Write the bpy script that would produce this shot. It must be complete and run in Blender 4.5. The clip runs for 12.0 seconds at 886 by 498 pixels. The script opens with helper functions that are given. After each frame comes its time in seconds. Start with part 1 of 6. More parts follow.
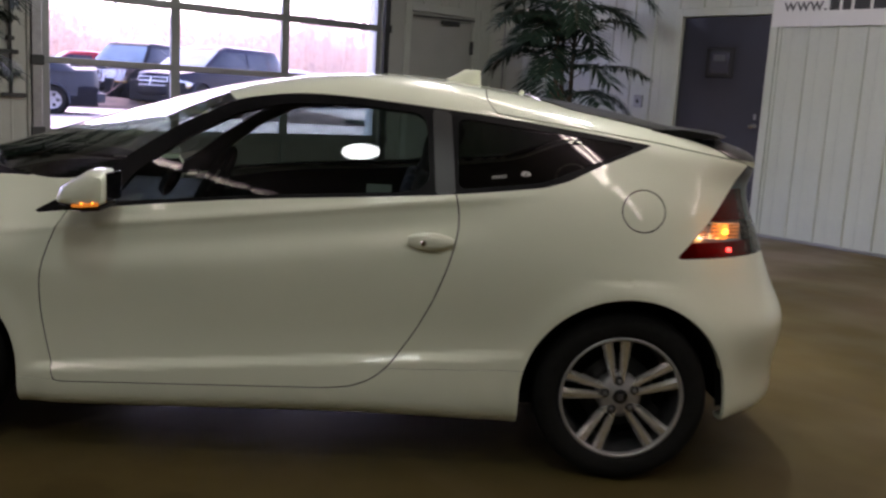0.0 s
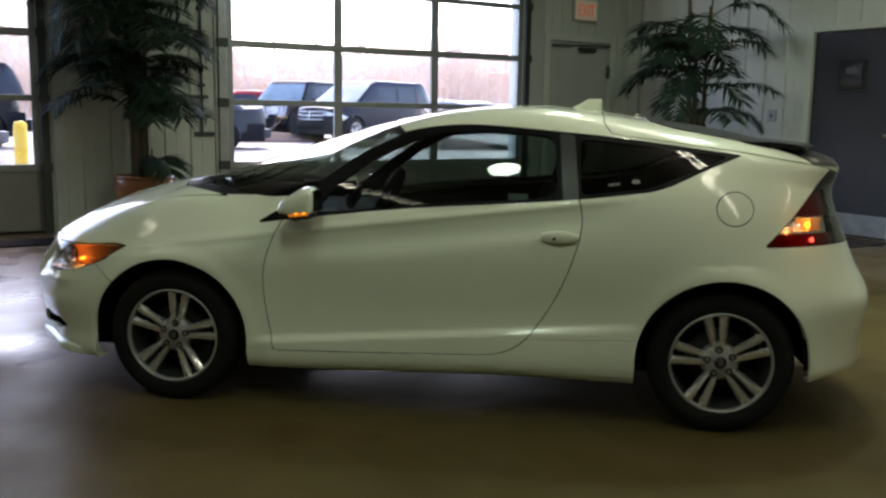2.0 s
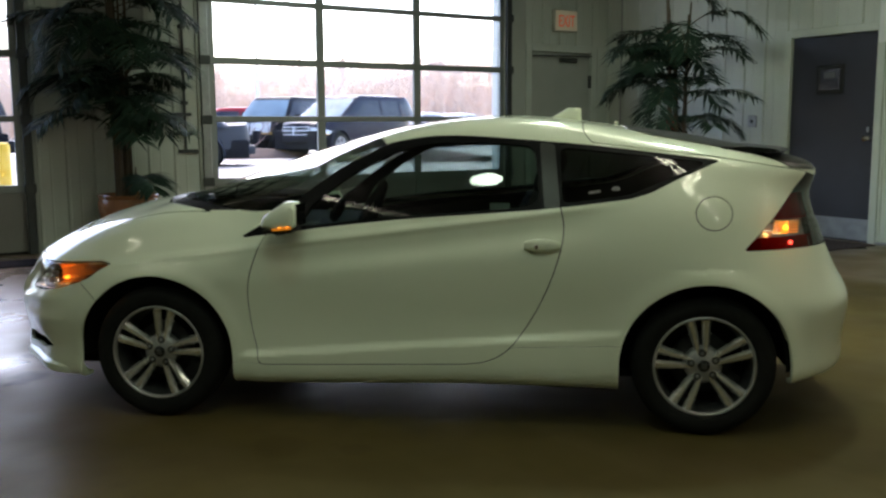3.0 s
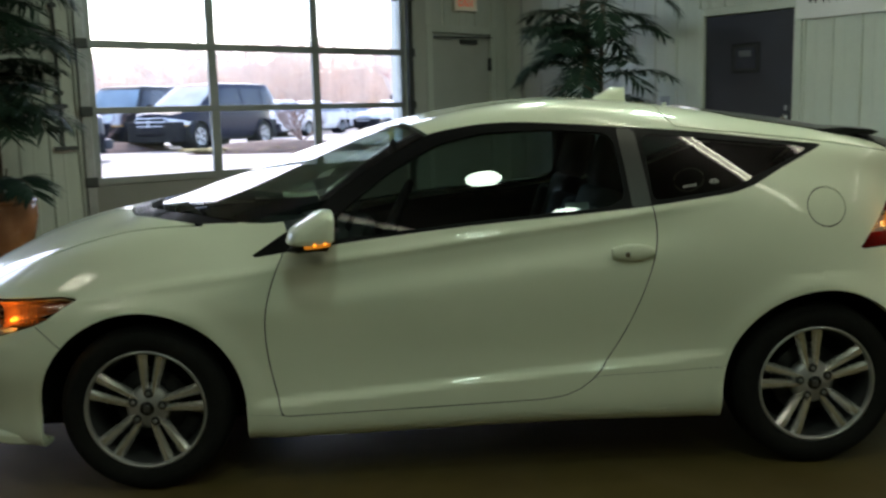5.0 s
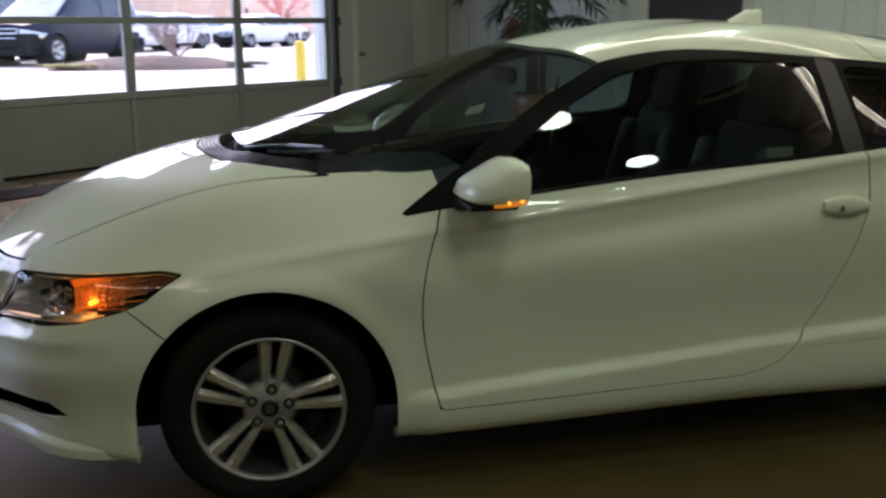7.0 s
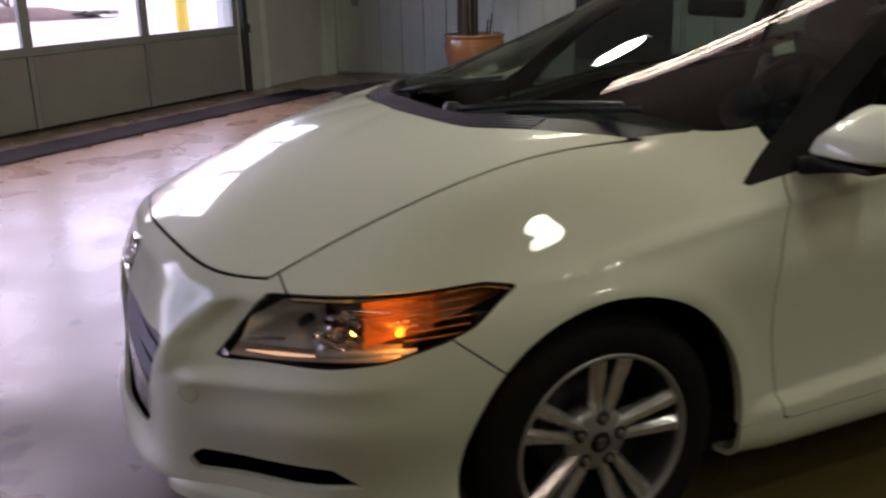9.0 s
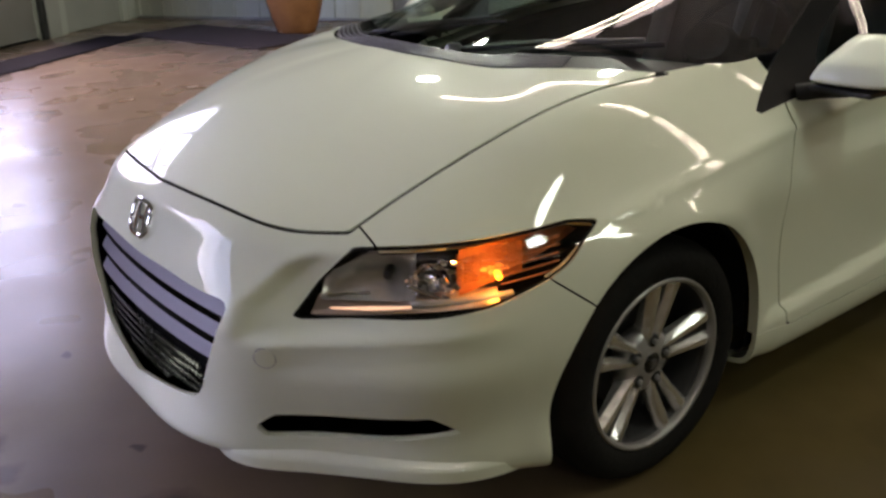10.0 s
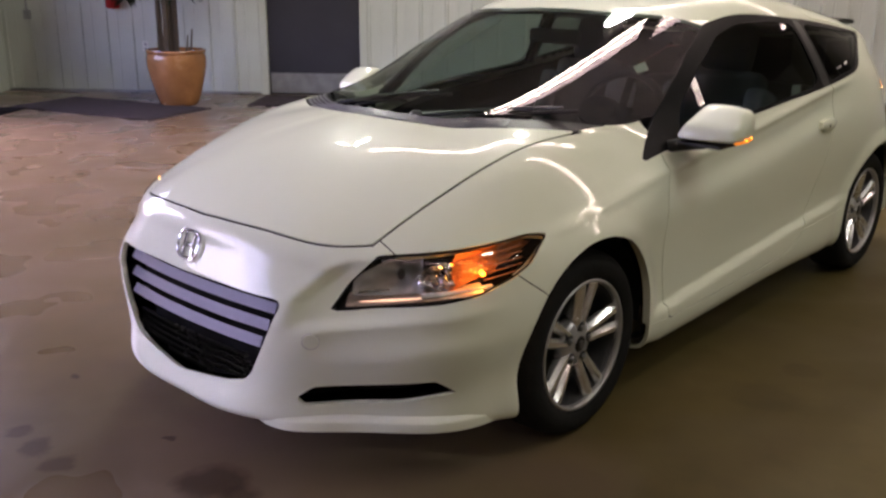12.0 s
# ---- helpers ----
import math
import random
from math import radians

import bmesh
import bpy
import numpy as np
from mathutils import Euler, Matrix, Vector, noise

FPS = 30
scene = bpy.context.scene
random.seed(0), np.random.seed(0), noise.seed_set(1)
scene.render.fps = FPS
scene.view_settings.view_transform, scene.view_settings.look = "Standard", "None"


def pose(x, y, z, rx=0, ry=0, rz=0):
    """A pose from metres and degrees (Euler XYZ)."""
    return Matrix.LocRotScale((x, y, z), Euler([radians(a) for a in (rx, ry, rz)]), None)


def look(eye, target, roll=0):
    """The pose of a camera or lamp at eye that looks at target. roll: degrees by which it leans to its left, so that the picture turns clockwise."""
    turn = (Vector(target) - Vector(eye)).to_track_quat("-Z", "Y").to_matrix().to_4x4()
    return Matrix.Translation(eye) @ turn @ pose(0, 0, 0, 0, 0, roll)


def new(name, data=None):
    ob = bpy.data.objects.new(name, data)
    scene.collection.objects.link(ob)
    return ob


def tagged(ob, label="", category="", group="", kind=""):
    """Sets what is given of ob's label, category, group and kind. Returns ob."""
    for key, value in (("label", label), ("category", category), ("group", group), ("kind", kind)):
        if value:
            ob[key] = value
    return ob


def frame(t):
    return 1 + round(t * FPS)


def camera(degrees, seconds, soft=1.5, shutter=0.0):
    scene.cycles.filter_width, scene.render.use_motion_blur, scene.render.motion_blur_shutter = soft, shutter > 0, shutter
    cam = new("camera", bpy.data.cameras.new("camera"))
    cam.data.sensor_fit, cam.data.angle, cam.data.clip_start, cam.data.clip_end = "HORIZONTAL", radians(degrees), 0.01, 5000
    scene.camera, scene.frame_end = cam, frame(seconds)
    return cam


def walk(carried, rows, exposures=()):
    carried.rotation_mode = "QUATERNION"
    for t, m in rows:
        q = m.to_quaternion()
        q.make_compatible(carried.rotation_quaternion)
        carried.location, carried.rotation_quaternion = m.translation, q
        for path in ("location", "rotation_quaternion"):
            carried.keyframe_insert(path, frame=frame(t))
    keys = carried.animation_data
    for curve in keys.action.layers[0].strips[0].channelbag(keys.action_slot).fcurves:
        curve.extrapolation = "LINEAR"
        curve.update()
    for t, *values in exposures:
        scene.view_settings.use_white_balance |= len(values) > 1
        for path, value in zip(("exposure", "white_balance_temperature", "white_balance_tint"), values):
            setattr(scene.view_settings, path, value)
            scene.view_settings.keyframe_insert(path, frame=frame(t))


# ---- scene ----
cam = camera(51.4, 12.0, soft=2.5, shutter=0.4)
PATH = [
    (0, (-2.051, -3.334, 1.304), (-0.777, -1.828, 0.975), 3.4),
    (0.5, (-2.22, -3.573, 1.341), (-0.908, -2.102, 1.005), 2.0),
    (1, (-2.387, -3.702, 1.328), (-1.073, -2.223, 1.035), 0.8),
    (1.5, (-2.512, -3.832, 1.321), (-1.376, -2.212, 1.028), 1.0),
    (2, (-2.521, -4.032, 1.327), (-1.503, -2.335, 1.037), 0.9),
    (2.5, (-2.513, -4.138, 1.329), (-1.488, -2.44, 1.072), -0.1),
    (3, (-2.519, -4.065, 1.322), (-1.476, -2.378, 1.059), -0.3),
    (3.2, (-2.54, -3.975, 1.319), (-1.488, -2.295, 1.051), 0.7),
    (4.8, (-2.697, -3.077, 1.321), (-1.455, -1.539, 1.016), -1.0),
    (5, (-2.752, -2.957, 1.331), (-1.444, -1.474, 1.035), -1.5),
    (5.5, (-2.814, -2.709, 1.33), (-1.419, -1.333, 0.93), -1.2),
    (6, (-2.813, -2.392, 1.351), (-1.452, -0.972, 0.99), -0.7),
    (6.5, (-2.932, -2.076, 1.348), (-1.547, -0.683, 0.969), 1.1),
    (6.7, (-2.98, -1.96, 1.357), (-1.547, -0.629, 0.939), 0.9),
    (8.3, (-3.182, -0.931, 1.334), (-1.485, -0.033, 0.773), -1.3),
    (8.5, (-3.21, -0.801, 1.314), (-1.502, 0.062, 0.735), -0.5),
    (9, (-3.227, -0.429, 1.329), (-1.544, 0.476, 0.739), -1.5),
    (9.5, (-3.368, -0.13, 1.312), (-1.594, 0.54, 0.679), -1.3),
    (10, (-3.445, 0.146, 1.345), (-1.633, 0.596, 0.627), -1.1),
    (10.5, (-3.502, 0.379, 1.358), (-1.607, 0.647, 0.776), -1.3),
    (11, (-3.748, 0.506, 1.412), (-1.853, 0.599, 0.782), 0.8),
    (11.5, (-3.979, 0.459, 1.429), (-2.087, 0.548, 0.786), -0.0),
    (12, (-4.2, 0.395, 1.43), (-2.288, 0.522, 0.857), 0.5),
]
EXPOSURES = [(0.0, 0.60, 6400, 41), (1.5, 0.56, 6550, 21), (2.5, 0.38, 6600, 9), (5.5, 0.42, 6450, 6), (6.7, 0.46, 6600, 13), (8.5, 0.30, 6300, 39), (9.0, 0.32, 7080, 34), (9.5, 0.46, 7080, 22), (10.0, 0.86, 6900, 30), (10.5, 1.0, 6750, 38), (12.0, 1.16, 6820, 42)]
SKY, SUN = 0.74, 2.2
TUBE_COLOR, BAY_COLOR = (0.94, 1.0, 0.70), (0.80, 1.0, 0.80)
SKY_TINT = (1.05, 0.96, 1.06)
STRIP_POWER = 3.4
# rows at x = -9 and 5.2 are unseen, added to brighten the hall
STRIPS = [(1.97, 0.72, 2.4, 1.3), (1.85, -1.78, 2.4, 0.6), (0.6, -2.2, 2.4, 1.15), (0.7, -4.7, 2.4, 0.7), (0.7, -7.2, 2.4, 0.7), (-4.4, 0.3, 2.4, 0.6), (-4.4, -2.2, 2.4, 0.2), (-4.4, -4.7, 2.4, 0.14),
          (-4.4, -7.2, 2.4, 0.14), (-9.0, -1.0, 2.4, 0.16), (-9.0, -5.0, 2.4, 0.12), (5.2, -1.6, 2.4, 0.7), (5.2, -4.1, 2.4, 0.8), (5.2, -6.6, 2.4, 0.8)]
# the bay at x = -7 is unseen, added to light the car's side
BAYS = [(2.7, 2.14, 0.7, 0.38), (2.3, -0.2, 0.75, 0.38), (-2.05, -2.25, 0.24, 0.48), (-2.1, -4.3, 0.24, 0.48), (-7.0, -2.5, 0.3, 0.60)]     # x, y, power, width
BAY_POWER = 56
VAN, TRUCK, SEDAN, REDCAR = (10.2, 22.05, 206), (9.0, 24.6, 216), (2.9, 17.75, 165), (10.0, 33.0, 172)
BED1, BED2 = (9.5, 16.9), (6.9, 22.0)
walk(cam, [(t, look(eye, target, roll)) for t, eye, target, roll in PATH], EXPOSURES)

# ---- world, lamps, exposure ----
world = bpy.data.worlds.new("overcast_sky")
scene.world = world
world.use_nodes = True
wn = world.node_tree
sky = wn.nodes.new("ShaderNodeTexSky")
sky.sky_type, sky.sun_disc = "NISHITA", False
sky.sun_elevation, sky.sun_rotation = radians(42), radians(20)
sky.air_density, sky.dust_density, sky.ozone_density = 1.0, 1.2, 1.0
wn.nodes["Background"].inputs[1].default_value = SKY
tone = wn.nodes.new("ShaderNodeMix")
tone.data_type, tone.blend_type = "RGBA", "MULTIPLY"
tone.inputs["Factor"].default_value, tone.inputs["B"].default_value = 1.0, (*SKY_TINT, 1)
wn.links.new(sky.outputs[0], tone.inputs["A"])
wn.links.new(tone.outputs["Result"], wn.nodes["Background"].inputs[0])

sun = new("sun", bpy.data.lights.new("sun", "SUN"))
sun.data.energy, sun.data.angle, sun.data.color = SUN, radians(20), (1.0, 0.96, 0.92)
sun.matrix_world = look((8, 25, 20), (2, 12, 0))

# ---- materials ----
def material(name, base, rough=0.5, metal=0.0, var=0.12, scale=3.0, bump=0.0, bscale=60.0, coat=0.0, spec=0.5,
             stretch=(1, 1, 1), rvar=0.08, tint=None):
    """A surface with broad blotches, fine grain and relief at real size."""
    m = bpy.data.materials.new(name)
    m.use_nodes = True
    nt = m.node_tree
    b = nt.nodes["Principled BSDF"]
    b.inputs["Metallic"].default_value = metal
    b.inputs["Coat Weight"].default_value = coat
    b.inputs["Coat Roughness"].default_value = 0.04
    b.inputs["Specular IOR Level"].default_value = spec
    tc, mp = nt.nodes.new("ShaderNodeTexCoord"), nt.nodes.new("ShaderNodeMapping")
    mp.inputs["Scale"].default_value = stretch
    nt.links.new(tc.outputs["Object"], mp.inputs["Vector"])
    n1, n2 = nt.nodes.new("ShaderNodeTexNoise"), nt.nodes.new("ShaderNodeTexNoise")
    n1.inputs["Scale"].default_value, n1.inputs["Detail"].default_value = scale, 6
    n2.inputs["Scale"].default_value, n2.inputs["Detail"].default_value = scale * 14, 4
    add = nt.nodes.new("ShaderNodeMath")
    add.operation = "MULTIPLY_ADD"
    add.inputs[1].default_value = 0.4
    for n in (n1, n2):
        nt.links.new(mp.outputs[0], n.inputs["Vector"])
    nt.links.new(n2.outputs[0], add.inputs[0])
    nt.links.new(n1.outputs[0], add.inputs[2])
    ramp = nt.nodes.new("ShaderNodeMapRange")
    ramp.inputs["From Min"].default_value, ramp.inputs["From Max"].default_value = 0.45, 0.95
    nt.links.new(add.outputs[0], ramp.inputs[0])
    mix = nt.nodes.new("ShaderNodeMix")
    mix.data_type = "RGBA"
    lo = tint or tuple(c * (1 - var) for c in base)
    hi = tuple(min(1, c * (1 + var)) for c in base)
    mix.inputs["A"].default_value, mix.inputs["B"].default_value = (*lo, 1), (*hi, 1)
    nt.links.new(ramp.outputs[0], mix.inputs["Factor"])
    nt.links.new(mix.outputs["Result"], b.inputs["Base Color"])
    rr = nt.nodes.new("ShaderNodeMapRange")
    rr.inputs["To Min"].default_value, rr.inputs["To Max"].default_value = max(0.02, rough - rvar), min(1, rough + rvar)
    nt.links.new(add.outputs[0], rr.inputs[0])
    nt.links.new(rr.outputs[0], b.inputs["Roughness"])
    if bump:
        n3, bp = nt.nodes.new("ShaderNodeTexNoise"), nt.nodes.new("ShaderNodeBump")
        n3.inputs["Scale"].default_value, n3.inputs["Detail"].default_value = bscale, 3
        bp.inputs["Strength"].default_value, bp.inputs["Distance"].default_value = bump, 0.01
        nt.links.new(mp.outputs[0], n3.inputs["Vector"])
        nt.links.new(n3.outputs[0], bp.inputs["Height"])
        nt.links.new(bp.outputs[0], b.inputs["Normal"])
    return m


def glass(name, tint, rough=0.0, ior=1.5):
    """A single pane: tinted see-through with a mirror gloss."""
    m = bpy.data.materials.new(name)
    m.use_nodes = True
    nt = m.node_tree
    out = nt.nodes["Material Output"]
    nt.nodes.remove(nt.nodes["Principled BSDF"])
    t, g, lw, p5, f, x = (nt.nodes.new(k) for k in ("ShaderNodeBsdfTransparent", "ShaderNodeBsdfGlossy", "ShaderNodeLayerWeight", "ShaderNodeMath", "ShaderNodeMath", "ShaderNodeMixShader"))
    t.inputs[0].default_value = (*tint, 1)
    g.inputs["Roughness"].default_value = rough
    lw.inputs["Blend"].default_value = 0.5
    p5.operation, f.operation = "POWER", "MULTIPLY_ADD"
    base = ((ior - 1) / (ior + 1)) ** 2 * 1.4
    p5.inputs[1].default_value, f.inputs[1].default_value, f.inputs[2].default_value = 5.0, 1 - base, base
    nt.links.new(lw.outputs["Facing"], p5.inputs[0])
    nt.links.new(p5.outputs[0], f.inputs[0])
    nt.links.new(f.outputs[0], x.inputs[0])
    nt.links.new(t.outputs[0], x.inputs[1])
    nt.links.new(g.outputs[0], x.inputs[2])
    nt.links.new(x.outputs[0], out.inputs[0])
    return m


def glowing(name, color, strength, base=None):
    m = bpy.data.materials.new(name)
    m.use_nodes = True
    b = m.node_tree.nodes["Principled BSDF"]
    b.inputs["Base Color"].default_value = (*(base or color), 1)
    b.inputs["Emission Color"].default_value = (*color, 1)
    b.inputs["Emission Strength"].default_value = strength
    return m


PAINT = material("pearl_white_paint", (0.785, 0.835, 0.680), 0.35, var=0.015, scale=1.2, coat=0.9, spec=0.12, rvar=0.03)
PAINT.node_tree.nodes["Principled BSDF"].inputs["Coat Roughness"].default_value = 0.022
BLACK_GLOSS = material("black_gloss_trim", (0.008, 0.008, 0.009), 0.25, var=0.2, coat=0.2)
BLACK_TRIM = material("black_plastic", (0.010, 0.010, 0.011), 0.6, var=0.25, bump=0.12, bscale=300)
COWL = material("matt_cowl_plastic", (0.022, 0.021, 0.026), 0.4, var=0.25, bump=0.1, bscale=300, spec=0.25)
# paler and purplish: the sky's reflection put into the rib colour
COWL_RIB = material("cowl_rib_sky_tint", (0.12, 0.115, 0.14), 0.3, var=0.2, spec=0.5)
FRAME_BLACK = material("black_window_frame", (0.010, 0.010, 0.011), 0.36, var=0.2, spec=0.06)
SEAM = material("seam_black", (0.012, 0.012, 0.012), 0.9, spec=0.1)
PILLAR = material("satin_pillar", (0.022, 0.024, 0.024), 0.35, var=0.1)
CAR_GLASS = glass("car_glass", (0.44, 0.52, 0.49))
PRIVACY = glass("privacy_glass", (0.2, 0.24, 0.22))
SCREEN_GLASS = glass("windscreen_glass", (0.48, 0.57, 0.53))
LENS = glass("clear_lens", (0.92, 0.92, 0.92))
RED_LENS = glass("red_lens", (0.62, 0.03, 0.03))
CHROME = material("chrome", (0.85, 0.85, 0.86), 0.06, metal=1.0, var=0.03, rvar=0.02)
ALLOY = material("machined_alloy", (0.80, 0.795, 0.785), 0.2, metal=0.8, var=0.03, scale=20)
# near black: the shade inside the wheel put into the colour
BARREL = material("wheel_recess_shade", (0.035, 0.035, 0.037), 0.5, metal=0.3, var=0.2)
ALLOY_MID = material("cast_alloy_grey", (0.42, 0.42, 0.42), 0.35, metal=0.6, var=0.1, scale=20)
ALLOY_DARK = material("painted_alloy_grey", (0.13, 0.13, 0.135), 0.4, metal=0.6, var=0.1)
RUBBER = material("tyre_rubber", (0.014, 0.014, 0.0135), 0.8, var=0.3, bump=0.25, bscale=90, spec=0.12)
FABRIC = material("charcoal_seat_fabric", (0.035, 0.037, 0.042), 0.9, var=0.3, bump=0.4, bscale=400)
FABRIC_LIGHT = material("grey_seat_fabric", (0.14, 0.15, 0.17), 0.9, var=0.2, bump=0.4, bscale=400)
DASH = material("dash_plastic", (0.014, 0.015, 0.018), 0.7, var=0.2, bump=0.2, bscale=500, spec=0.15)
SLAT = material("lavender_grey_slat", (0.115, 0.11, 0.155), 0.42, metal=0.1, var=0.08)
WIPER = material("satin_grey_wiper", (0.09, 0.09, 0.10), 0.28, var=0.15, spec=0.5)
RED_BACK = material("dark_red_reflector", (0.16, 0.05, 0.05), 0.4, var=0.3, scale=40)
AMBER_PALE = material("pale_amber_plastic", (0.72, 0.45, 0.26), 0.3, var=0.2, scale=30)
STEEL = material("galvanised_steel", (0.35, 0.36, 0.36), 0.45, metal=0.8, var=0.2, scale=8)
DISC = material("brake_disc", (0.05, 0.05, 0.05), 0.45, metal=0.8, var=0.2)
AMBER_GLOW = glowing("lit_amber", (1.0, 0.30, 0.02), 2.4)
AMBER_SOFT = glowing("lit_amber_repeater", (1.0, 0.32, 0.02), 0.35, (0.2, 0.07, 0.02))
# glow added near the amber bulbs, as their light on the optics
AMBER_DIM = glowing("added_amber_glow", (1.0, 0.40, 0.08), 0.16)
AMBER_TIP = material("amber_tinted_silver", (0.40, 0.19, 0.10), 0.3, metal=0.0, var=0.2, scale=30)
AMBER_BACK = glowing("amber_reflector", (1.0, 0.26, 0.03), 0.03, (0.40, 0.13, 0.03))
SILVER = material("silvered_plastic", (0.74, 0.73, 0.73), 0.18, metal=0.6, var=0.1, scale=30)
COPPER = material("copper_tinted_silver", (0.50, 0.40, 0.33), 0.28, metal=0.6, var=0.15, scale=25)
HOUSING = material("dark_lamp_bezel", (0.035, 0.035, 0.038), 0.3, metal=0.3, var=0.2)
# emission stands in for the tubes' light on their trays
TRAY = glowing("tray_added_glow", (1.0, 0.86, 0.78), 3.2)
TRAY_DIM = glowing("tray_added_glow_dim", (1.0, 0.86, 0.78), 0.5)
# glow standing in for lamp light reflected on the headlight ledge
WARM_DIM = glowing("warm_ledge_glow", (1.0, 0.66, 0.40), 0.6)
RED_GLOW = glowing("lit_red", (1.0, 0.05, 0.03), 4.0)

WALL = material("white_wall_steel", (0.545, 0.585, 0.525), 0.42, var=0.06, scale=2.0, bump=0.05, bscale=30, rvar=0.06)
DOOR_WHITE = material("off_white_door_paint", (0.42, 0.44, 0.40), 0.45, var=0.06)
DOOR_GREY = material("dark_grey_door_paint", (0.027, 0.027, 0.037), 0.42, var=0.12)
FRAME_BEIGE = material("beige_frame_paint", (0.52, 0.50, 0.42), 0.5, var=0.08)
ALU = material("brushed_aluminium_bar", (0.30, 0.32, 0.31), 0.45, metal=0.5, var=0.12)
PANEL_GREY = material("grey_door_panel", (0.24, 0.235, 0.22), 0.5, var=0.08, bump=0.05)
TRACK = material("dark_steel_track", (0.07, 0.075, 0.075), 0.5, metal=0.6, var=0.2)
PANE = glass("window_glass", (0.93, 0.95, 0.95))
CEIL = material("dull_ceiling_steel", (0.30, 0.31, 0.29), 0.6, var=0.08)
POT = material("glazed_terracotta", (0.36, 0.155, 0.06), 0.22, var=0.25, scale=5, coat=0.5, bump=0.05)
SOIL = material("dark_soil", (0.03, 0.022, 0.016), 0.95, var=0.5, scale=20, bump=0.6)
LEAF = material("palm_leaf", (0.016, 0.034, 0.020), 0.65, var=0.45, scale=4, spec=0.18)
STEM = material("palm_stem", (0.085, 0.06, 0.03), 0.7, var=0.4, scale=12, stretch=(1, 1, 0.2), bump=0.3)
MAT_DARK = material("wine_dark_mat", (0.040, 0.026, 0.032), 0.95, var=0.3, scale=30, bump=0.6, bscale=250)
GRATE = material("black_rubber_strip", (0.008, 0.006, 0.010), 0.85, var=0.3, scale=10, bump=0.3, spec=0.12)
RED_PAINT = material("extinguisher_red", (0.45, 0.02, 0.02), 0.3, var=0.1, coat=0.5)
WHITE_PLASTIC = material("white_plastic", (0.75, 0.75, 0.70), 0.4, var=0.05)
SIGN_FACE = glowing("exit_sign_face", (0.9, 0.75, 0.5), 0.06, (0.6, 0.55, 0.42))
SIGN_RED = glowing("exit_letters", (0.9, 0.13, 0.06), 0.12)
BANNER = material("white_vinyl", (0.74, 0.75, 0.74), 0.45, var=0.03)
INK = material("dark_print", (0.04, 0.04, 0.045), 0.6)
ASPHALT = material("pale_wet_asphalt", (0.36, 0.30, 0.255), 0.6, var=0.2, scale=0.6, bump=0.3)
KERB = material("pale_concrete_walk", (0.36, 0.32, 0.29), 0.7, var=0.12, scale=1.5, bump=0.2)
YELLOW = material("yellow_paint", (0.75, 0.52, 0.06), 0.5, var=0.1)
BARK = material("grey_bark", (0.16, 0.11, 0.10), 0.9, var=0.4, bump=0.5)
# pale twig colour carries the haze and glare of the distance
HAZE = material("twigs_haze_in_colour", (0.86, 0.68, 0.56), 0.95, var=0.2, scale=0.05, spec=0.1)
TWIG = material("reddish_twigs", (0.30, 0.195, 0.16), 0.9, var=0.3)
MULCH = material("brown_mulch", (0.16, 0.10, 0.075), 0.95, var=0.5, scale=6, bump=0.8)
STRAW = material("dry_straw_tufts", (0.36, 0.29, 0.12), 0.9, var=0.4)
EVERGREEN = material("low_evergreen", (0.06, 0.075, 0.04), 0.9, var=0.4)


# oil and water spots on the floor: x, y, radius, strength
SPILLS = [(-1.87, 1.22, 0.10, 0.75), (-1.95, 1.12, 0.07, 0.7), (-1.72, 1.83, 0.06, 0.7), (-1.80, 1.72, 0.045, 0.7), (-1.62, 1.95, 0.04, 0.6), (-1.62, 1.42, 0.02, 0.9),
          (-1.20, 1.95, 0.018, 0.9), (-1.52, 2.16, 0.05, 0.6), (-0.9, 2.5, 0.03, 0.7), (-1.16, -0.55, 0.12, 0.2), (-0.9, -0.75, 0.07, 0.2), (1.9, 2.6, 0.3, 0.15)]


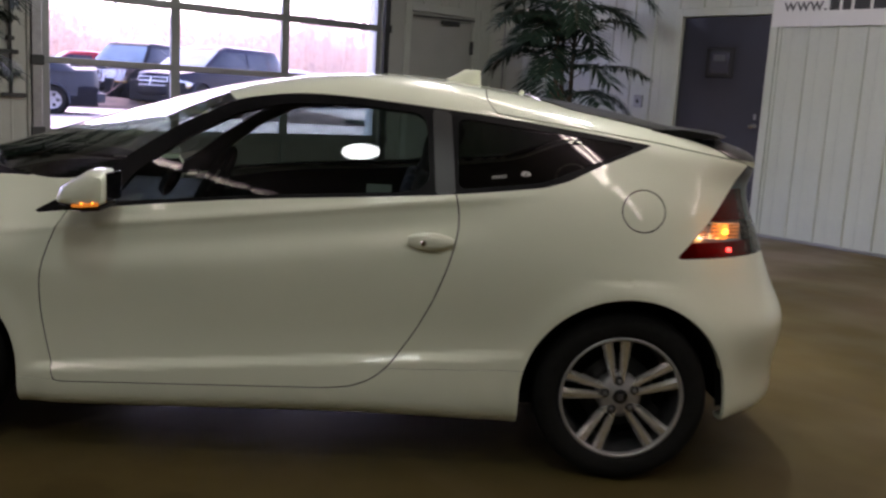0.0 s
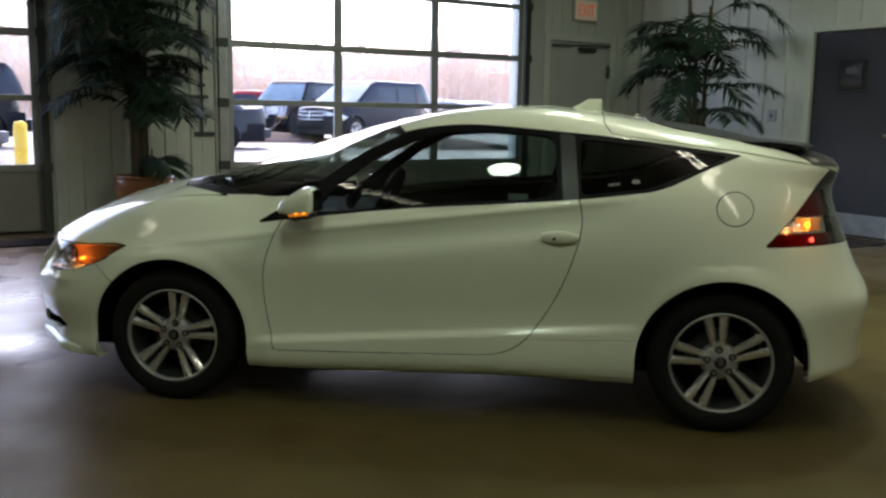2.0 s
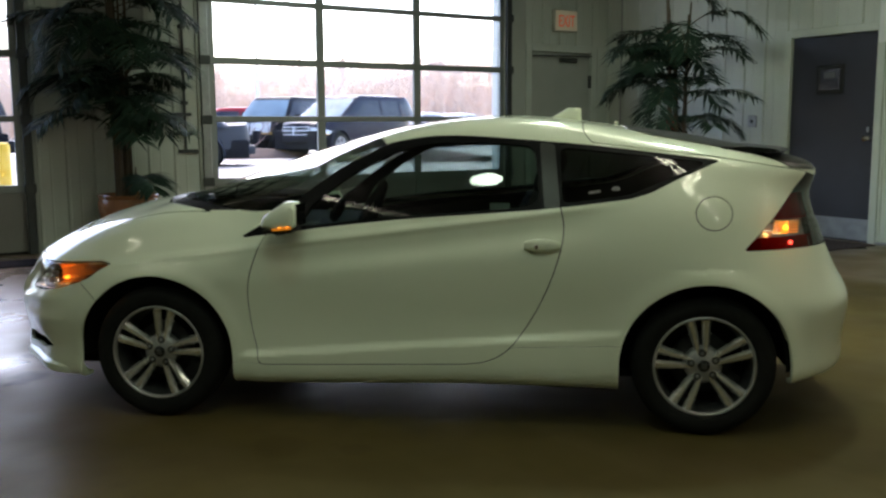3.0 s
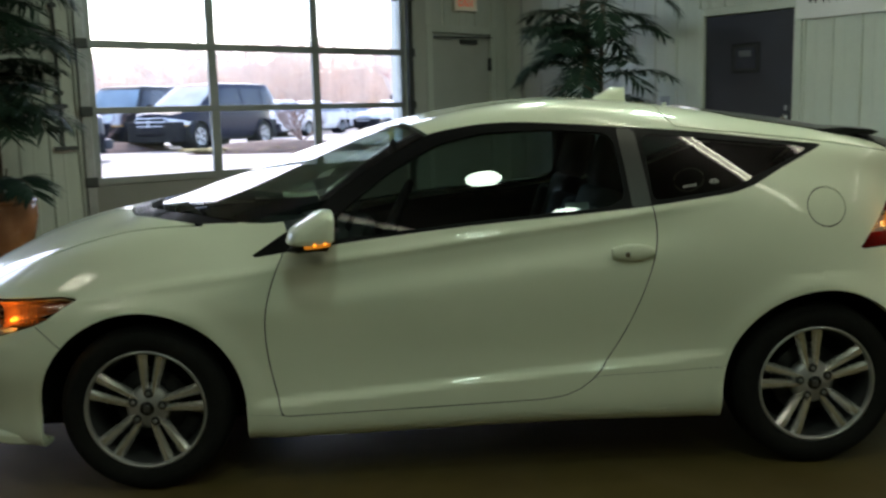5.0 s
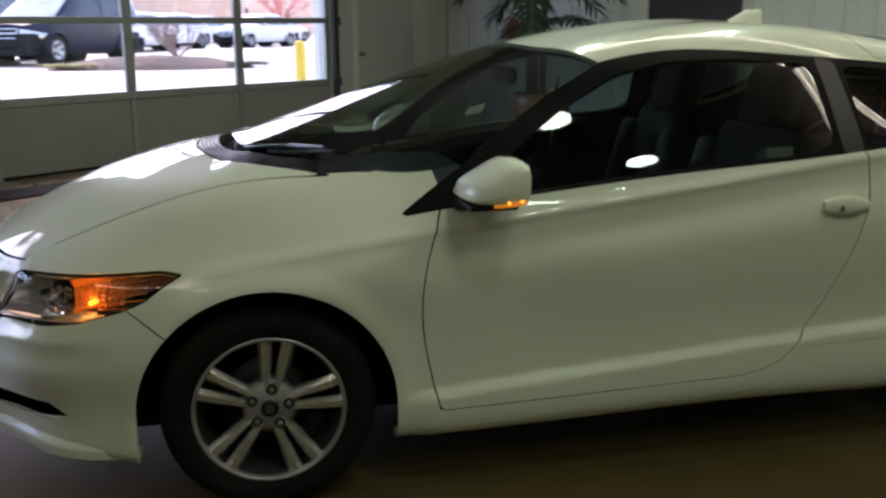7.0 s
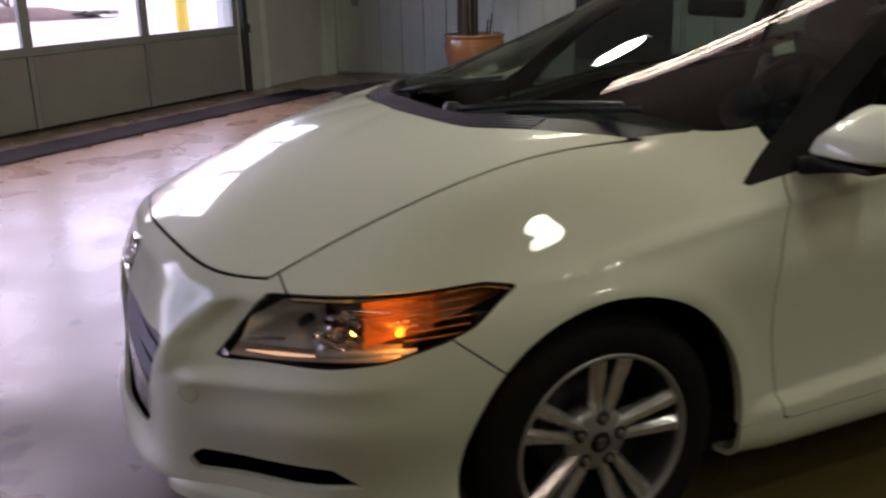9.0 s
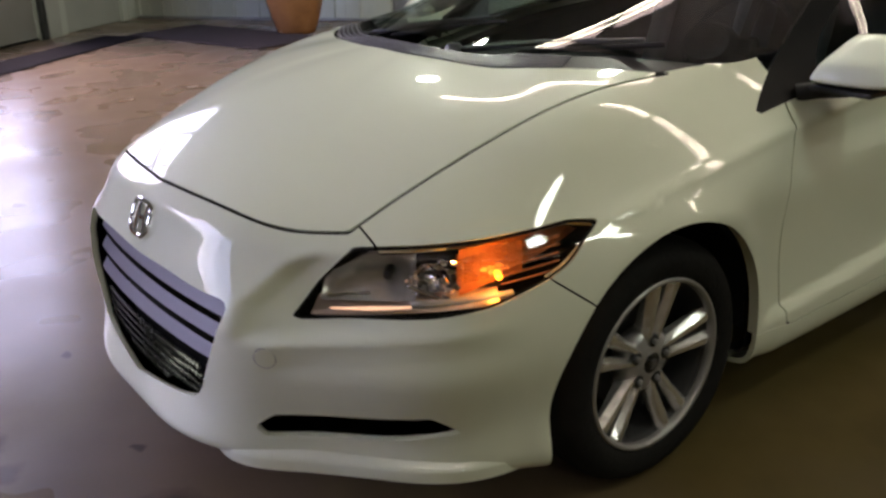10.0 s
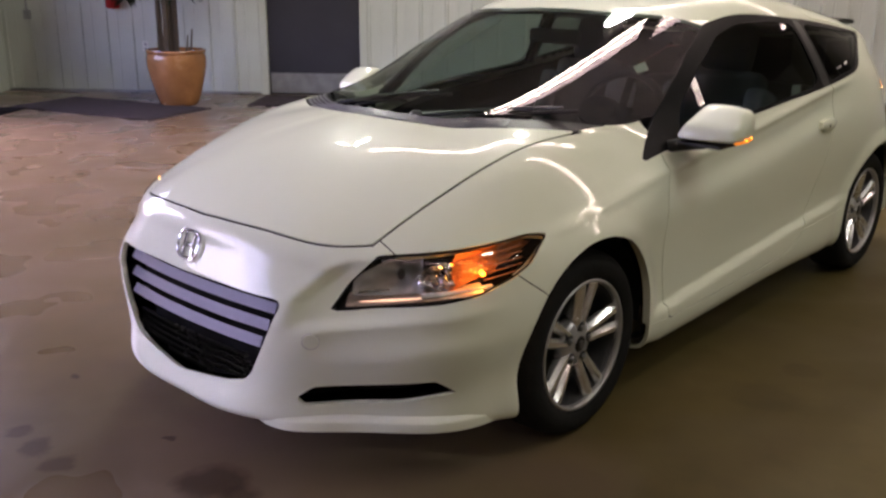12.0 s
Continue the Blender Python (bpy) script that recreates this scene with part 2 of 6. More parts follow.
def floor_material():
    """Sealed tan concrete: trowel clouds, brown stains, worn gloss, a wet patch and painted daylight by the large
    doors.
    """
    m = material("sealed_concrete", (0.104, 0.076, 0.0270), 0.3, var=0.30, scale=0.55)
    nt = m.node_tree
    b = nt.nodes["Principled BSDF"]
    src = b.inputs["Base Color"].links[0].from_socket
    tc = nt.nodes.new("ShaderNodeTexCoord")

    def mask(scale, lo, hi, detail=5):
        n, r = nt.nodes.new("ShaderNodeTexNoise"), nt.nodes.new("ShaderNodeMapRange")
        n.inputs["Scale"].default_value, n.inputs["Detail"].default_value = scale, detail
        r.inputs["From Min"].default_value, r.inputs["From Max"].default_value = lo, hi
        r.interpolation_type = "SMOOTHSTEP"
        n.inputs["Roughness"].default_value = 0.4
        nt.links.new(tc.outputs["Object"], n.inputs["Vector"])
        nt.links.new(n.outputs[0], r.inputs[0])
        return r.outputs[0]

    def over(a, color, fac, amount):
        k = nt.nodes.new("ShaderNodeMath")
        k.operation = "MULTIPLY"
        k.inputs[1].default_value = amount
        nt.links.new(fac, k.inputs[0])
        x = nt.nodes.new("ShaderNodeMix")
        x.data_type = "RGBA"
        x.inputs["B"].default_value = (*color, 1)
        nt.links.new(k.outputs[0], x.inputs["Factor"])
        nt.links.new(a, x.inputs["A"])
        return x.outputs["Result"]

    c = over(src, (0.062, 0.049, 0.0175), mask(0.35, 0.42, 0.66, 3), 0.6)
    c = over(c, (0.044, 0.027, 0.015), mask(1.3, 0.42, 0.80, 2), 0.4)
    c = over(c, (0.105, 0.080, 0.046), mask(2.2, 0.40, 0.80, 2), 0.3)
    sep, far = nt.nodes.new("ShaderNodeSeparateXYZ"), nt.nodes.new("ShaderNodeMath")     # pinkish daylight put into the colour, stronger towards the glazed doors
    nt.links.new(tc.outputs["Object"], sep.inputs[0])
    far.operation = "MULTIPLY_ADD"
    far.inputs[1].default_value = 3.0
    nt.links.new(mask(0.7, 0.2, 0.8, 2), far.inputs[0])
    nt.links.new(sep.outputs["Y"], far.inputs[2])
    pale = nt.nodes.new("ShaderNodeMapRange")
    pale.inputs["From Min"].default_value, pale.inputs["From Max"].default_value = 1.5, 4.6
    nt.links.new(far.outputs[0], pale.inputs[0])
    streak, run = nt.nodes.new("ShaderNodeMapping"), nt.nodes.new("ShaderNodeTexNoise")     # long olive drag marks
    streak.inputs["Rotation"].default_value, streak.inputs["Scale"].default_value = (0, 0, radians(38)), (2.6, 0.45, 1)
    run.inputs["Scale"].default_value, run.inputs["Detail"].default_value = 1.0, 3
    nt.links.new(tc.outputs["Object"], streak.inputs["Vector"])
    nt.links.new(streak.outputs[0], run.inputs["Vector"])
    drag = nt.nodes.new("ShaderNodeMapRange")
    drag.interpolation_type = "SMOOTHSTEP"
    drag.inputs["From Min"].default_value, drag.inputs["From Max"].default_value = 0.50, 0.72
    nt.links.new(run.outputs[0], drag.inputs[0])
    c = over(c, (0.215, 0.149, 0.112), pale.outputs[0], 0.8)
    c = over(c, (0.115, 0.086, 0.040), drag.outputs[0], 0.4)
    warp = nt.nodes.new("ShaderNodeTexNoise")
    warp.inputs["Scale"].default_value, warp.inputs["Detail"].default_value = 9.0, 3
    nt.links.new(tc.outputs["Object"], warp.inputs["Vector"])
    bend = nt.nodes.new("ShaderNodeVectorMath")
    bend.operation = "MULTIPLY_ADD"
    bend.inputs[1].default_value = (0.12, 0.12, 0)
    nt.links.new(warp.outputs["Color"], bend.inputs[0])
    nt.links.new(tc.outputs["Object"], bend.inputs[2])
    for x_, y_, r_, k_ in SPILLS:
        dist, edge = nt.nodes.new("ShaderNodeVectorMath"), nt.nodes.new("ShaderNodeMapRange")
        dist.operation = "DISTANCE"
        dist.inputs[1].default_value = (x_ + 0.06, y_ + 0.06, 0)
        nt.links.new(bend.outputs[0], dist.inputs[0])
        edge.inputs["From Min"].default_value, edge.inputs["From Max"].default_value = r_ * 1.2, r_ * 0.7
        nt.links.new(dist.outputs["Value"], edge.inputs[0])
        c = over(c, (0.026, 0.013, 0.006), edge.outputs[0], k_)
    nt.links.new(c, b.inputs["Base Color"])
    b.inputs["Coat Weight"].default_value = 0.12
    b.inputs["Coat Roughness"].default_value = 0.2
    wet = nt.nodes.new("ShaderNodeMapRange")
    wet.inputs["To Min"].default_value, wet.inputs["To Max"].default_value = 0.6, 0.42
    nt.links.new(mask(1.7, 0.30, 0.74, 2), wet.inputs[0])
    gl = nt.nodes.new("ShaderNodeMix")
    gl.data_type = "FLOAT"
    near, damp = nt.nodes.new("ShaderNodeMath"), nt.nodes.new("ShaderNodeMapRange")     # damp sheen tracked in from the doors
    near.operation = "MULTIPLY_ADD"
    near.inputs[1].default_value = 1.4
    nt.links.new(mask(1.1, 0.2, 0.8, 3), near.inputs[0])
    nt.links.new(sep.outputs["Y"], near.inputs[2])
    damp.inputs["From Min"].default_value, damp.inputs["From Max"].default_value = 1.4, 3.0
    nt.links.new(near.outputs[0], damp.inputs[0])
    nt.links.new(damp.outputs[0], gl.inputs["Factor"])
    nt.links.new(wet.outputs[0], gl.inputs["A"])
    shine = nt.nodes.new("ShaderNodeMapRange")
    shine.inputs["To Min"].default_value, shine.inputs["To Max"].default_value = 0.38, 0.20
    nt.links.new(mask(2.2, 0.2, 0.8, 2), shine.inputs[0])
    nt.links.new(shine.outputs[0], gl.inputs["B"])
    nt.links.new(gl.outputs["Result"], b.inputs["Roughness"])
    cw = nt.nodes.new("ShaderNodeMapRange")
    cw.inputs["To Min"].default_value, cw.inputs["To Max"].default_value = 0.0, 0.08
    nt.links.new(damp.outputs[0], cw.inputs[0])
    nt.links.new(cw.outputs[0], b.inputs["Coat Weight"])
    sp = nt.nodes.new("ShaderNodeMapRange")
    sp.inputs["To Min"].default_value, sp.inputs["To Max"].default_value = 0.10, 0.3
    nt.links.new(damp.outputs[0], sp.inputs[0])
    nt.links.new(sp.outputs[0], b.inputs["Specular IOR Level"])
    return m


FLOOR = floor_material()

# ---- mesh tools ----
def mesh_of(name, verts, faces, mat=None, smooth=False):
    me = bpy.data.meshes.new(name)
    me.from_pydata([tuple(v) for v in verts], [], [tuple(f) for f in faces])
    if mat:
        me.materials.append(mat)
    if smooth:
        me.polygons.foreach_set("use_smooth", [True] * len(me.polygons))
    me.update()
    return me


def part(name, shape, mat, parent, label="", smooth=False):
    """One mesh object, from a bmesh, a mesh or (verts, faces), under a thing or part."""
    if isinstance(shape, bmesh.types.BMesh):
        me = bpy.data.meshes.new(name)
        shape.to_mesh(me)
        shape.free()
        me.materials.append(mat)
        if smooth:
            me.polygons.foreach_set("use_smooth", [True] * len(me.polygons))
            me.set_sharp_from_angle(angle=radians(38))
    elif isinstance(shape, tuple):
        me = mesh_of(name, *shape, mat, smooth)
    else:
        me = shape
    ob = new(name, me)
    ob.parent = parent
    if label:
        ob["label"] = label
    return ob


def thing(name, label, category, at=None, group="", kind=""):
    """An Empty at the base of a thing."""
    ob = new(name)
    ob.empty_display_size = 0.1
    if at is not None:
        ob.matrix_world = at
    return tagged(ob, label, category, group, kind)


def box(x0, x1, y0, y1, z0, z1, bevel=0.0, bm=None, m=None, seg=1):
    bm = bm or bmesh.new()
    r = bmesh.ops.create_cube(bm, size=1.0)
    vs = r["verts"]
    for v in vs:
        v.co = Vector(((x0 + x1) / 2 + v.co.x * (x1 - x0), (y0 + y1) / 2 + v.co.y * (y1 - y0), (z0 + z1) / 2 + v.co.z * (z1 - z0)))
    if bevel:
        es = list({e for v in vs for e in v.link_edges})
        r = bmesh.ops.bevel(bm, geom=es, offset=bevel, segments=seg, profile=0.6, affect="EDGES")
        vs = list({v for f in r["faces"] for v in f.verts} | {v for v in vs if v.is_valid})
    if m is not None:
        bmesh.ops.transform(bm, matrix=m, verts=[v for v in vs if v.is_valid])
    return bm


def lathe(profile, n=48, axis="z", m=None, bm=None, close=False):
    """Turns (radius, height) pairs round an axis."""
    bm = bm or bmesh.new()
    rings = []
    for r, h in profile:
        ring = []
        for i in range(n):
            a = 2 * math.pi * i / n
            p = Vector((r * math.cos(a), r * math.sin(a), h)) if axis == "z" else Vector((r * math.cos(a), h, r * math.sin(a)))
            ring.append(bm.verts.new(m @ p if m is not None else p))
        rings.append(ring)
    for a, b in zip(rings, rings[1:] + (rings[:1] if close else [])):
        for i in range(n):
            bm.faces.new((a[i], a[(i + 1) % n], b[(i + 1) % n], b[i]))
    bmesh.ops.recalc_face_normals(bm, faces=bm.faces)
    return bm


def tube(points, radius, n=8, bm=None, taper=1.0, cap=True):
    """A round bar along points."""
    bm = bm or bmesh.new()
    pts = [Vector(p) for p in points]
    rings = []
    for i, p in enumerate(pts):
        d = (pts[min(i + 1, len(pts) - 1)] - pts[max(i - 1, 0)]).normalized()
        side = d.cross(Vector((0, 0, 1)))
        side = side.normalized() if side.length > 1e-3 else Vector((1, 0, 0))
        up = side.cross(d)
        r = radius * (1 + (taper - 1) * i / max(1, len(pts) - 1))
        rings.append([bm.verts.new(p + r * (math.cos(2 * math.pi * k / n) * side + math.sin(2 * math.pi * k / n) * up)) for k in range(n)])
    for a, b in zip(rings, rings[1:]):
        for k in range(n):
            bm.faces.new((a[k], a[(k + 1) % n], b[(k + 1) % n], b[k]))
    if cap:
        bm.faces.new(rings[0][::-1])
        bm.faces.new(rings[-1])
    return bm


def text_mesh(name, words, size, mat, m, depth=0.004):
    cu = bpy.data.curves.new(name, "FONT")
    cu.body, cu.size, cu.extrude = words, size, depth
    cu.align_x = "CENTER"
    tmp = new(name, cu)
    dg = bpy.context.evaluated_depsgraph_get()
    me = bpy.data.meshes.new_from_object(tmp.evaluated_get(dg))
    bpy.data.objects.remove(tmp)
    me.transform(m)
    me.materials.clear()
    me.materials.append(mat)
    return me

# ---- the hall: floor, walls, ceiling ----
WA, WB, WW, WS, TOP = 6.547, 6.936, -13.0, -12.0, 4.9   # inner faces: north, east, west, south; ceiling
THICK = 0.2


def setting(name, shape, mat, label, category, smooth=False):
    return tagged(part(name, shape, mat, None, label, smooth), label, category, kind="structure")


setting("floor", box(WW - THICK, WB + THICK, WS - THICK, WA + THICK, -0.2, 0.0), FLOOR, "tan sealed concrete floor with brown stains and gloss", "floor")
setting("ceiling", box(WW - THICK, WB + THICK, WS - THICK, WA + THICK, TOP, TOP + 0.15), CEIL, "pale steel hall ceiling", "ceiling")

GARAGE = [(0.86, 5.07), (-5.36, -1.15)]      # the two openings in the north wall
G_TOP = 3.58
EXIT_D = (5.48, 6.66, 2.42)
GREY_D = (2.11, 3.31, 2.385)


def wall_with_holes(name, lo, hi, holes, place, label):
    """Wall from blocks round its openings. place(a0, a1, z0, z1) gives box limits."""
    bm = bmesh.new()
    edges = sorted({lo, hi, *(h[0] for h in holes), *(h[1] for h in holes)})
    for a0, a1 in zip(edges, edges[1:]):
        hole = [h for h in holes if h[0] <= a0 + 1e-6 and a1 <= h[1] + 1e-6]
        box(*place(a0, a1, hole[0][2] if hole else 0.0, TOP), bm=bm)
    return setting(name, bm, WALL, label, "wall")


wall_n = wall_with_holes("wall_north", WW - THICK, WB + THICK, [(g0, g1, G_TOP) for g0, g1 in GARAGE] + [EXIT_D],
                         lambda a0, a1, z0, z1: (a0, a1, WA, WA + THICK, z0, z1), "white ribbed steel wall with two glazed doors")
wall_e = wall_with_holes("wall_east", WS, WA, [GREY_D], lambda a0, a1, z0, z1: (WB, WB + THICK, a0, a1, z0, z1),
                         "white ribbed steel wall with a grey door")
setting("wall_west", box(WW - THICK, WW, WS, WA, 0, TOP), WALL, "plain white steel wall", "wall")
setting("wall_south", box(WW - THICK, WB + THICK, WS - THICK, WS, 0, TOP), WALL, "plain white steel wall", "wall")


# unseen wall, added so no daylight leaks round the grey door
setting("wall_light_stop", box(WB + THICK + 0.004, WB + THICK + 0.1, 1.9, 3.9, 0, 2.8), WALL, "unseen plain wall added behind the grey door to block daylight", "wall")


# ---- garage doors ----
def garage_door(index, x0, x1, bars):
    d = thing("door_%d" % index, "glazed sectional door with aluminium bars, closed, grey bottom panel", "garage door", kind="structure")
    y0, y1 = WA + 0.02, WA + 0.07
    rows = [(0.735, 1.395), (1.462, 2.062), (2.144, 2.762), (2.83, 3.50)]
    cols = list(zip([x0 + 0.095] + [b + 0.052 for b in bars], [b - 0.052 for b in bars] + [x1 - 0.07]))
    part("bottom_rail", box(x0, x1, y0, y1, 0.655, 0.735, 0.006), ALU, d)
    for (_, za), (zb, _) in zip(rows, rows[1:]):
        part("cross_rail", box(x0, x1, y0, y1, za, zb, 0.006), ALU, d)
    part("top_rail", box(x0, x1, y0, y1, 3.50, 3.58, 0.006), ALU, d)
    for za, zb in rows:
        for a, b in zip([x0] + [c[1] for c in cols], [cols[0][0]] + [c[0] for c in cols[1:]] + [x1]):
            part("stile", box(a, b, y0 + 0.003, y1 - 0.003, za, zb, 0.004), ALU, d)
        for a, b in cols:
            p = part("pane", box(a, b, y0 + 0.022, y0 + 0.028, za, zb), PANE, d)
            p.visible_shadow = False
    for k, (a, b) in enumerate(cols):
        part("panel", box(x0 if k == 0 else a - 0.02, x1 if k == len(cols) - 1 else b + 0.02, y0 + 0.012, y1 - 0.005, 0.02, 0.655, 0.008), PANEL_GREY, d)
    for b in bars:
        part("panel_stile", box(b - 0.03, b + 0.03, y0, y1, 0.02, 0.655, 0.006), ALU, d)
    part("rubber_seal", box(x0, x1, y0, y1, 0.0, 0.02), RUBBER, d)
    for a, b in ((x0 - 0.10, x0 + 0.0), (x1, x1 + 0.085)):
        t = part("track", box(a, b, WA - 0.055, WA - 0.004, 0.0, 4.1, 0.006), STEEL if a < x0 else TRACK, d)
        for z in (0.7, 1.42, 2.1, 2.8):
            part("roller_bracket", box(a - 0.015, b + 0.015, WA - 0.075, WA - 0.055, z - 0.05, z + 0.05, 0.005), TRACK, t)
    return d


garage_door(1, *GARAGE[0], (2.295, 3.675))
garage_door(2, *GARAGE[1], (-3.93, -2.55))


def trim(name, lims, mat=WALL, label="painted steel trim", bevel=0.004):
    return setting(name, box(*lims, bevel), mat, label, "trim")


trim("trim", (5.16, 5.40, WA - 0.035, WA, 0, 3.7), DOOR_WHITE, "broad off-white jamb beside the glazed door")
trim("trim", (-1.06, -1.03, WA - 0.03, WA, 0, 3.7), DOOR_WHITE, "narrow off-white jamb beside the glazed door")
trim("trim", (0.72, 0.755, WA - 0.03, WA, 0, 3.7), DOOR_WHITE, "narrow off-white jamb beside the glazed door")


# ---- hinged doors ----
def hinged_door(index, wall, a0, a1, top, leaf_mat, frame_mat, label, frame=0.06, mirror=False):
    """A leaf in a frame; local x runs along the wall, y into it."""
    m = pose(0, WA, 0) if wall == "n" else pose(WB, 0, 0, 0, 0, -90)
    f = 1 if wall == "n" else -1
    lo, hi = (a0, a1) if wall == "n" else (-a1, -a0)
    d = thing("door_%d" % index, label, "door", m, kind="structure")
    leaf = part("leaf", box(lo + 0.045, hi - 0.045, 0.02, 0.065, 0.004, top - 0.045, 0.004), leaf_mat, d)
    # stops and threshold added to block daylight leaks round the leaf
    for a, b in ((lo + 0.042, lo + 0.085), (hi - 0.085, hi - 0.042)):
        part("stop", box(a, b, 0.067, 0.118, 0, top - 0.045), frame_mat, d)
    part("stop", box(lo + 0.086, hi - 0.086, 0.067, 0.118, top - 0.085, top - 0.043), frame_mat, d)
    part("threshold", box(lo + 0.086, hi - 0.086, 0.067, 0.118, 0, 0.03), STEEL, d)
    for a, b in ((lo - frame, lo + 0.04), (hi - 0.04, hi + frame)):
        part("jamb", box(a, b, -0.025, 0.12, 0, top + frame, 0.005), frame_mat, d)
    part("head", box(lo + 0.04, hi - 0.04, -0.025, 0.12, top - 0.04, top + frame, 0.005), frame_mat, d)
    return d, leaf, lo, hi


d, leaf, lo, hi = hinged_door(3, "n", *EXIT_D, DOOR_WHITE, WALL, "off-white steel exit door, closed, with a dark closer arm")
cl = part("closer", box(lo + 0.56, lo + 0.86, -0.05, 0.02, 2.24, 2.30, 0.012), TRACK, leaf)
part("closer_arm", tube([(lo + 0.05, -0.045, 2.315), (lo + 0.6, -0.06, 2.325), (lo + 1.12, -0.045, 2.335)], 0.012), TRACK, leaf)
part("hinge_plate", box(hi - 0.075, hi - 0.045, -0.035, 0.02, 1.88, 2.06, 0.004), TRACK, leaf)
part("knob", lathe([(0.0, 0.0), (0.03, 0.0), (0.022, -0.03), (0.034, -0.055), (0.02, -0.075), (0.0, -0.078)], 20, "y", pose(lo + 0.12, 0.02, 1.02)), STEEL, leaf, smooth=True)

d, leaf, lo, hi = hinged_door(4, "e", *GREY_D, DOOR_GREY, WALL, "dark grey steel door, closed, with a small window and kick plate", 0.05)
part("kick_plate", box(lo + 0.06, hi - 0.06, 0.014, 0.022, 0.02, 0.262, 0.003), STEEL, leaf)
w = part("window_frame", box(-2.92, -2.565, 0.008, 0.022, 1.675, 2.005, 0.006), BLACK_TRIM, leaf)
part("window_pane", box(-2.87, -2.615, 0.003, 0.009, 1.725, 1.955), material("dim_window", (0.035, 0.035, 0.05), 0.15, var=0.3, scale=9), w)
part("notice", box(-2.82, -2.67, 0.0, 0.003, 1.855, 1.925), material("pale_notice", (0.12, 0.12, 0.14), 0.6), w)
kb = part("door_knob", lathe([(0.0, 0.0), (0.036, 0.0), (0.028, -0.02), (0.014, -0.04), (0.03, -0.062), (0.0, -0.075)], 20, "y", pose(-2.24, 0.02, 1.17)), CHROME, leaf, smooth=True)
part("latch", box(-2.255, -2.225, 0.012, 0.022, 1.24, 1.30, 0.004), STEEL, leaf)


# ---- things on the walls ----
s = thing("exit_sign", "boxed exit sign with red letters above the off-white door", "exit sign", pose(6.10, WA, 2.82))
part("housing", box(-0.215, 0.215, -0.07, 0.0, -0.155, 0.155, 0.012), FRAME_BEIGE, s)
part("face", box(-0.195, 0.195, -0.076, -0.071, -0.135, 0.135), SIGN_FACE, s)
me = text_mesh("lettering", "EXIT", 0.235, SIGN_RED, pose(0, -0.078, -0.085, 90) @ Matrix.Diagonal((0.62, 1, 1, 1)))
part("lettering", me, SIGN_RED, s, "red capital letters")

s = thing("light_switch", "grey steel switch plate on the white wall", "switch", pose(WB, 3.81, 1.37, 0, 0, -90))
part("plate", box(-0.065, 0.065, -0.02, 0, -0.075, 0.075, 0.006), STEEL, s)
part("toggle", box(-0.012, 0.012, -0.038, -0.018, -0.022, 0.022, 0.004), TRACK, s)

s = thing("wall_outlet", "white socket plate low on the wall", "outlet", pose(WB, 4.77, 0.555, 0, 0, -90))
part("plate", box(-0.038, 0.038, -0.012, 0, -0.06, 0.06, 0.005), WHITE_PLASTIC, s)
for z in (-0.026, 0.026):
    part("socket", box(-0.016, 0.016, -0.015, -0.011, z - 0.014, z + 0.014, 0.003), STEEL, s)

s = thing("fire_extinguisher", "red fire extinguisher hung on the white wall", "fire extinguisher", pose(WB - 0.09, 5.1, 1.0))
part("cylinder", lathe([(0.0, 0.0), (0.07, 0.003), (0.082, 0.02), (0.082, 0.36), (0.07, 0.41), (0.03, 0.44), (0.03, 0.46), (0.0, 0.46)], 28), RED_PAINT, s, smooth=True)
part("valve", box(-0.02, 0.02, -0.03, 0.03, 0.46, 0.50, 0.006), STEEL, s)
part("handle", box(-0.012, 0.012, -0.11, 0.03, 0.50, 0.52, 0.005), BLACK_TRIM, s)
part("hose", tube([(0, 0.02, 0.48), (-0.03, 0.1, 0.42), (-0.04, 0.11, 0.25), (-0.03, 0.095, 0.12)], 0.011), RUBBER, s, smooth=True)
part("wall_hook", box(0.05, 0.09, -0.03, 0.03, 0.3, 0.42, 0.004), STEEL, s)

s = thing("banner", "white vinyl banner with dark print, hung high on the wall", "banner", pose(WB - 0.03, 2.13, 2.21, 0, 0, -90))
part("sheet", box(0, 4.6, -0.006, 0.0, 0, 1.1, 0.002), BANNER, s)
me = text_mesh("lettering", "www.", 0.20, INK, pose(0.36, -0.008, 0.155, 90), 0.001)
part("lettering", me, INK, s, "dark grey printed letters")
xs = 0.62
for wdt in (0.13, 0.12, 0.19, 0.19, 0.12, 0.12, 0.05, 0.07, 0.11, 0.14, 0.12, 0.08):
    part("print_bar", box(xs, xs + wdt - 0.03, -0.009, -0.006, 0.155, 0.275 if wdt != 0.13 else 0.30), INK, s)
    xs += wdt
for xk in (0.04, 2.2, 4.5):
    part("grommet", lathe([(0.012, -0.008), (0.02, -0.008), (0.02, -0.005)], 16, "y", pose(xk, 0, 1.05)), STEEL, s)

# a bolt rod with its latches, and conduit by the corner
s = thing("latch_rod", "black steel rod with latch handles on the wall", "latch rod", pose(0.565, WA, 1.06))
part("rod", tube([(0, -0.04, 0), (0, -0.04, 2.4)], 0.014), TRACK, s)
for z, w_ in ((0.42, 0.12), (0.20, 0.14), (0.0, 0.09)):
    part("lever", box(-w_, w_ * 0.6 if z else 0.14, -0.06, -0.025, z - 0.02, z + 0.02, 0.005), TRACK, s)
for z in (0.55, 1.4, 2.2):
    part("rod_guide", box(-0.035, 0.035, -0.065, 0.0, z - 0.02, z + 0.02, 0.004), TRACK, s)

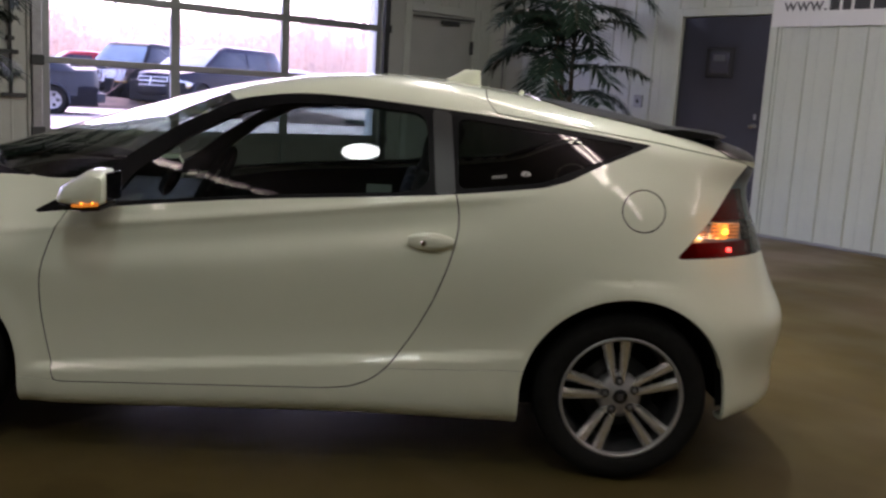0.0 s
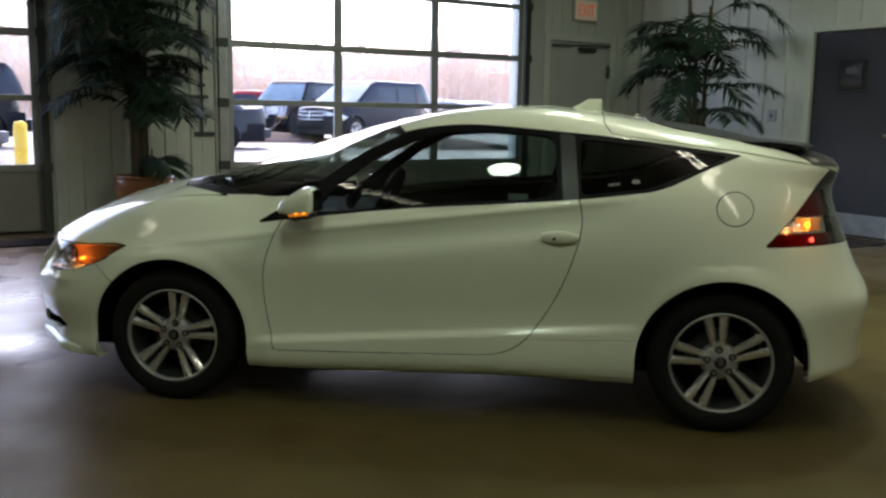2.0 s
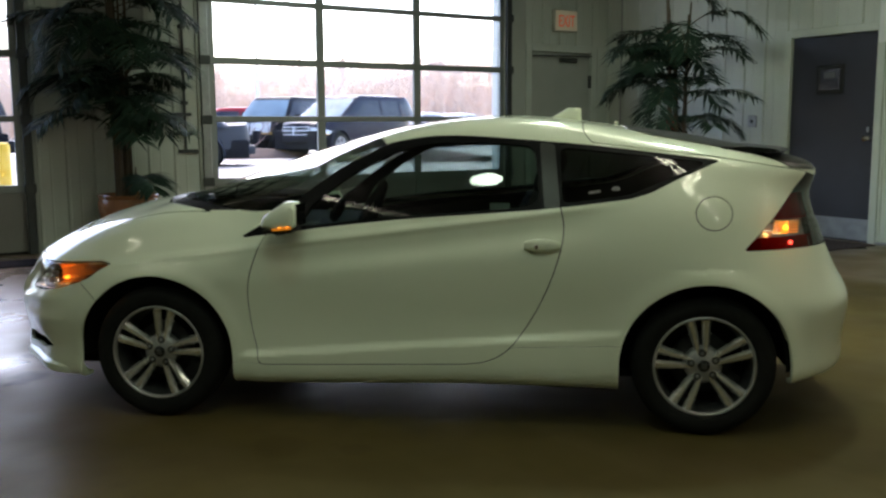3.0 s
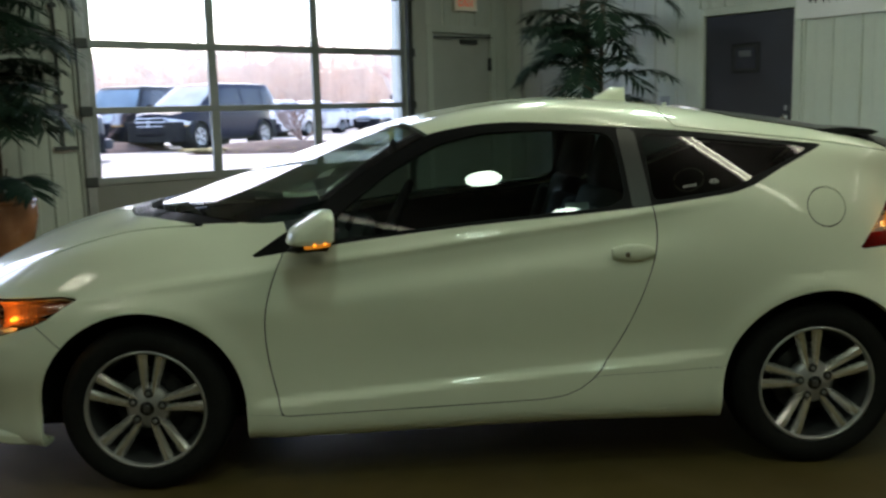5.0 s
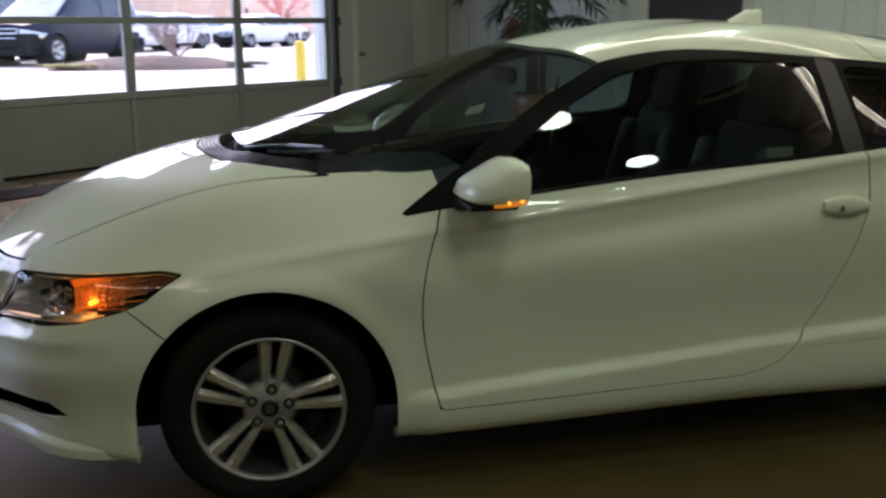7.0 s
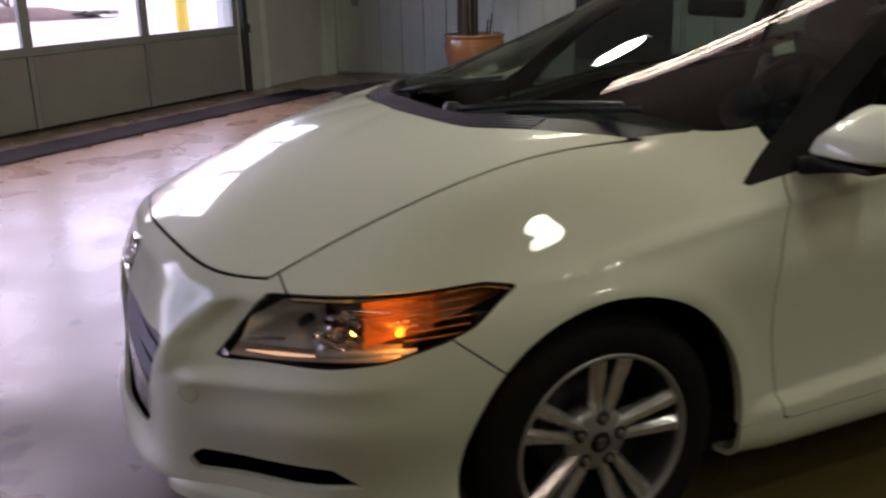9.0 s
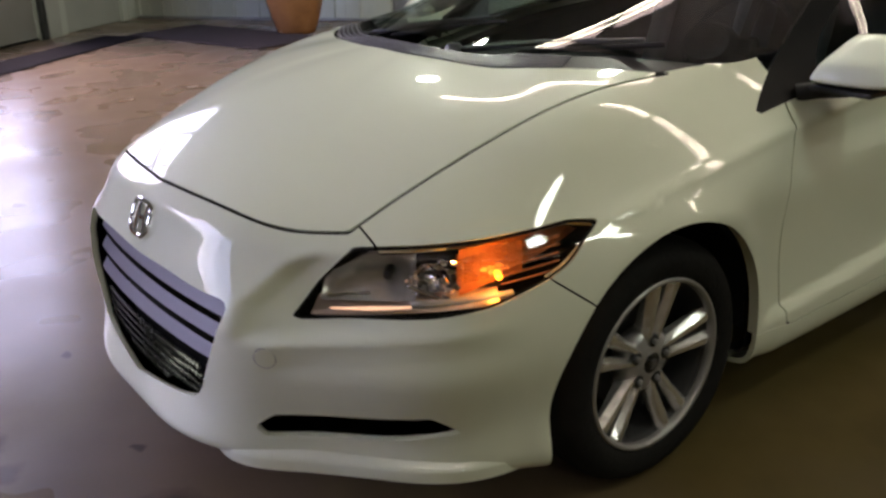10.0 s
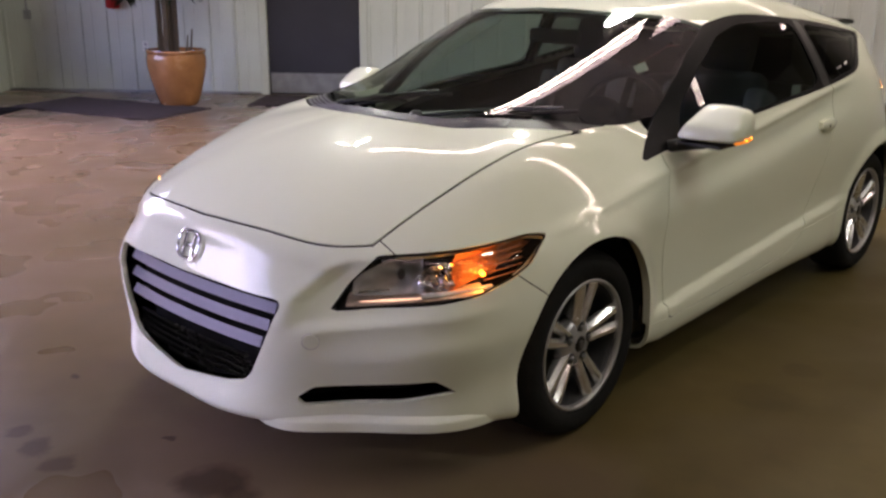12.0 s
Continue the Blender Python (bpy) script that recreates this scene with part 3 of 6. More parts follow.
s = thing("conduit", "grey steel conduit pipe on the wall by the corner", "conduit", pose(WB - 0.03, 6.2, 0))
part("pipe", tube([(0, 0, 0.95), (0, 0, TOP - 0.01)], 0.014), STEEL, s, smooth=True)
part("junction_box", box(-0.02, 0.025, -0.04, 0.04, 0.86, 0.97, 0.005), STEEL, s)

# ---- mats and strip on the floor ----
def slab(name, m, w, h, mat, label, category, t=0.012):
    o = thing(name, label, category, m)
    part("pad", box(-w / 2, w / 2, -h / 2, h / 2, 0.0, t, 0.005), mat, o)
    part("edging", box(-w / 2 + 0.03, w / 2 - 0.03, -h / 2 + 0.03, h / 2 - 0.03, t, t + 0.004, 0.002), mat, o)
    return o


slab("floor_mat", pose(5.55, 4.68, 0, 0, 0, -22), 0.97, 2.0, MAT_DARK, "dark wine-brown floor mat on the concrete", "mat")
slab("floor_mat", pose(6.35, 2.62, 0), 0.9, 1.3, MAT_DARK, "dark floor mat before the grey door", "mat")
slab("rubber_strip", pose(-0.05, 5.79, 0), 10.9, 0.48, GRATE, "long black rubber strip before the glazed doors", "strip")
s = thing("floor_drain", "round dark drain cover in the floor", "drain", pose(-2.35, 1.75, 0))
part("cover", lathe([(0.0, 0.004), (0.075, 0.004), (0.09, 0.003), (0.095, 0.0)], 28), DISC, s)


# ---- plant pots with palms ----
def leaf_card(bm, base, d, up, length, width):
    """A folded leaflet with a pointed tip."""
    side = d.cross(up)
    side = side.normalized() if side.length > 1e-4 else Vector((1, 0, 0))
    rows = []
    for f, w_ in ((0.0, 0.25), (0.3, 1.0), (0.65, 0.75)):
        c = base + d * (length * f) - Vector((0, 0, 1)) * (length * 0.35 * f * f)
        rows.append([bm.verts.new(c - side * width * w_), bm.verts.new(c + up * width * 0.35 * w_), bm.verts.new(c + side * width * w_)])
    tip = bm.verts.new(base + d * length - Vector((0, 0, 1)) * (length * 0.36))
    for a, b in zip(rows, rows[1:]):
        bm.faces.new((a[0], a[1], b[1], b[0]))
        bm.faces.new((a[1], a[2], b[2], b[1]))
    bm.faces.new((rows[-1][0], rows[-1][1], tip))
    bm.faces.new((rows[-1][1], rows[-1][2], tip))


def frond(rnd, start, az, rise, length, lean):
    """One arching feather leaf: rachis and two ranks of leaflets."""
    rib, leaf = bmesh.new(), bmesh.new()
    out = Vector((math.cos(az), math.sin(az), 0))
    n, pts, p, ang = 16, [], Vector(start), rise
    for i in range(n + 1):
        pts.append(p.copy())
        p = p + (out * math.cos(ang) + Vector((0, 0, 1)) * math.sin(ang)) * (length / n)
        ang -= lean / n
    tube(pts, 0.008, 5, rib, 0.3)
    for i in range(4, n + 1):
        d = (pts[i] - pts[i - 1]).normalized()
        side = d.cross(Vector((0, 0, 1))).normalized()
        up = side.cross(d)
        size = (0.14 + 0.2 * math.sin(math.pi * min(1, (i - 2) / (n - 1)))) * rnd.uniform(0.85, 1.15)
        for s_ in (-1, 1):
            for half in (0.0, 0.5):
                q = pts[i].lerp(pts[i - 1], half)
                way = (side * s_ * rnd.uniform(0.75, 1.0) + d * rnd.uniform(0.45, 0.8) + up * rnd.uniform(-0.05, 0.35)).normalized()
                leaf_card(leaf, q, way, up, size, 0.015)
    return rib, leaf


def potted_palm(at, seed, label, height, stems=9, keep=None, low=0, bare=0.12):
    rnd = random.Random(seed)
    t = thing("potted_palm", label, "potted plant", at)
    prof = [(0.0, 0.0), (0.185, 0.0), (0.205, 0.012), (0.225, 0.06), (0.262, 0.18), (0.300, 0.32), (0.322, 0.44), (0.324, 0.52), (0.312, 0.565), (0.322, 0.58),
            (0.328, 0.595), (0.322, 0.610), (0.300, 0.610), (0.290, 0.59), (0.285, 0.56), (0.0, 0.55)]
    part("pot", lathe(prof, 48), POT, t, "glazed terracotta-brown round pot", True)
    part("soil", lathe([(0.0, 0.572), (0.2, 0.575), (0.298, 0.562)], 24), SOIL, t)
    for i in range(stems):
        az, r = rnd.uniform(0, 6.28), rnd.uniform(0.02, 0.17)
        top = height * rnd.uniform(0.62, 0.95)
        p0 = Vector((r * math.cos(az), r * math.sin(az), 0.56))
        bend = Vector((math.cos(az), math.sin(az), 0)) * rnd.uniform(0.02, 0.14)
        pts = [p0 + (Vector((0, 0, top - 0.56)) + bend * k) * k for k in (0, 0.25, 0.5, 0.75, 1.0)]
        part("stem", tube(pts, rnd.uniform(0.020, 0.032), 7, None, 0.45), STEM, t, smooth=True)
        for j in range(rnd.choice((3, 4, 4, 5))):
            a2 = az + rnd.uniform(-1.4, 1.4) + j * 1.6
            if keep and math.cos(a2 - keep[0]) < keep[1]:
                a2 = keep[0] + rnd.uniform(-1.0, 1.0)
            k = rnd.uniform(bare, 1.0)
            rib, leaf = frond(rnd, pts[0].lerp(pts[-1], k), a2, rnd.uniform(0.45, 1.2), rnd.uniform(0.7, 1.05), rnd.uniform(1.1, 2.2))
            fr = part("frond", leaf, LEAF, t)
            part("rib", rib, STEM, fr)
    for i in range(low):
        rib, leaf = frond(rnd, (0.05, 0, 0.58), rnd.uniform(0, 6.28), 1.1, 0.75, 2.0)
        fr = part("frond", leaf, LEAF, t)
        part("rib", rib, STEM, fr)
    for i in range(6):
        az = rnd.uniform(0, 6.28)
        h_ = rnd.uniform(0.12, 0.34)
        p0 = Vector((0.16 * math.cos(az), 0.16 * math.sin(az), 0.56))
        part("stub", tube([p0, p0 + Vector((0.03 * math.cos(az), 0.03 * math.sin(az), h_))], 0.013, 6, None, 0.6), STEM, t)
    return t


potted_palm(pose(5.93, 4.04, 0), 3, "tall palm in a glazed brown pot near the corner", 3.2, 9, (3.3, -0.75), 0, 0.34)
potted_palm(pose(-0.18, 6.16, 0.017), 8, "bushy palm in a glazed brown pot between the glazed doors", 3.2, 13, (4.7, -0.6), 2, 0.30)


# ---- ceiling lights ----
def strip_light(x, y, length, turn, power, tray):
    t = thing("strip_light", "long twin-tube fluorescent ceiling light, lit; outermost rows added as fill", "ceiling light", pose(x, y, TOP - 0.55, 0, 0, turn), "ceiling strip lights")
    half = length / 2
    for a, b in ((-half, -0.02), (0.02, half)):
        part("tray", box(a + 0.02, b - 0.02, -0.10, 0.10, 0.04, 0.09, 0.01), tray, t, "white reflector tray, tube light put in as glow")
        for e in (a, b - 0.02):
            part("end_plate", box(e, e + 0.02, -0.105, 0.105, 0.0, 0.095), TRACK, t)
    for s_ in (-0.4, 0.4):
        part("hanger", tube([(s_ * length, 0, 0.09), (s_ * length, 0, 0.55)], 0.006), STEEL, t)
    for s_ in (-0.050, 0.050):
        l = bpy.data.lights.new("tube_lamp", "AREA")
        l.shape, l.size, l.size_y, l.energy, l.color = "RECTANGLE", length - 0.06, 0.030, power / 2, TUBE_COLOR
        o = new("tube_lamp", l)
        o.parent, o.location = t, (0, s_, 0.012)
        for a, b in ((-half + 0.02, -0.04), (0.04, half - 0.02)):
            part("fluorescent_tube", tube([(a, s_, 0.028), (b, s_, 0.028)], 0.012, 8), WHITE_PLASTIC, t)
    return t


def bay_light(x, y, power, width):
    t = thing("bay_light", "round high-bay ceiling lamp, lit; the westmost added as fill", "ceiling light", pose(x, y, TOP - 0.75), "round bay lights")
    w = width / 0.38
    part("reflector", lathe([(r_ * w, h_) for r_, h_ in ((0.08, 0.36), (0.11, 0.30), (0.18, 0.1), (0.22, 0.0), (0.215, 0.0), (0.175, 0.1), (0.09, 0.29), (0.0, 0.31))], 32), ALU, t, smooth=True)
    part("cord", tube([(0, 0, 0.36), (0, 0, 0.75)], 0.012), BLACK_TRIM, t)
    l = bpy.data.lights.new("bay_lamp", "AREA")
    l.shape, l.size, l.energy, l.color = "DISK", width, power, BAY_COLOR
    o = new("bay_lamp", l)
    o.parent, o.location = t, (0, 0, 0.015)
    return t


for x_, y_, len_, k_ in STRIPS:
    strip_light(x_, y_, len_, 90, STRIP_POWER * len_ * k_, TRAY if k_ > 0.5 else TRAY_DIM)
for x_, y_, k_, w_ in BAYS:
    bay_light(x_, y_, BAY_POWER * k_, w_)

# ---- the white coupe ----
# Car space: front towards -x, its left side at -y, wheels on z = 0.
CAR_AT = pose(0, 0, 0, 0, 0, -39.0)
FX, RX, HUB_Z = -1.2175, 1.2175, 0.305
car = thing("coupe", "pearl white three-door sports coupe parked on the concrete, lamps flashing", "car", CAR_AT)

# Feature lines, bottom to top. Each runs from the nose round the left side to the tail: (reach, height) at the stations below.
GRILLE = [(-25.0, .578), (25.0, .578), (25.7, .562), (22.4, .44), (19.4, .345), (17.6, .318), (13, .300), (0, .276), (-13, .300), (-17.6, .318), (-19.4, .345), (-22.4, .44), (-25.7, .562)]
STATIONS = [("f", 0), ("f", 12), ("f", 24), ("f", 29), ("f", 34), ("f", 54), ("f", 75), ("x", -1.22), ("x", -0.80), ("x", -0.30), ("x", 0.25), ("x", 0.75), ("x", 1.22),
            ("r", 22), ("r", 50), ("r", 90)]
LINES = [
    [(.8, .19), (.8, .188), (.8, .182), (.8, .177), (.8, .172), (.82, .172), (.79, .185), (.76, .18), (.74, .17), (.74, .175), (.74, .185), (.75, .185), (.76, .19), (.80, .222), (.76, .238), (.68, .242)],
    [(.925, .195), (.938, .195), (.928, .195), (.912, .19), (.900, .186), (.905, .185), (.868, .187), (.825, .19), (.803, .186), (.803, .196), (.803, .21), (.81, .208), (.82, .21), (.868, .238), (.803, .252), (.720, .256)],
    [(.937, .29), (.950, .288), (.968, .280), (.952, .272), (.930, .265), (.935, .284), (.872, .3), (.845, .31), (.832, .3), (.832, .31), (.832, .33), (.84, .34), (.85, .36), (.882, .36), (.812, .36), (.725, .36)],
    [(.924, .44), (.938, .44), (.980, .44), (.976, .435), (.964, .43), (.970, .43), (.882, .44), (.855, .44), (.832, .46), (.83, .46), (.832, .48), (.84, .5), (.865, .52), (.888, .53), (.832, .52), (.74, .52)],
    [(.900, .585), (.912, .5826), (.955, .577), (.958, .566), (.94, .555), (.955, .555), (.888, .57), (.862, .58), (.842, .62), (.845, .64), (.85, .66), (.86, .68), (.872, .68), (.855, .66), (.785, .65), (.70, .64)],
    [(.868, .668), (.878, .665), (.912, .658), (.912, .649), (.910, .64), (.928, .64), (.872, .665), (.855, .68), (.84, .73), (.845, .77), (.852, .82), (.858, .83), (.855, .8), (.805, .795), (.730, .79), (.61, .74)],
    [(.823, .738), (.829, .735), (.852, .729), (.860, .722), (.866, .714), (.880, .712), (.808, .745), (.752, .818), (.745, .85), (.8, .895), (.81, .95), (.82, .995), (.812, .96), (.752, .95), (.675, .92), (.55, .87)],
    [(.62, .846), (.625, .8445), (.64, .841), (.646, .839), (.65, .838), (.68, .844), (.69, .872), (.645, .918), (.645, .955), (.722, 1.045), (.735, 1.11), (.745, 1.118), (.735, 1.085), (.705, 1.06), (.645, 1.03), (.51, 1)],
    [(.42, .921), (.4225, .9203), (.43, .919), (.436, .920), (.44, .921), (.46, .927), (.47, .944), (.45, .974), (.59, 1.015), (.615, 1.195), (.61, 1.295), (.62, 1.266), (.645, 1.194), (.655, 1.16), (.66, 1.13), (.53, 1.12)],
    [(.2, .970), (.2025, .9697), (.21, .969), (.215, .9695), (.22, .970), (.23, .973), (.23, .980), (.22, .998), (.3, 1.116), (.33, 1.277), (.34, 1.365), (.34, 1.333), (.36, 1.266), (.36, 1.245), (.36, 1.218), (.35, 1.19)],
    [(0, 1.008), (0, 1.008), (0, 1.008), (0, 1.008), (0, 1.008), (0, 1.008), (0, 1.008), (0, 1.008), (0, 1.147), (0, 1.3), (0, 1.378), (0, 1.347), (0, 1.278), (0, 1.278), (0, 1.278), (0, 1.278)],
]


def station_point(st, r, z):
    kind, v = st
    if kind == "x":
        return np.array((v, -r, z))
    a = radians(v)
    return np.array((-1.22 - r * math.cos(a), -r * math.sin(a), z)) if kind == "f" else np.array((1.22 + r * math.sin(a), -r * math.cos(a), z))


def cubic(t, y, q):
    """Natural cubic spline through (t, y), along the first axis, at q."""
    n, h = len(t), np.diff(t)
    a, rhs = np.eye(n), np.zeros((n, y[0].size))
    yy = y.reshape(n, -1)
    for i in range(1, n - 1):
        a[i, i - 1 : i + 2] = h[i - 1], 2 * (h[i - 1] + h[i]), h[i]
        rhs[i] = 6 * ((yy[i + 1] - yy[i]) / h[i] - (yy[i] - yy[i - 1]) / h[i - 1])
    m = np.linalg.solve(a, rhs)
    k = np.clip(np.searchsorted(t, q) - 1, 0, n - 2)
    u, hk = (q - t[k])[:, None], h[k][:, None]
    w = hk - u
    out = (m[k] * w**3 + m[k + 1] * u**3) / (6 * hk) + (yy[k] / hk - m[k] * hk / 6) * w + (yy[k + 1] / hk - m[k + 1] * hk / 6) * u
    return out.reshape((len(q),) + y.shape[1:])


def body_grid(na=330, per=12):
    net = np.array([[station_point(s, r, z) for s, (r, z) in zip(STATIONS, row)] for row in LINES])   # rows, columns, xyz
    flip = np.array((1, -1, 1))
    ext = np.concatenate([net[:, 2:0:-1] * flip, net, net[:, -2:-4:-1] * flip], 1)
    ta = np.r_[0, np.cumsum(np.linalg.norm(np.diff(ext[2:7], axis=1), axis=2).mean(0))]
    fan = [i for i, s in enumerate(STATIONS) if s[0] != "x"]
    ghost = net[-2] * flip
    ghost[fan] = 2 * net[-1][fan] - net[-2][fan]
    qa = np.linspace(ta[2], ta[-3], na)
    rows = cubic(ta, np.swapaxes(np.concatenate([net, ghost[None]], 0)[:, [2, 1, *range(len(STATIONS)), -2, -3]] * np.concatenate(
        [np.tile(flip, (2, 1)), np.ones((len(STATIONS), 3)), np.tile(flip, (2, 1))])[None], 0, 1), qa)    # na, rows+1, 3
    tb = np.r_[0, np.cumsum(np.linalg.norm(np.diff(net[:, 7:13], axis=0), axis=2).mean(1))]
    tb = np.r_[tb, tb[-1] + tb[-1] - tb[-2]]
    qb, bb = [], []
    for i in range(len(LINES) - 1):
        f = np.arange(per) / per
        qb.append(tb[i] + f * (tb[i + 1] - tb[i]))
        bb.append(i + f)
    qb, bb = np.r_[np.concatenate(qb), tb[len(LINES) - 1]], np.r_[np.concatenate(bb), len(LINES) - 1]
    g = cubic(tb, np.swapaxes(rows, 0, 1), qb)     # nb, na, 3
    return np.swapaxes(g, 0, 1), bb                # na, nb, 3


def smooth01(x):
    x = np.clip(x, 0, 1)
    return x * x * (3 - 2 * x)


def sculpt(g, bb):
    """Pressed creases, wheel-arch lips and the door's sill ledge."""
    x, y, z = g[..., 0], g[..., 1], g[..., 2]
    low = (bb < 6.2)[None, :]
    out = np.zeros_like(x)
    side = smooth01((x + 1.75) / 0.4) * smooth01((1.9 - x) / 0.4) * low
    line = 0.322 + 0.08 * (x + 0.70)                       # lower ledge, rising rearwards
    ledge = smooth01((line + 0.009 - z) / 0.018)
    out += 0.022 * ledge * smooth01((x + 0.86) / 0.12) * smooth01((0.95 - x) / 0.3) * low
    up = 0.825 + 0.125 * (x + 0.5)                          # shoulder crease
    out += 0.010 * np.exp(-(((z - up) / 0.014) ** 2)) * side * smooth01((x + 1.50) / 0.2) * smooth01((1.0 - x) / 0.4)
    out -= 0.020 * np.exp(-(((z - up + 0.075) / 0.055) ** 2)) * side * smooth01((x + 1.1) / 0.5) * smooth01((0.9 - x) / 0.5)
    for cx in (FX, RX):
        d = np.hypot(x - cx, z - HUB_Z)
        out += 0.014 * np.exp(-(((d - 0.37) / 0.045) ** 2)) * low * (z < 0.72)
    g[..., 1] -= out * (y < -0.5)
    # the nose: a shoulder under each lamp
    ang = np.degrees(np.arctan2(-y, -(x + 1.22)))
    line = 0.500 + 0.0016 * (ang - 31)
    band = smooth01((ang - 29.5) / 3) * smooth01((66 - ang) / 12)
    push = 0.010 * np.exp(-np.abs(z - line) / np.where(z > line, 0.035, 0.014)) * band - 0.006 * np.exp(-(((z - line + 0.05) / 0.03) ** 2)) * band
    ridge = np.where(z > 0.575, 26.8 + 68.0 * (z - 0.575), 26.8 - 16.0 * (0.575 - z))
    tall = smooth01((z - line) / 0.025) * (1 - smooth01((z - 0.655) / 0.04))
    push += (0.006 * np.exp(-(((ang - ridge) / 2.2) ** 2)) - 0.017 * smooth01((ang - ridge) / 4.0) * (1 - smooth01((ang - 36) / 16))) * tall
    push *= (x < -1.45) & low
    g[..., 0] -= push * np.cos(np.radians(ang))
    g[..., 1] -= push * np.sin(np.radians(ang))
    return g


class Skin:
    """The left half of the body: points with normals, and labelled faces that can be cut along drawn lines."""

    def __init__(self):
        g, bb = body_grid()
        g = sculpt(g, bb)
        g[..., 1] = np.minimum(g[..., 1], 0)
        da, db = np.gradient(g, axis=0), np.gradient(g, axis=1)
        nrm = np.cross(da, db)
        nrm /= np.linalg.norm(nrm, axis=2, keepdims=True) + 1e-12
        nrm[:, -1] = nrm[:, -2]
        nrm[0, :, 1] = nrm[-1, :, 1] = 0
        nrm[:, -1, 1] = 0
        nrm /= np.linalg.norm(nrm, axis=2, keepdims=True) + 1e-12
        na, nb = g.shape[:2]
        if nrm[na // 2, 10, 1] > 0:
            nrm = -nrm
        b = np.broadcast_to(bb, (na, nb))
        self.v = [row for row in np.concatenate([g, nrm, b[..., None]], 2).reshape(-1, 7)]
        self.f = [["body", (i * nb + j, (i + 1) * nb + j, (i + 1) * nb + j + 1, i * nb + j + 1)] for i in range(na - 1) for j in range(nb - 1)]

    def cut(self, fn, level, only):
        arr = np.array(self.v)
        s = fn(arr) - level
        s[np.abs(s) < 4e-4] = 0.0
        made, out = {}, []

        def mid(i, j):
            k = (i, j) if i < j else (j, i)
            if k not in made:
                t = s[i] / (s[i] - s[j])
                made[k] = len(self.v)
                self.v.append(self.v[i] * (1 - t) + self.v[j] * t)
            return made[k]

        sl = s.tolist()
        for lab, f in self.f:
            vals = [sl[i] for i in f] if lab in only else None
            if vals is None or min(vals) >= 0 or max(vals) <= 0:
                out.append([lab, f])
                continue
            pos, neg = [], []
            for i, j in zip(f, f[1:] + f[:1]):
                si, sj = sl[i], sl[j]
                if si >= 0:
                    pos.append(i)
                if si <= 0:
                    neg.append(i)
                if si * sj < 0:
                    k = mid(i, j)
                    pos.append(k)
                    neg.append(k)
            for p in (pos, neg):
                if len(p) > 2:
                    out.append([lab, tuple(p)])
        self.f = out

    def region(self, name, fn, only, gap=0.0, where=None):
        """Labels what lies inside fn > 0, with an open gap along its edge."""
        only = only.split()
        for level in ((gap / 2, -gap / 2) if gap else (0.0,)):
            self.cut(fn, level, only)
        arr = np.array(self.v)
        s = fn(arr)
        for face in self.f:
            if face[0] in only:
                c = sum(s[i] for i in face[1]) / len(face[1])
                if where is not None and not where(arr[list(face[1])].mean(0)):
                    continue
                if c > gap / 2:
                    face[0] = name
                elif c > -gap / 2 and gap:
                    face[0] = "gap"


def inside(poly, u, w):
    """Signed distance to a closed outline: positive within."""
    p = np.array(poly, float)
    best, within = np.full(u.shape, 1e9), np.zeros(u.shape, bool)
    for (x0, y0), (x1, y1) in zip(p, np.roll(p, -1, 0)):
        dx, dy = x1 - x0, y1 - y0
        t = np.clip(((u - x0) * dx + (w - y0) * dy) / (dx * dx + dy * dy + 1e-12), 0, 1)
        best = np.minimum(best, np.hypot(u - x0 - t * dx, w - y0 - t * dy))
        within ^= ((y0 > w) != (y1 > w)) & (u < dx * (w - y0) / (dy if abs(dy) > 1e-9 else 1e-9) + x0)
    return np.where(within, best, -best)


def rounded(poly, steps=6, pull=0.25):
    """An outline with its corners rounded off."""
    out = []
    n = len(poly)
    for i in range(n):
        a, b, c = (np.array(poly[(i + k) % n], float) for k in (-1, 0, 1))
        p, q = b + (a - b) * pull, b + (c - b) * pull
        out += [tuple((1 - t) ** 2 * p + 2 * t * (1 - t) * b + t * t * q) for t in np.linspace(0, 1, steps)]
    return out


def flowing(pts, n=40):
    """A smooth line through a few points."""
    p = np.array(pts, float)
    t = np.r_[0, np.cumsum(np.linalg.norm(np.diff(p, axis=0), axis=1))]
    return [tuple(q) for q in cubic(t, p, np.linspace(0, t[-1], n))]


XZ = lambda poly: (lambda a: inside(poly, a[:, 0], a[:, 2]))
XY = lambda poly: (lambda a: inside(poly, a[:, 0], a[:, 1]))


def turned(a):
    """Angle round the front pivot in tenths of a metre of arc, for outlines on the nose."""
    return np.degrees(np.arctan2(-a[:, 1], -(a[:, 0] + 1.22))) * 0.0157


AZ = lambda poly: (lambda a: inside([(p * 0.0157, z) for p, z in poly], turned(a), a[:, 2]))
skin = Skin()

hood_front = flowing([(-2.048, 0.06), (-2.045, 0.0), (-2.021, -0.24), (-1.972, -0.43), (-1.876, -0.560)])
hood_side = flowing([(-1.876, -0.560), (-1.55, -0.597), (-1.25, -0.617), (-1.01, -0.635)])
hood_rear = flowing([(-1.01, -0.635), (-1.15, -0.565), (-1.27, -0.46), (-1.375, -0.25), (-1.40, -0.16), (-1.41, 0.0), (-1.41, 0.06)])
skin.region("hood", XY(hood_front + hood_side[1:] + hood_rear[1:]), "body", 0.007, lambda c: c[6] > 5.2)
screen_base = flowing([(-1.29, 0.06), (-1.29, 0.0), (-1.25, -0.25), (-1.17, -0.42), (-1.06, -0.54), (-0.95, -0.612), (-0.80, -0.656), (-0.72, -0.668), (-0.635, -0.677)])
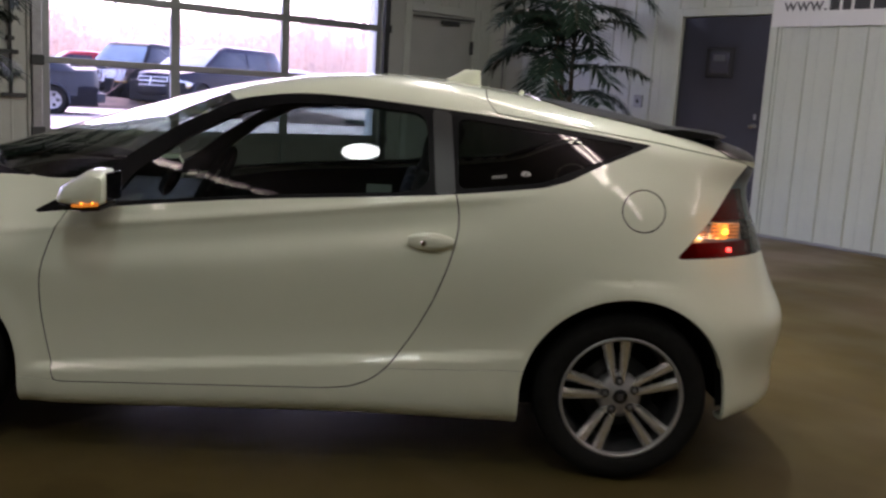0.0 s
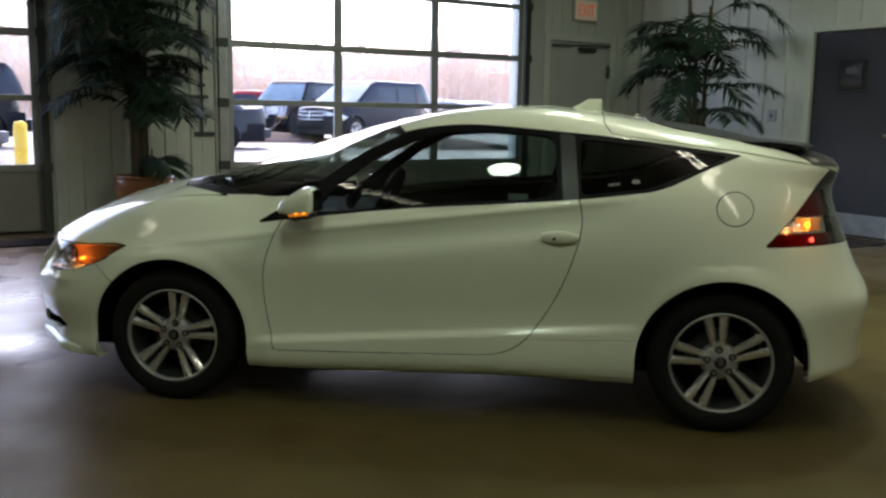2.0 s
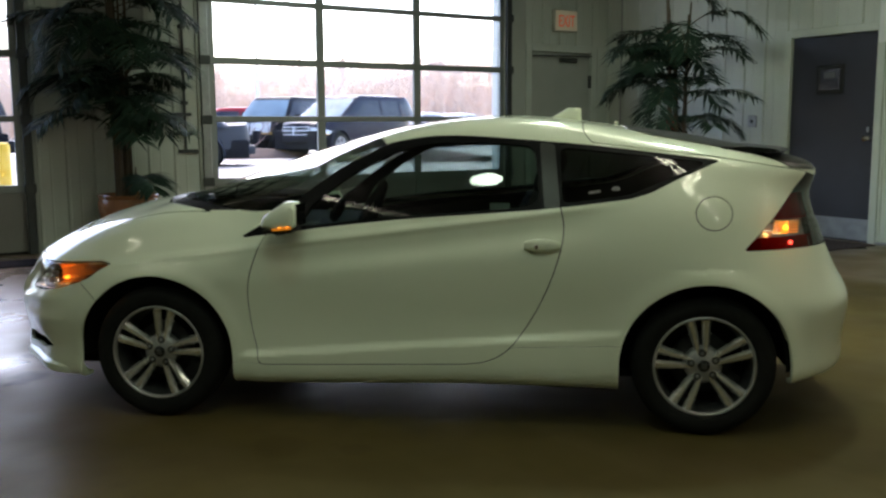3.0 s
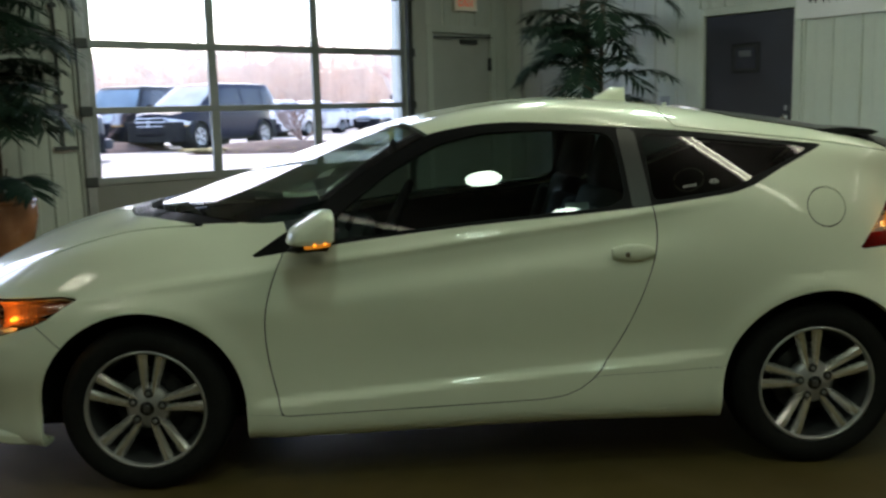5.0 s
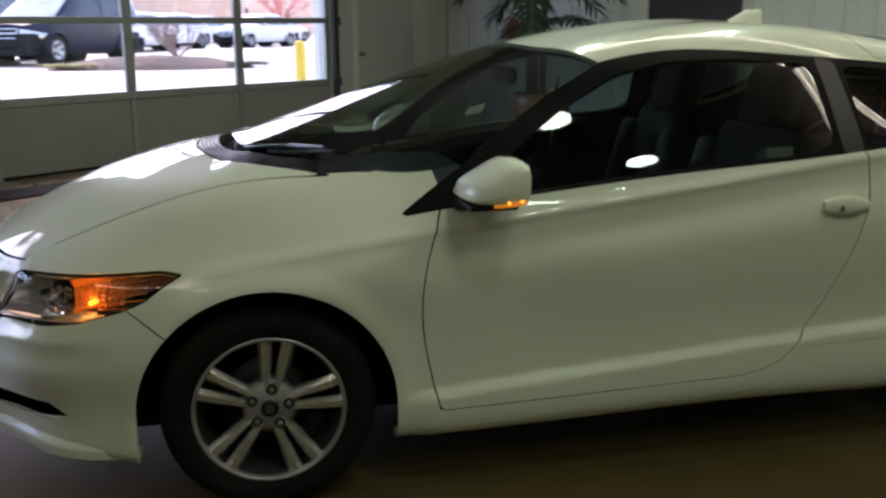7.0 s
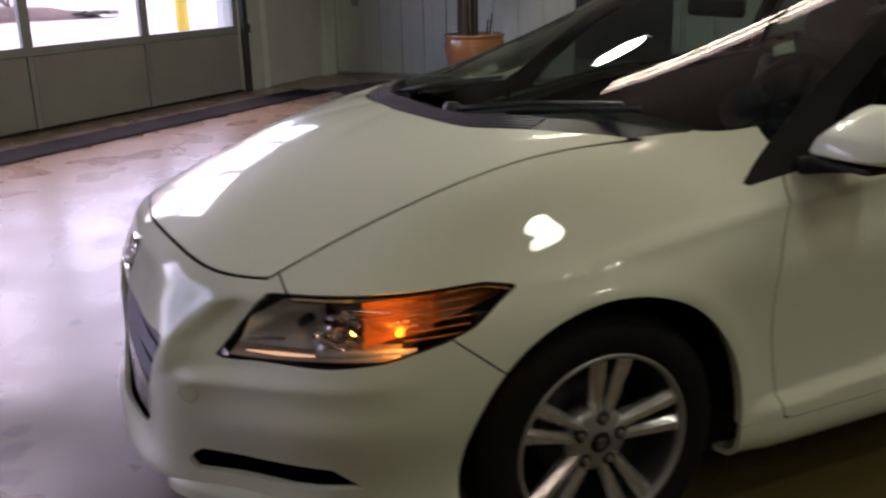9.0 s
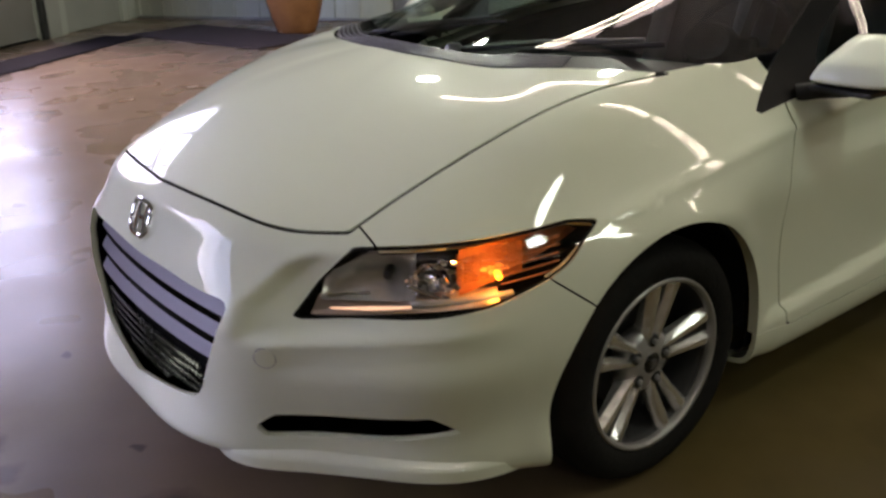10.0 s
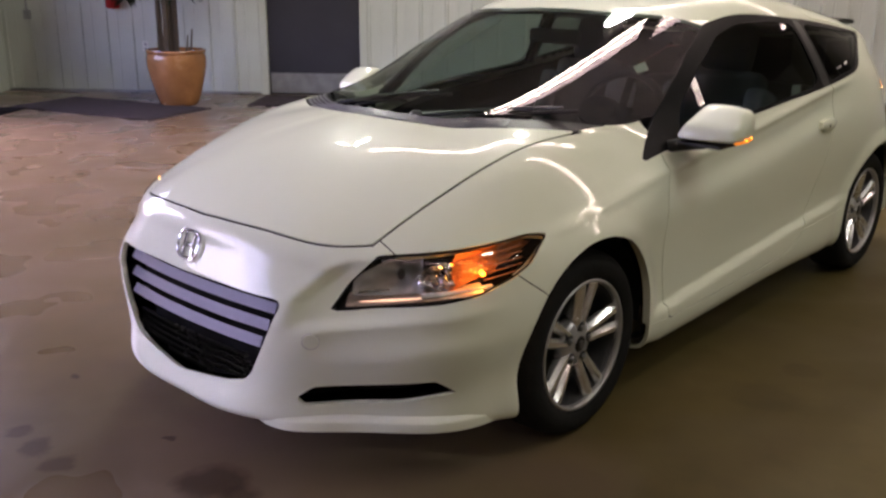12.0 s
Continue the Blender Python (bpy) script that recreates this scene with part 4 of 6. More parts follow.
skin.region("cowl", XY(hood_rear[1:-1] + screen_base[:-6] + [(-0.93, -0.634)]), "body", 0.0, lambda c: c[6] > 6)
screen_side = flowing([(-0.635, -0.677), (-0.569, -0.695), (-0.351, -0.67), (-0.20, -0.625), (-0.175, -0.60)])
screen_top = flowing([(-0.175, -0.60), (-0.19, -0.58), (-0.25, -0.40), (-0.295, -0.2), (-0.31, 0.0), (-0.31, 0.06)])
skin.region("cowl_well", XY([(x_ + 0.072, y_ * 0.93) for x_, y_ in hood_rear[4:]] + screen_base[:-9]), "cowl")
skin.region("windscreen", XY(screen_base[:-1] + screen_side + screen_top[1:]), "body cowl cowl_well", 0.0, lambda c: c[6] > 6.4)
belt = flowing([(-0.841, 0.828), (-0.551, 0.868), (-0.111, 0.921), (0.30, 0.953), (0.62, 0.982), (0.90, 1.018)])
dlo_top = flowing([(1.285, 1.174), (1.02, 1.208), (0.726, 1.242), (0.489, 1.262), (0.249, 1.28), (0.017, 1.281), (-0.12, 1.262)])
SIDE = lambda c: 4.5 < c[6] < 8.7 and c[1] < -0.45
skin.region("window_frame", XZ(belt + [(0.98, 1.042), (1.10, 1.098)] + dlo_top + [(-0.175, 1.250), (-0.36, 1.158), (-0.50, 1.064), (-0.635, 0.958)]), "body cowl windscreen", 0.0, SIDE)
skin.region("door_glass", XZ(rounded([(-0.575, 0.882), (-0.11, 0.936), (0.515, 0.985), (0.49, 1.238), (0.25, 1.256), (0.02, 1.25), (-0.15, 1.212), (-0.33, 1.115), (-0.50, 0.985)], 5, 0.2)), "window_frame")
skin.region("quarter_glass", XZ(rounded([(0.612, 0.998), (0.89, 1.034), (1.235, 1.168), (0.60, 1.234)], 5, 0.1)), "window_frame")
skin.region("door_pillar", XZ([(0.535, 0.974), (0.602, 0.98), (0.575, 1.249), (0.510, 1.256)]), "window_frame")
skin.region("rear_screen", XY(rounded([(0.90, 0.1), (0.90, -0.42), (1.0, -0.515), (1.66, -0.56), (1.72, -0.50), (1.77, 0.1)], 4, 0.08)), "body", 0.0, lambda c: c[6] > 7.9)
skin.region("tailgate", XZ([(0.70, 1.5), (0.70, 1.30), (0.735, 1.252), (1.02, 1.219), (1.30, 1.183), (1.66, 1.125), (1.72, 1.10), (2.3, 1.0), (2.3, 1.5)]), "body", 0.0045)
skin.region("mouth", AZ(GRILLE), "body", 0.0, lambda c: c[0] < -1.7)
HEADLIGHT = [(33.6, .550), (36.5, .617), (41.6, .697), (48, .702), (60, .710), (71, .719), (75.4, .712), (72.5, .685), (69.5, .648), (66, .625), (59, .593), (52, .577), (42, .562), (37, .552)]
skin.region("headlight_lens", AZ(HEADLIGHT), "body hood", 0.005, lambda c: c[0] < -1.2 and c[6] < 7)
FOG = [(27.6, .290), (30.6, .326), (51.2, .350), (55.2, .308), (45, .280), (29, .268)]
skin.region("fog_mouth", AZ(FOG), "body", 0.0, lambda c: c[0] < -1.3)


def arch(cx, r):
    return lambda a: np.where(a[:, 2] > HUB_Z, r - np.hypot(a[:, 0] - cx, a[:, 2] - HUB_Z), r - np.abs(a[:, 0] - cx))


for cx in (FX, RX):
    skin.region("gone", arch(cx, 0.361), "body", 0.0, lambda c: c[6] < 6.3 and c[1] < -0.3)
door_line = flowing([(-0.712, 0.846), (-0.745, 0.76), (-0.775, 0.64), (-0.778, 0.535), (-0.757, 0.39), (-0.731, 0.272)], 24) + \
    [(-0.70, 0.270), (0.20, 0.296)] + flowing([(0.275, 0.306), (0.345, 0.335), (0.42, 0.405), (0.545, 0.62), (0.605, 0.80), (0.618, 0.90), (0.603, 0.982)], 24)
skin.region("door", XZ(door_line + [(0.60, 1.1), (-0.5, 1.1)]), "body", 0.0045, lambda c: c[6] < 7)
skin.region("fuel_flap", lambda a: 0.077 - np.hypot((a[:, 0] - 1.241) * 1.0, (a[:, 2] - 0.957) * 1.12), "body", 0.005, lambda c: c[6] < 8)
skin.region("tail_lens", XZ([(1.366, 0.803), (1.50, 0.928), (1.70, 1.132), (1.85, 1.132), (1.85, 0.803)]), "body", 0.004, lambda c: c[0] > 1.2 and c[1] < -0.35)
skin.region("tail_top", XZ([(1.2, 1.035), (1.66, 1.03), (1.70, 0.79), (2.2, 0.79), (2.2, 1.3), (1.2, 1.3)]), "tail_lens")
skin.region("tail_amber", XZ([(1.2, 0.855), (1.2, 0.925), (2.2, 0.925), (2.2, 0.855)]), "tail_lens")
skin.region("rear_panel", XZ([(1.60, 0.80), (1.60, 1.15), (2.4, 1.15), (2.4, 0.80)]), "body", 0.0, lambda c: c[0] > 1.6 and c[1] > -0.5)
skin.region("rear_bumper", XZ([(1.28, 0.80), (1.366, 0.803), (2.3, 0.80), (2.3, 0.0), (1.55, 0.0), (1.56, 0.48), (1.43, 0.66)]), "body", 0.0)
skin.region("front_bumper", XZ([(-2.4, 0.0), (-1.475, 0.0), (-1.475, 0.545), (-1.574, 0.622), (-1.60, 0.66), (-1.854, 0.66), (-1.854, 0.80), (-2.4, 0.80)]), "body", 0.004)
skin.region("sill", XZ([(-1.1, 0.280), (-0.73, 0.274), (0.20, 0.300), (0.30, 0.312), (0.40, 0.375), (0.86, 0.393), (1.0, 0.393), (1.0, 0.0), (-1.1, 0.0)]), "body", 0.002)
skin.region("front_fender", XZ([(-2.2, 0.1), (-0.69, 0.1), (-0.69, 0.76), (-0.69, 0.86), (-0.75, 1.05), (-2.2, 1.05)]), "body")
skin.region("roof", XZ([(-0.9, 1.6), (-0.9, 0.99), (-0.3, 1.16), (0.6, 1.20), (1.3, 1.17), (1.3, 1.6)]), "body")
skin.region("quarter_panel", XZ([(0.3, 0.0), (2.4, 0.0), (2.4, 1.4), (0.3, 1.4)]), "body")


def panel(labels, mat, name, parent, flange=0.014, both=False, side=-1, lift=0.0, label="", thick=True, bow=None):
    """Lifts labelled faces off the skin as a pressed panel with turned-in edges. both: spans the middle; side: -1 left, 1 right."""
    labels = labels.split()
    faces = [f for lab, f in skin.f if lab in labels]
    idx = {}
    for f in faces:
        for i in f:
            idx.setdefault(i, len(idx))
    arr = np.array([skin.v[i] for i in idx])
    pos, nrm = arr[:, :3] + arr[:, 3:6] * lift, arr[:, 3:6]
    fs = [tuple(idx[i] for i in f) for f in faces]
    if bow:        # a pane shines like one evenly bowed sheet
        u, w, k = (pos[:, 0], pos[:, 1] ** 2, 2) if bow == "z" else (pos[:, 0], pos[:, 2], 1)
        terms = np.stack([u * 0 + 1, u, w, u * u, u * w] + ([w * w] if bow == "y" else []), 1)
        c = np.linalg.lstsq(terms, pos[:, k], rcond=None)[0]
        gu = c[1] + 2 * c[3] * u + c[4] * w
        gw = c[2] + c[4] * u + (2 * c[5] * w if bow == "y" else 0)
        nrm = np.stack([-gu, -gw * 1.3 * pos[:, 1], u * 0 + 1], 1) if bow == "z" else np.stack([gu, u * 0 - 1, gw], 1)
        nrm /= np.linalg.norm(nrm, axis=1, keepdims=True)
    count = {}
    for f in fs:
        for i, j in zip(f, f[1:] + f[:1]):
            k = (min(i, j), max(i, j))
            count[k] = None if k in count else (i, j)
    if thick:
        p2, n2, f2, where = list(pos), list(nrm), list(fs), {}

        def rim(i, j):
            tang = pos[j] - pos[i]
            out = np.cross(tang, nrm[i])
            return out / (np.linalg.norm(out) + 1e-9)

        for ij in count.values():
            if ij is None:
                continue
            i, j = ij
            if both and abs(pos[i][1]) < 1e-4 and abs(pos[j][1]) < 1e-4:
                continue
            o = rim(i, j)
            k = len(p2)
            p2 += [pos[i], pos[j], pos[j] - nrm[j] * flange, pos[i] - nrm[i] * flange]
            n2 += [o] * 4
            f2.append((k, k + 3, k + 2, k + 1))
        pos, nrm, fs = np.array(p2), np.array(n2), f2
    if both:
        n, fl = len(pos), np.array((1, -1, 1))
        pos, nrm = np.concatenate([pos, pos * fl]), np.concatenate([nrm, nrm * fl])
        fs = fs + [tuple(n + i for i in f[::-1]) for f in fs]
    elif side > 0:
        fl = np.array((1, -1, 1))
        pos, nrm, fs = pos * fl, nrm * fl, [f[::-1] for f in fs]
    me = mesh_of(name, pos.tolist(), fs, mat, True)
    nrm = nrm / (np.linalg.norm(nrm, axis=1, keepdims=True) + 1e-9)
    me.normals_split_custom_set_from_vertices(nrm.tolist())
    return part(name, me, mat, parent, label)


panel("hood", PAINT, "hood", car, both=True)
cowl = panel("cowl", COWL, "cowl_panel", car, both=True, lift=-0.004, flange=0.035, label="ribbed dark grey plastic cowl")
panel("cowl_well", SEAM, "cowl_well", cowl, both=True, lift=-0.03)
panel("windscreen", SCREEN_GLASS, "windscreen", car, both=True, thick=False, lift=0.001, bow="z")
# black strip added in the gaps, where only shade would show
panel("gap", SEAM, "gap_shade", car, both=True, thick=False, lift=-0.0045)
panel("roof", PAINT, "roof", car, both=True)
panel("tailgate", PAINT, "tailgate", car, both=True)
panel("rear_screen", BLACK_GLOSS, "rear_screen", car, both=True, lift=0.004)
panel("rear_panel", BLACK_GLOSS, "rear_panel", car, both=True)
front_bumper = panel("front_bumper", PAINT, "front_bumper", car, both=True)
panel("rear_bumper", PAINT, "rear_bumper", car, both=True)
sides = {}
for s_ in (-1, 1):
    panel("front_fender", PAINT, "front_fender", car, side=s_, flange=0.03)
    sides[s_] = door = panel("door", PAINT, "door", car, side=s_)
    panel("window_frame", FRAME_BLACK, "window_frame", car, side=s_, lift=-0.002)
    panel("door_pillar", PILLAR, "door_pillar", car, side=s_, lift=-0.001)
    panel("door_glass", CAR_GLASS, "door_glass", car, side=s_, thick=False, lift=-0.005, bow="y")
    panel("quarter_glass", PRIVACY, "quarter_glass", car, side=s_, thick=False, lift=-0.004, bow="y")
    panel("quarter_panel", PAINT, "quarter_panel", car, side=s_, flange=0.03)
    panel("fuel_flap", PAINT, "fuel_flap", car, side=s_) if s_ < 0 else panel("fuel_flap", PAINT, "quarter_patch", car, side=s_)
    panel("sill", PAINT, "side_sill", car, side=s_)


def nose(phi, r, z):
    """A place on the nose, by angle round the front pivot."""
    a = radians(phi)
    return Vector((-1.22 - r * math.cos(a), -r * math.sin(a), z))


def mirrored(me, name):
    """The mesh for the other side of the car."""
    m2 = me.copy()
    m2.transform(Matrix.Diagonal((1, -1, 1, 1)))
    m2.flip_normals()
    return m2


def pair(name, shape, mat, parent, label="", smooth=False):
    """The same part on both sides of the car; returns {side: object}."""
    a = part(name, shape, mat, parent[-1] if isinstance(parent, dict) else parent, label, smooth)
    b = part(name, mirrored(a.data, name), mat, parent[1] if isinstance(parent, dict) else parent, label)
    return {-1: a, 1: b}


# ---- wheels ----
def wheel_meshes():
    k = {}
    k["barrel"] = lathe([(0.2165, -0.004), (0.2165, 0.004), (0.206, 0.010), (0.200, 0.03), (0.192, 0.07), (0.186, 0.15), (0.195, 0.17)], 64, "y")
    k["lip"] = lathe([(0.2165, 0.004), (0.2175, -0.004), (0.2145, -0.0095), (0.208, -0.009), (0.2045, -0.003), (0.2035, 0.010), (0.206, 0.014)], 72, "y")
    k["tyre"] = lathe([(0.208, 0.012), (0.2175, -0.006), (0.232, -0.013), (0.255, -0.017), (0.275, -0.013), (0.290, -0.001), (0.299, 0.012), (0.3045, 0.035),
                       (0.305, 0.05), (0.3035, 0.052), (0.3035, 0.057), (0.305, 0.059), (0.305, 0.085), (0.3035, 0.087), (0.3035, 0.092), (0.305, 0.094), (0.305, 0.13),
                       (0.302, 0.155), (0.292, 0.170), (0.26, 0.178), (0.22, 0.17), (0.205, 0.16)], 88, "y")
    k["brake_disc"] = lathe([(0.05, 0.085), (0.13, 0.085), (0.131, 0.088), (0.131, 0.102), (0.05, 0.102)], 48, "y")
    k["hub"] = lathe([(0.0, 0.012), (0.03, 0.011), (0.040, 0.016), (0.062, 0.020), (0.078, 0.030), (0.08, 0.07), (0.0, 0.07)], 48, "y")
    # black disc added to fill the shade behind the spokes
    k["spoke_shade_disc"] = lathe([(0.0, 0.135), (0.10, 0.137), (0.188, 0.148)], 32, "y")
    k["hub_cap"] = lathe([(0.0, 0.006), (0.020, 0.007), (0.026, 0.010), (0.028, 0.016)], 32, "y")
    k["cap_badge"] = box(-0.011, 0.011, 0.0035, 0.0075, -0.012, 0.012, 0.003)
    return k


def spoke(sign):
    """One bar of a twin spoke along +x: broad bevelled face, dished towards the hub."""
    bm = bmesh.new()
    rings = []
    for r, off, half, y, deep in ((0.044, 0.0130, 0.0115, 0.0165, 0.045), (0.075, 0.0185, 0.0135, 0.0145, 0.042), (0.12, 0.0245, 0.0165, 0.009, 0.036),
                                  (0.165, 0.0305, 0.0195, 0.0035, 0.03), (0.196, 0.035, 0.0225, 0.001, 0.028), (0.2075, 0.038, 0.0250, 0.0015, 0.03)):
        c = off * sign
        inner, outer = c - half * sign, c + half * sign
        ring = [(inner, y + 0.014), (inner + 0.55 * half * sign, y), (outer - 0.62 * half * sign, y + 0.001), (outer, y + 0.016), (outer - 0.002 * sign, y + deep), (inner + 0.002 * sign, y + deep)]
        rings.append([bm.verts.new((r, yy, zz)) for zz, yy in ring])
    for a, b in zip(rings, rings[1:]):
        for i in range(6):
            bm.faces.new((a[i], a[(i + 1) % 6], b[(i + 1) % 6], b[i]))
    bm.faces.new(rings[0])
    bm.faces.new(rings[-1])
    bmesh.ops.recalc_face_normals(bm, faces=bm.faces)
    return bm


def wheel(cx, side, spin, shared={}):
    m = pose(cx, -0.82, HUB_Z) if side < 0 else pose(cx, 0.82, HUB_Z, 0, 0, 180)
    if not shared:
        for key, bm in wheel_meshes().items():
            mat = {"tyre": RUBBER, "brake_disc": DISC, "hub": ALLOY_MID, "hub_cap": BLACK_GLOSS, "cap_badge": ALLOY_DARK, "lip": ALLOY_MID, "barrel": BARREL, "spoke_shade_disc": SEAM}[key]
            me = bpy.data.meshes.new(key)
            bm.to_mesh(me)
            bm.free()
            me.materials.append(mat)
            me.polygons.foreach_set("use_smooth", [key != "cap_badge"] * len(me.polygons))
            shared[key] = me
        for sg in (-1, 1):
            me = bpy.data.meshes.new("spoke")
            bm = spoke(sg)
            bm.to_mesh(me)
            bm.free()
            me.materials.append(ALLOY)
            shared["spoke%d" % sg] = me
        me = bpy.data.meshes.new("lug_nut")
        bm = lathe([(0.0, 0.0), (0.006, 0.0), (0.0075, 0.003), (0.0085, 0.012), (0.0085, 0.02), (0.0125, 0.02), (0.0125, 0.024)], 6, "y")
        bm.to_mesh(me)
        bm.free()
        me.materials.append(STEEL)
        shared["lug_nut"] = me
        me = bpy.data.meshes.new("caliper")
        bm = box(0.036, 0.072, 0.022, 0.06, -0.024, 0.024, 0.006)
        bm.to_mesh(me)
        bm.free()
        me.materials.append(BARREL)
        shared["caliper"] = me
        # dark disc in place of the shaded recess round each nut
        me = bpy.data.meshes.new("lug_shade_disc")
        bm = lathe([(0.0, 0.0), (0.0155, 0.0), (0.0165, 0.004), (0.0165, 0.02)], 20, "y")
        bm.to_mesh(me)
        bm.free()
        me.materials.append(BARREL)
        shared["lug_shade_disc"] = me
        me = bpy.data.meshes.new("web")
        bm = box(0.036, 0.072, 0.022, 0.06, -0.024, 0.024, 0.006)
        bm.to_mesh(me)
        bm.free()
        me.materials.append(ALLOY_MID)
        shared["web"] = me
    w = new("wheel", shared["barrel"])
    w.parent, w.matrix_basis = car, m
    w["label"] = "alloy wheel with five twin spokes and black tyre"

    def sub(name, key, mat4=Matrix.Identity(4)):
        o = new(name, shared[key])
        o.parent, o.matrix_basis = w, mat4

    for key in ("tyre", "spoke_shade_disc", "lip", "brake_disc", "hub", "hub_cap", "cap_badge"):
        sub(key, key)
    for i in range(5):
        a = spin + 72 * i
        for sg in (-1, 1):
            sub("spoke", "spoke%d" % sg, pose(0, 0, 0, 0, -a, 0))
        sub("spoke_web", "web", pose(0, 0, 0, 0, -a, 0))
        sub("lug_nut", "lug_nut", pose(0, 0, 0, 0, -a, 0) @ pose(0.0545, 0.005, 0))
        sub("lug_shade_disc", "lug_shade_disc", pose(0, 0, 0, 0, -a, 0) @ pose(0.0545, 0.0145, 0))
    sub("caliper", "caliper", pose(0, 0.07, 0, 0, 40, 0) @ Matrix.Diagonal((2.6, 1, 2.2, 1)))


for cx, spin in ((FX, 82), (RX, 98)):
    for s_ in (-1, 1):
        wheel(cx, s_, spin)

# ---- wheel-arch liners, underbody, inner trim ----
for cx in (FX, RX):
    bm = bmesh.new()
    prev = None
    for i in range(25):
        a = radians(-4 + 188 * i / 24)
        x_, z_ = cx + 0.367 * math.cos(a), HUB_Z + 0.367 * math.sin(a)
        cur = [bm.verts.new((x_, y_, z_)) for y_ in (-0.80, -0.52)] + [bm.verts.new((cx, -0.52, HUB_Z))]
        if prev:
            bm.faces.new((prev[0], prev[1], cur[1], cur[0]))
            bm.faces.new((prev[1], prev[2], cur[1]))
        prev = cur
    pair("arch_liner", bm, SEAM, car)
bm = box(-1.72, 1.50, -0.60, 0.60, 0.195, 0.23)
part("underbody", bm, SEAM, car)
bm = box(-1.86, -0.98, -0.50, 0.50, 0.20, 0.60, 0.05)
part("engine_cover", bm, SEAM, car)
for s_ in (-1, 1):
    panel("door", DASH, "door_lining", sides[s_], side=s_, lift=-0.055, thick=False)
    panel("quarter_panel fuel_flap", DASH, "side_lining", car, side=s_, lift=-0.045, thick=False)
    panel("front_fender sill", SEAM, "inner_fender", car, side=s_, lift=-0.035, thick=False)
panel("roof", DASH, "headlining", car, both=True, lift=-0.025, thick=False)
panel("tailgate", DASH, "tailgate_lining", car, both=True, lift=-0.03, thick=False)
panel("mouth fog_mouth", SEAM, "bumper_core", car, both=True, lift=-0.075, flange=-0.057)
panel("rear_bumper rear_panel", SEAM, "rear_core", car, both=True, lift=-0.05, thick=False)

# dashboard, steering wheel, seats
part("dashboard", box(-1.00, -0.42, -0.58, 0.58, 0.56, 0.845, 0.07, seg=3), DASH, car)
bm = lathe([(0.0, 0.0), (0.03, 0.0), (0.06, 0.02), (0.08, 0.025), (0.095, 0.0)], 28, "z", pose(-0.47, -0.34, 0.92, 0, -65, 0) @ Matrix.Diagonal((0.7, 1, 1, 1)))
part("instrument_hood", bm, DASH, car, smooth=True)
bm = bmesh.new()
ring = [Vector((0.185 * math.cos(a), 0.185 * math.sin(a), 0)) for a in np.linspace(0, 2 * math.pi, 33)]
tube(ring, 0.015, 8, bm, cap=False)
box(-0.17, 0.17, -0.02, 0.02, -0.012, 0.0, 0.006, bm)
box(-0.055, 0.055, -0.05, 0.05, -0.03, 0.005, 0.015, bm)
box(-0.018, 0.018, -0.17, 0.0, -0.012, 0.0, 0.006, bm)
bmesh.ops.transform(bm, matrix=pose(-0.33, -0.34, 0.885, 0, -64, 0) @ pose(0, 0, 0, 0, 0, 90), verts=bm.verts)
part("steering_wheel", bm, DASH, car, smooth=True)
part("centre_console", box(-0.55, 0.45, -0.13, 0.13, 0.2, 0.56, 0.05), DASH, car)


def seat(y):
    bm = bmesh.new()
    box(-0.12, 0.40, y - 0.25, y + 0.25, 0.36, 0.53, 0.06, bm, seg=3)
    s = part("seat", bm, FABRIC, car, "charcoal bucket seat", True)
    for e in (-0.22, 0.22):
        part("seat_bolster", box(-0.10, 0.36, y + e - 0.045, y + e + 0.045, 0.44, 0.59, 0.035, seg=3), FABRIC_LIGHT, s, smooth=True)
    tilt = pose(0.36, y, 0.46, 0, 17, 0)
    part("backrest", box(-0.06, 0.07, -0.20, 0.20, 0.0, 0.58, 0.055, m=tilt, seg=3), FABRIC, s, smooth=True)
    for e in (-0.205, 0.205):
        part("back_bolster", box(-0.10, 0.06, e - 0.05, e + 0.05, 0.06, 0.50, 0.04, m=tilt, seg=3), FABRIC_LIGHT, s, smooth=True)
    part("headrest", box(-0.065, 0.055, -0.115, 0.115, 0.57, 0.79, 0.05, m=tilt, seg=3), FABRIC, s, smooth=True)


for y in (-0.36, 0.36):
    seat(y)
part("rear_bench", box(0.75, 1.15, -0.58, 0.58, 0.40, 0.86, 0.07, seg=2), FABRIC, car)
part("luggage_shelf", box(1.0, 1.62, -0.60, 0.60, 0.80, 0.86, 0.02), DASH, car)
part("rear_view_mirror", box(-0.33, -0.30, -0.13, 0.13, 1.155, 1.215, 0.012), DASH, car)

# ---- windscreen wipers, cowl vents ----
top_skin = np.array([v for v in skin.v if v[6] > 6 and -1.6 < v[0] < -0.45])


def on_skin(x_, y_, up):
    d = np.hypot(top_skin[:, 0] - x_, top_skin[:, 1] + abs(y_))
    i = np.argsort(d)[:4]
    w_ = 1 / (d[i] + 1e-4)
    return (x_, y_, float((top_skin[i, 2] * w_).sum() / w_.sum()) + up)


for k in range(1, 6):
    line = [(x_ + 0.0125 * k, y_ * (1 - 0.012 * k)) for x_, y_ in hood_rear if -0.50 < y_ <= 0.0]
    line = line + [(x_, -y_) for x_, y_ in line[-2::-1]]
    part("cowl_rib", tube([on_skin(x_, y_, -0.002) for x_, y_ in line], 0.0032, 5, cap=True), COWL_RIB, cowl)

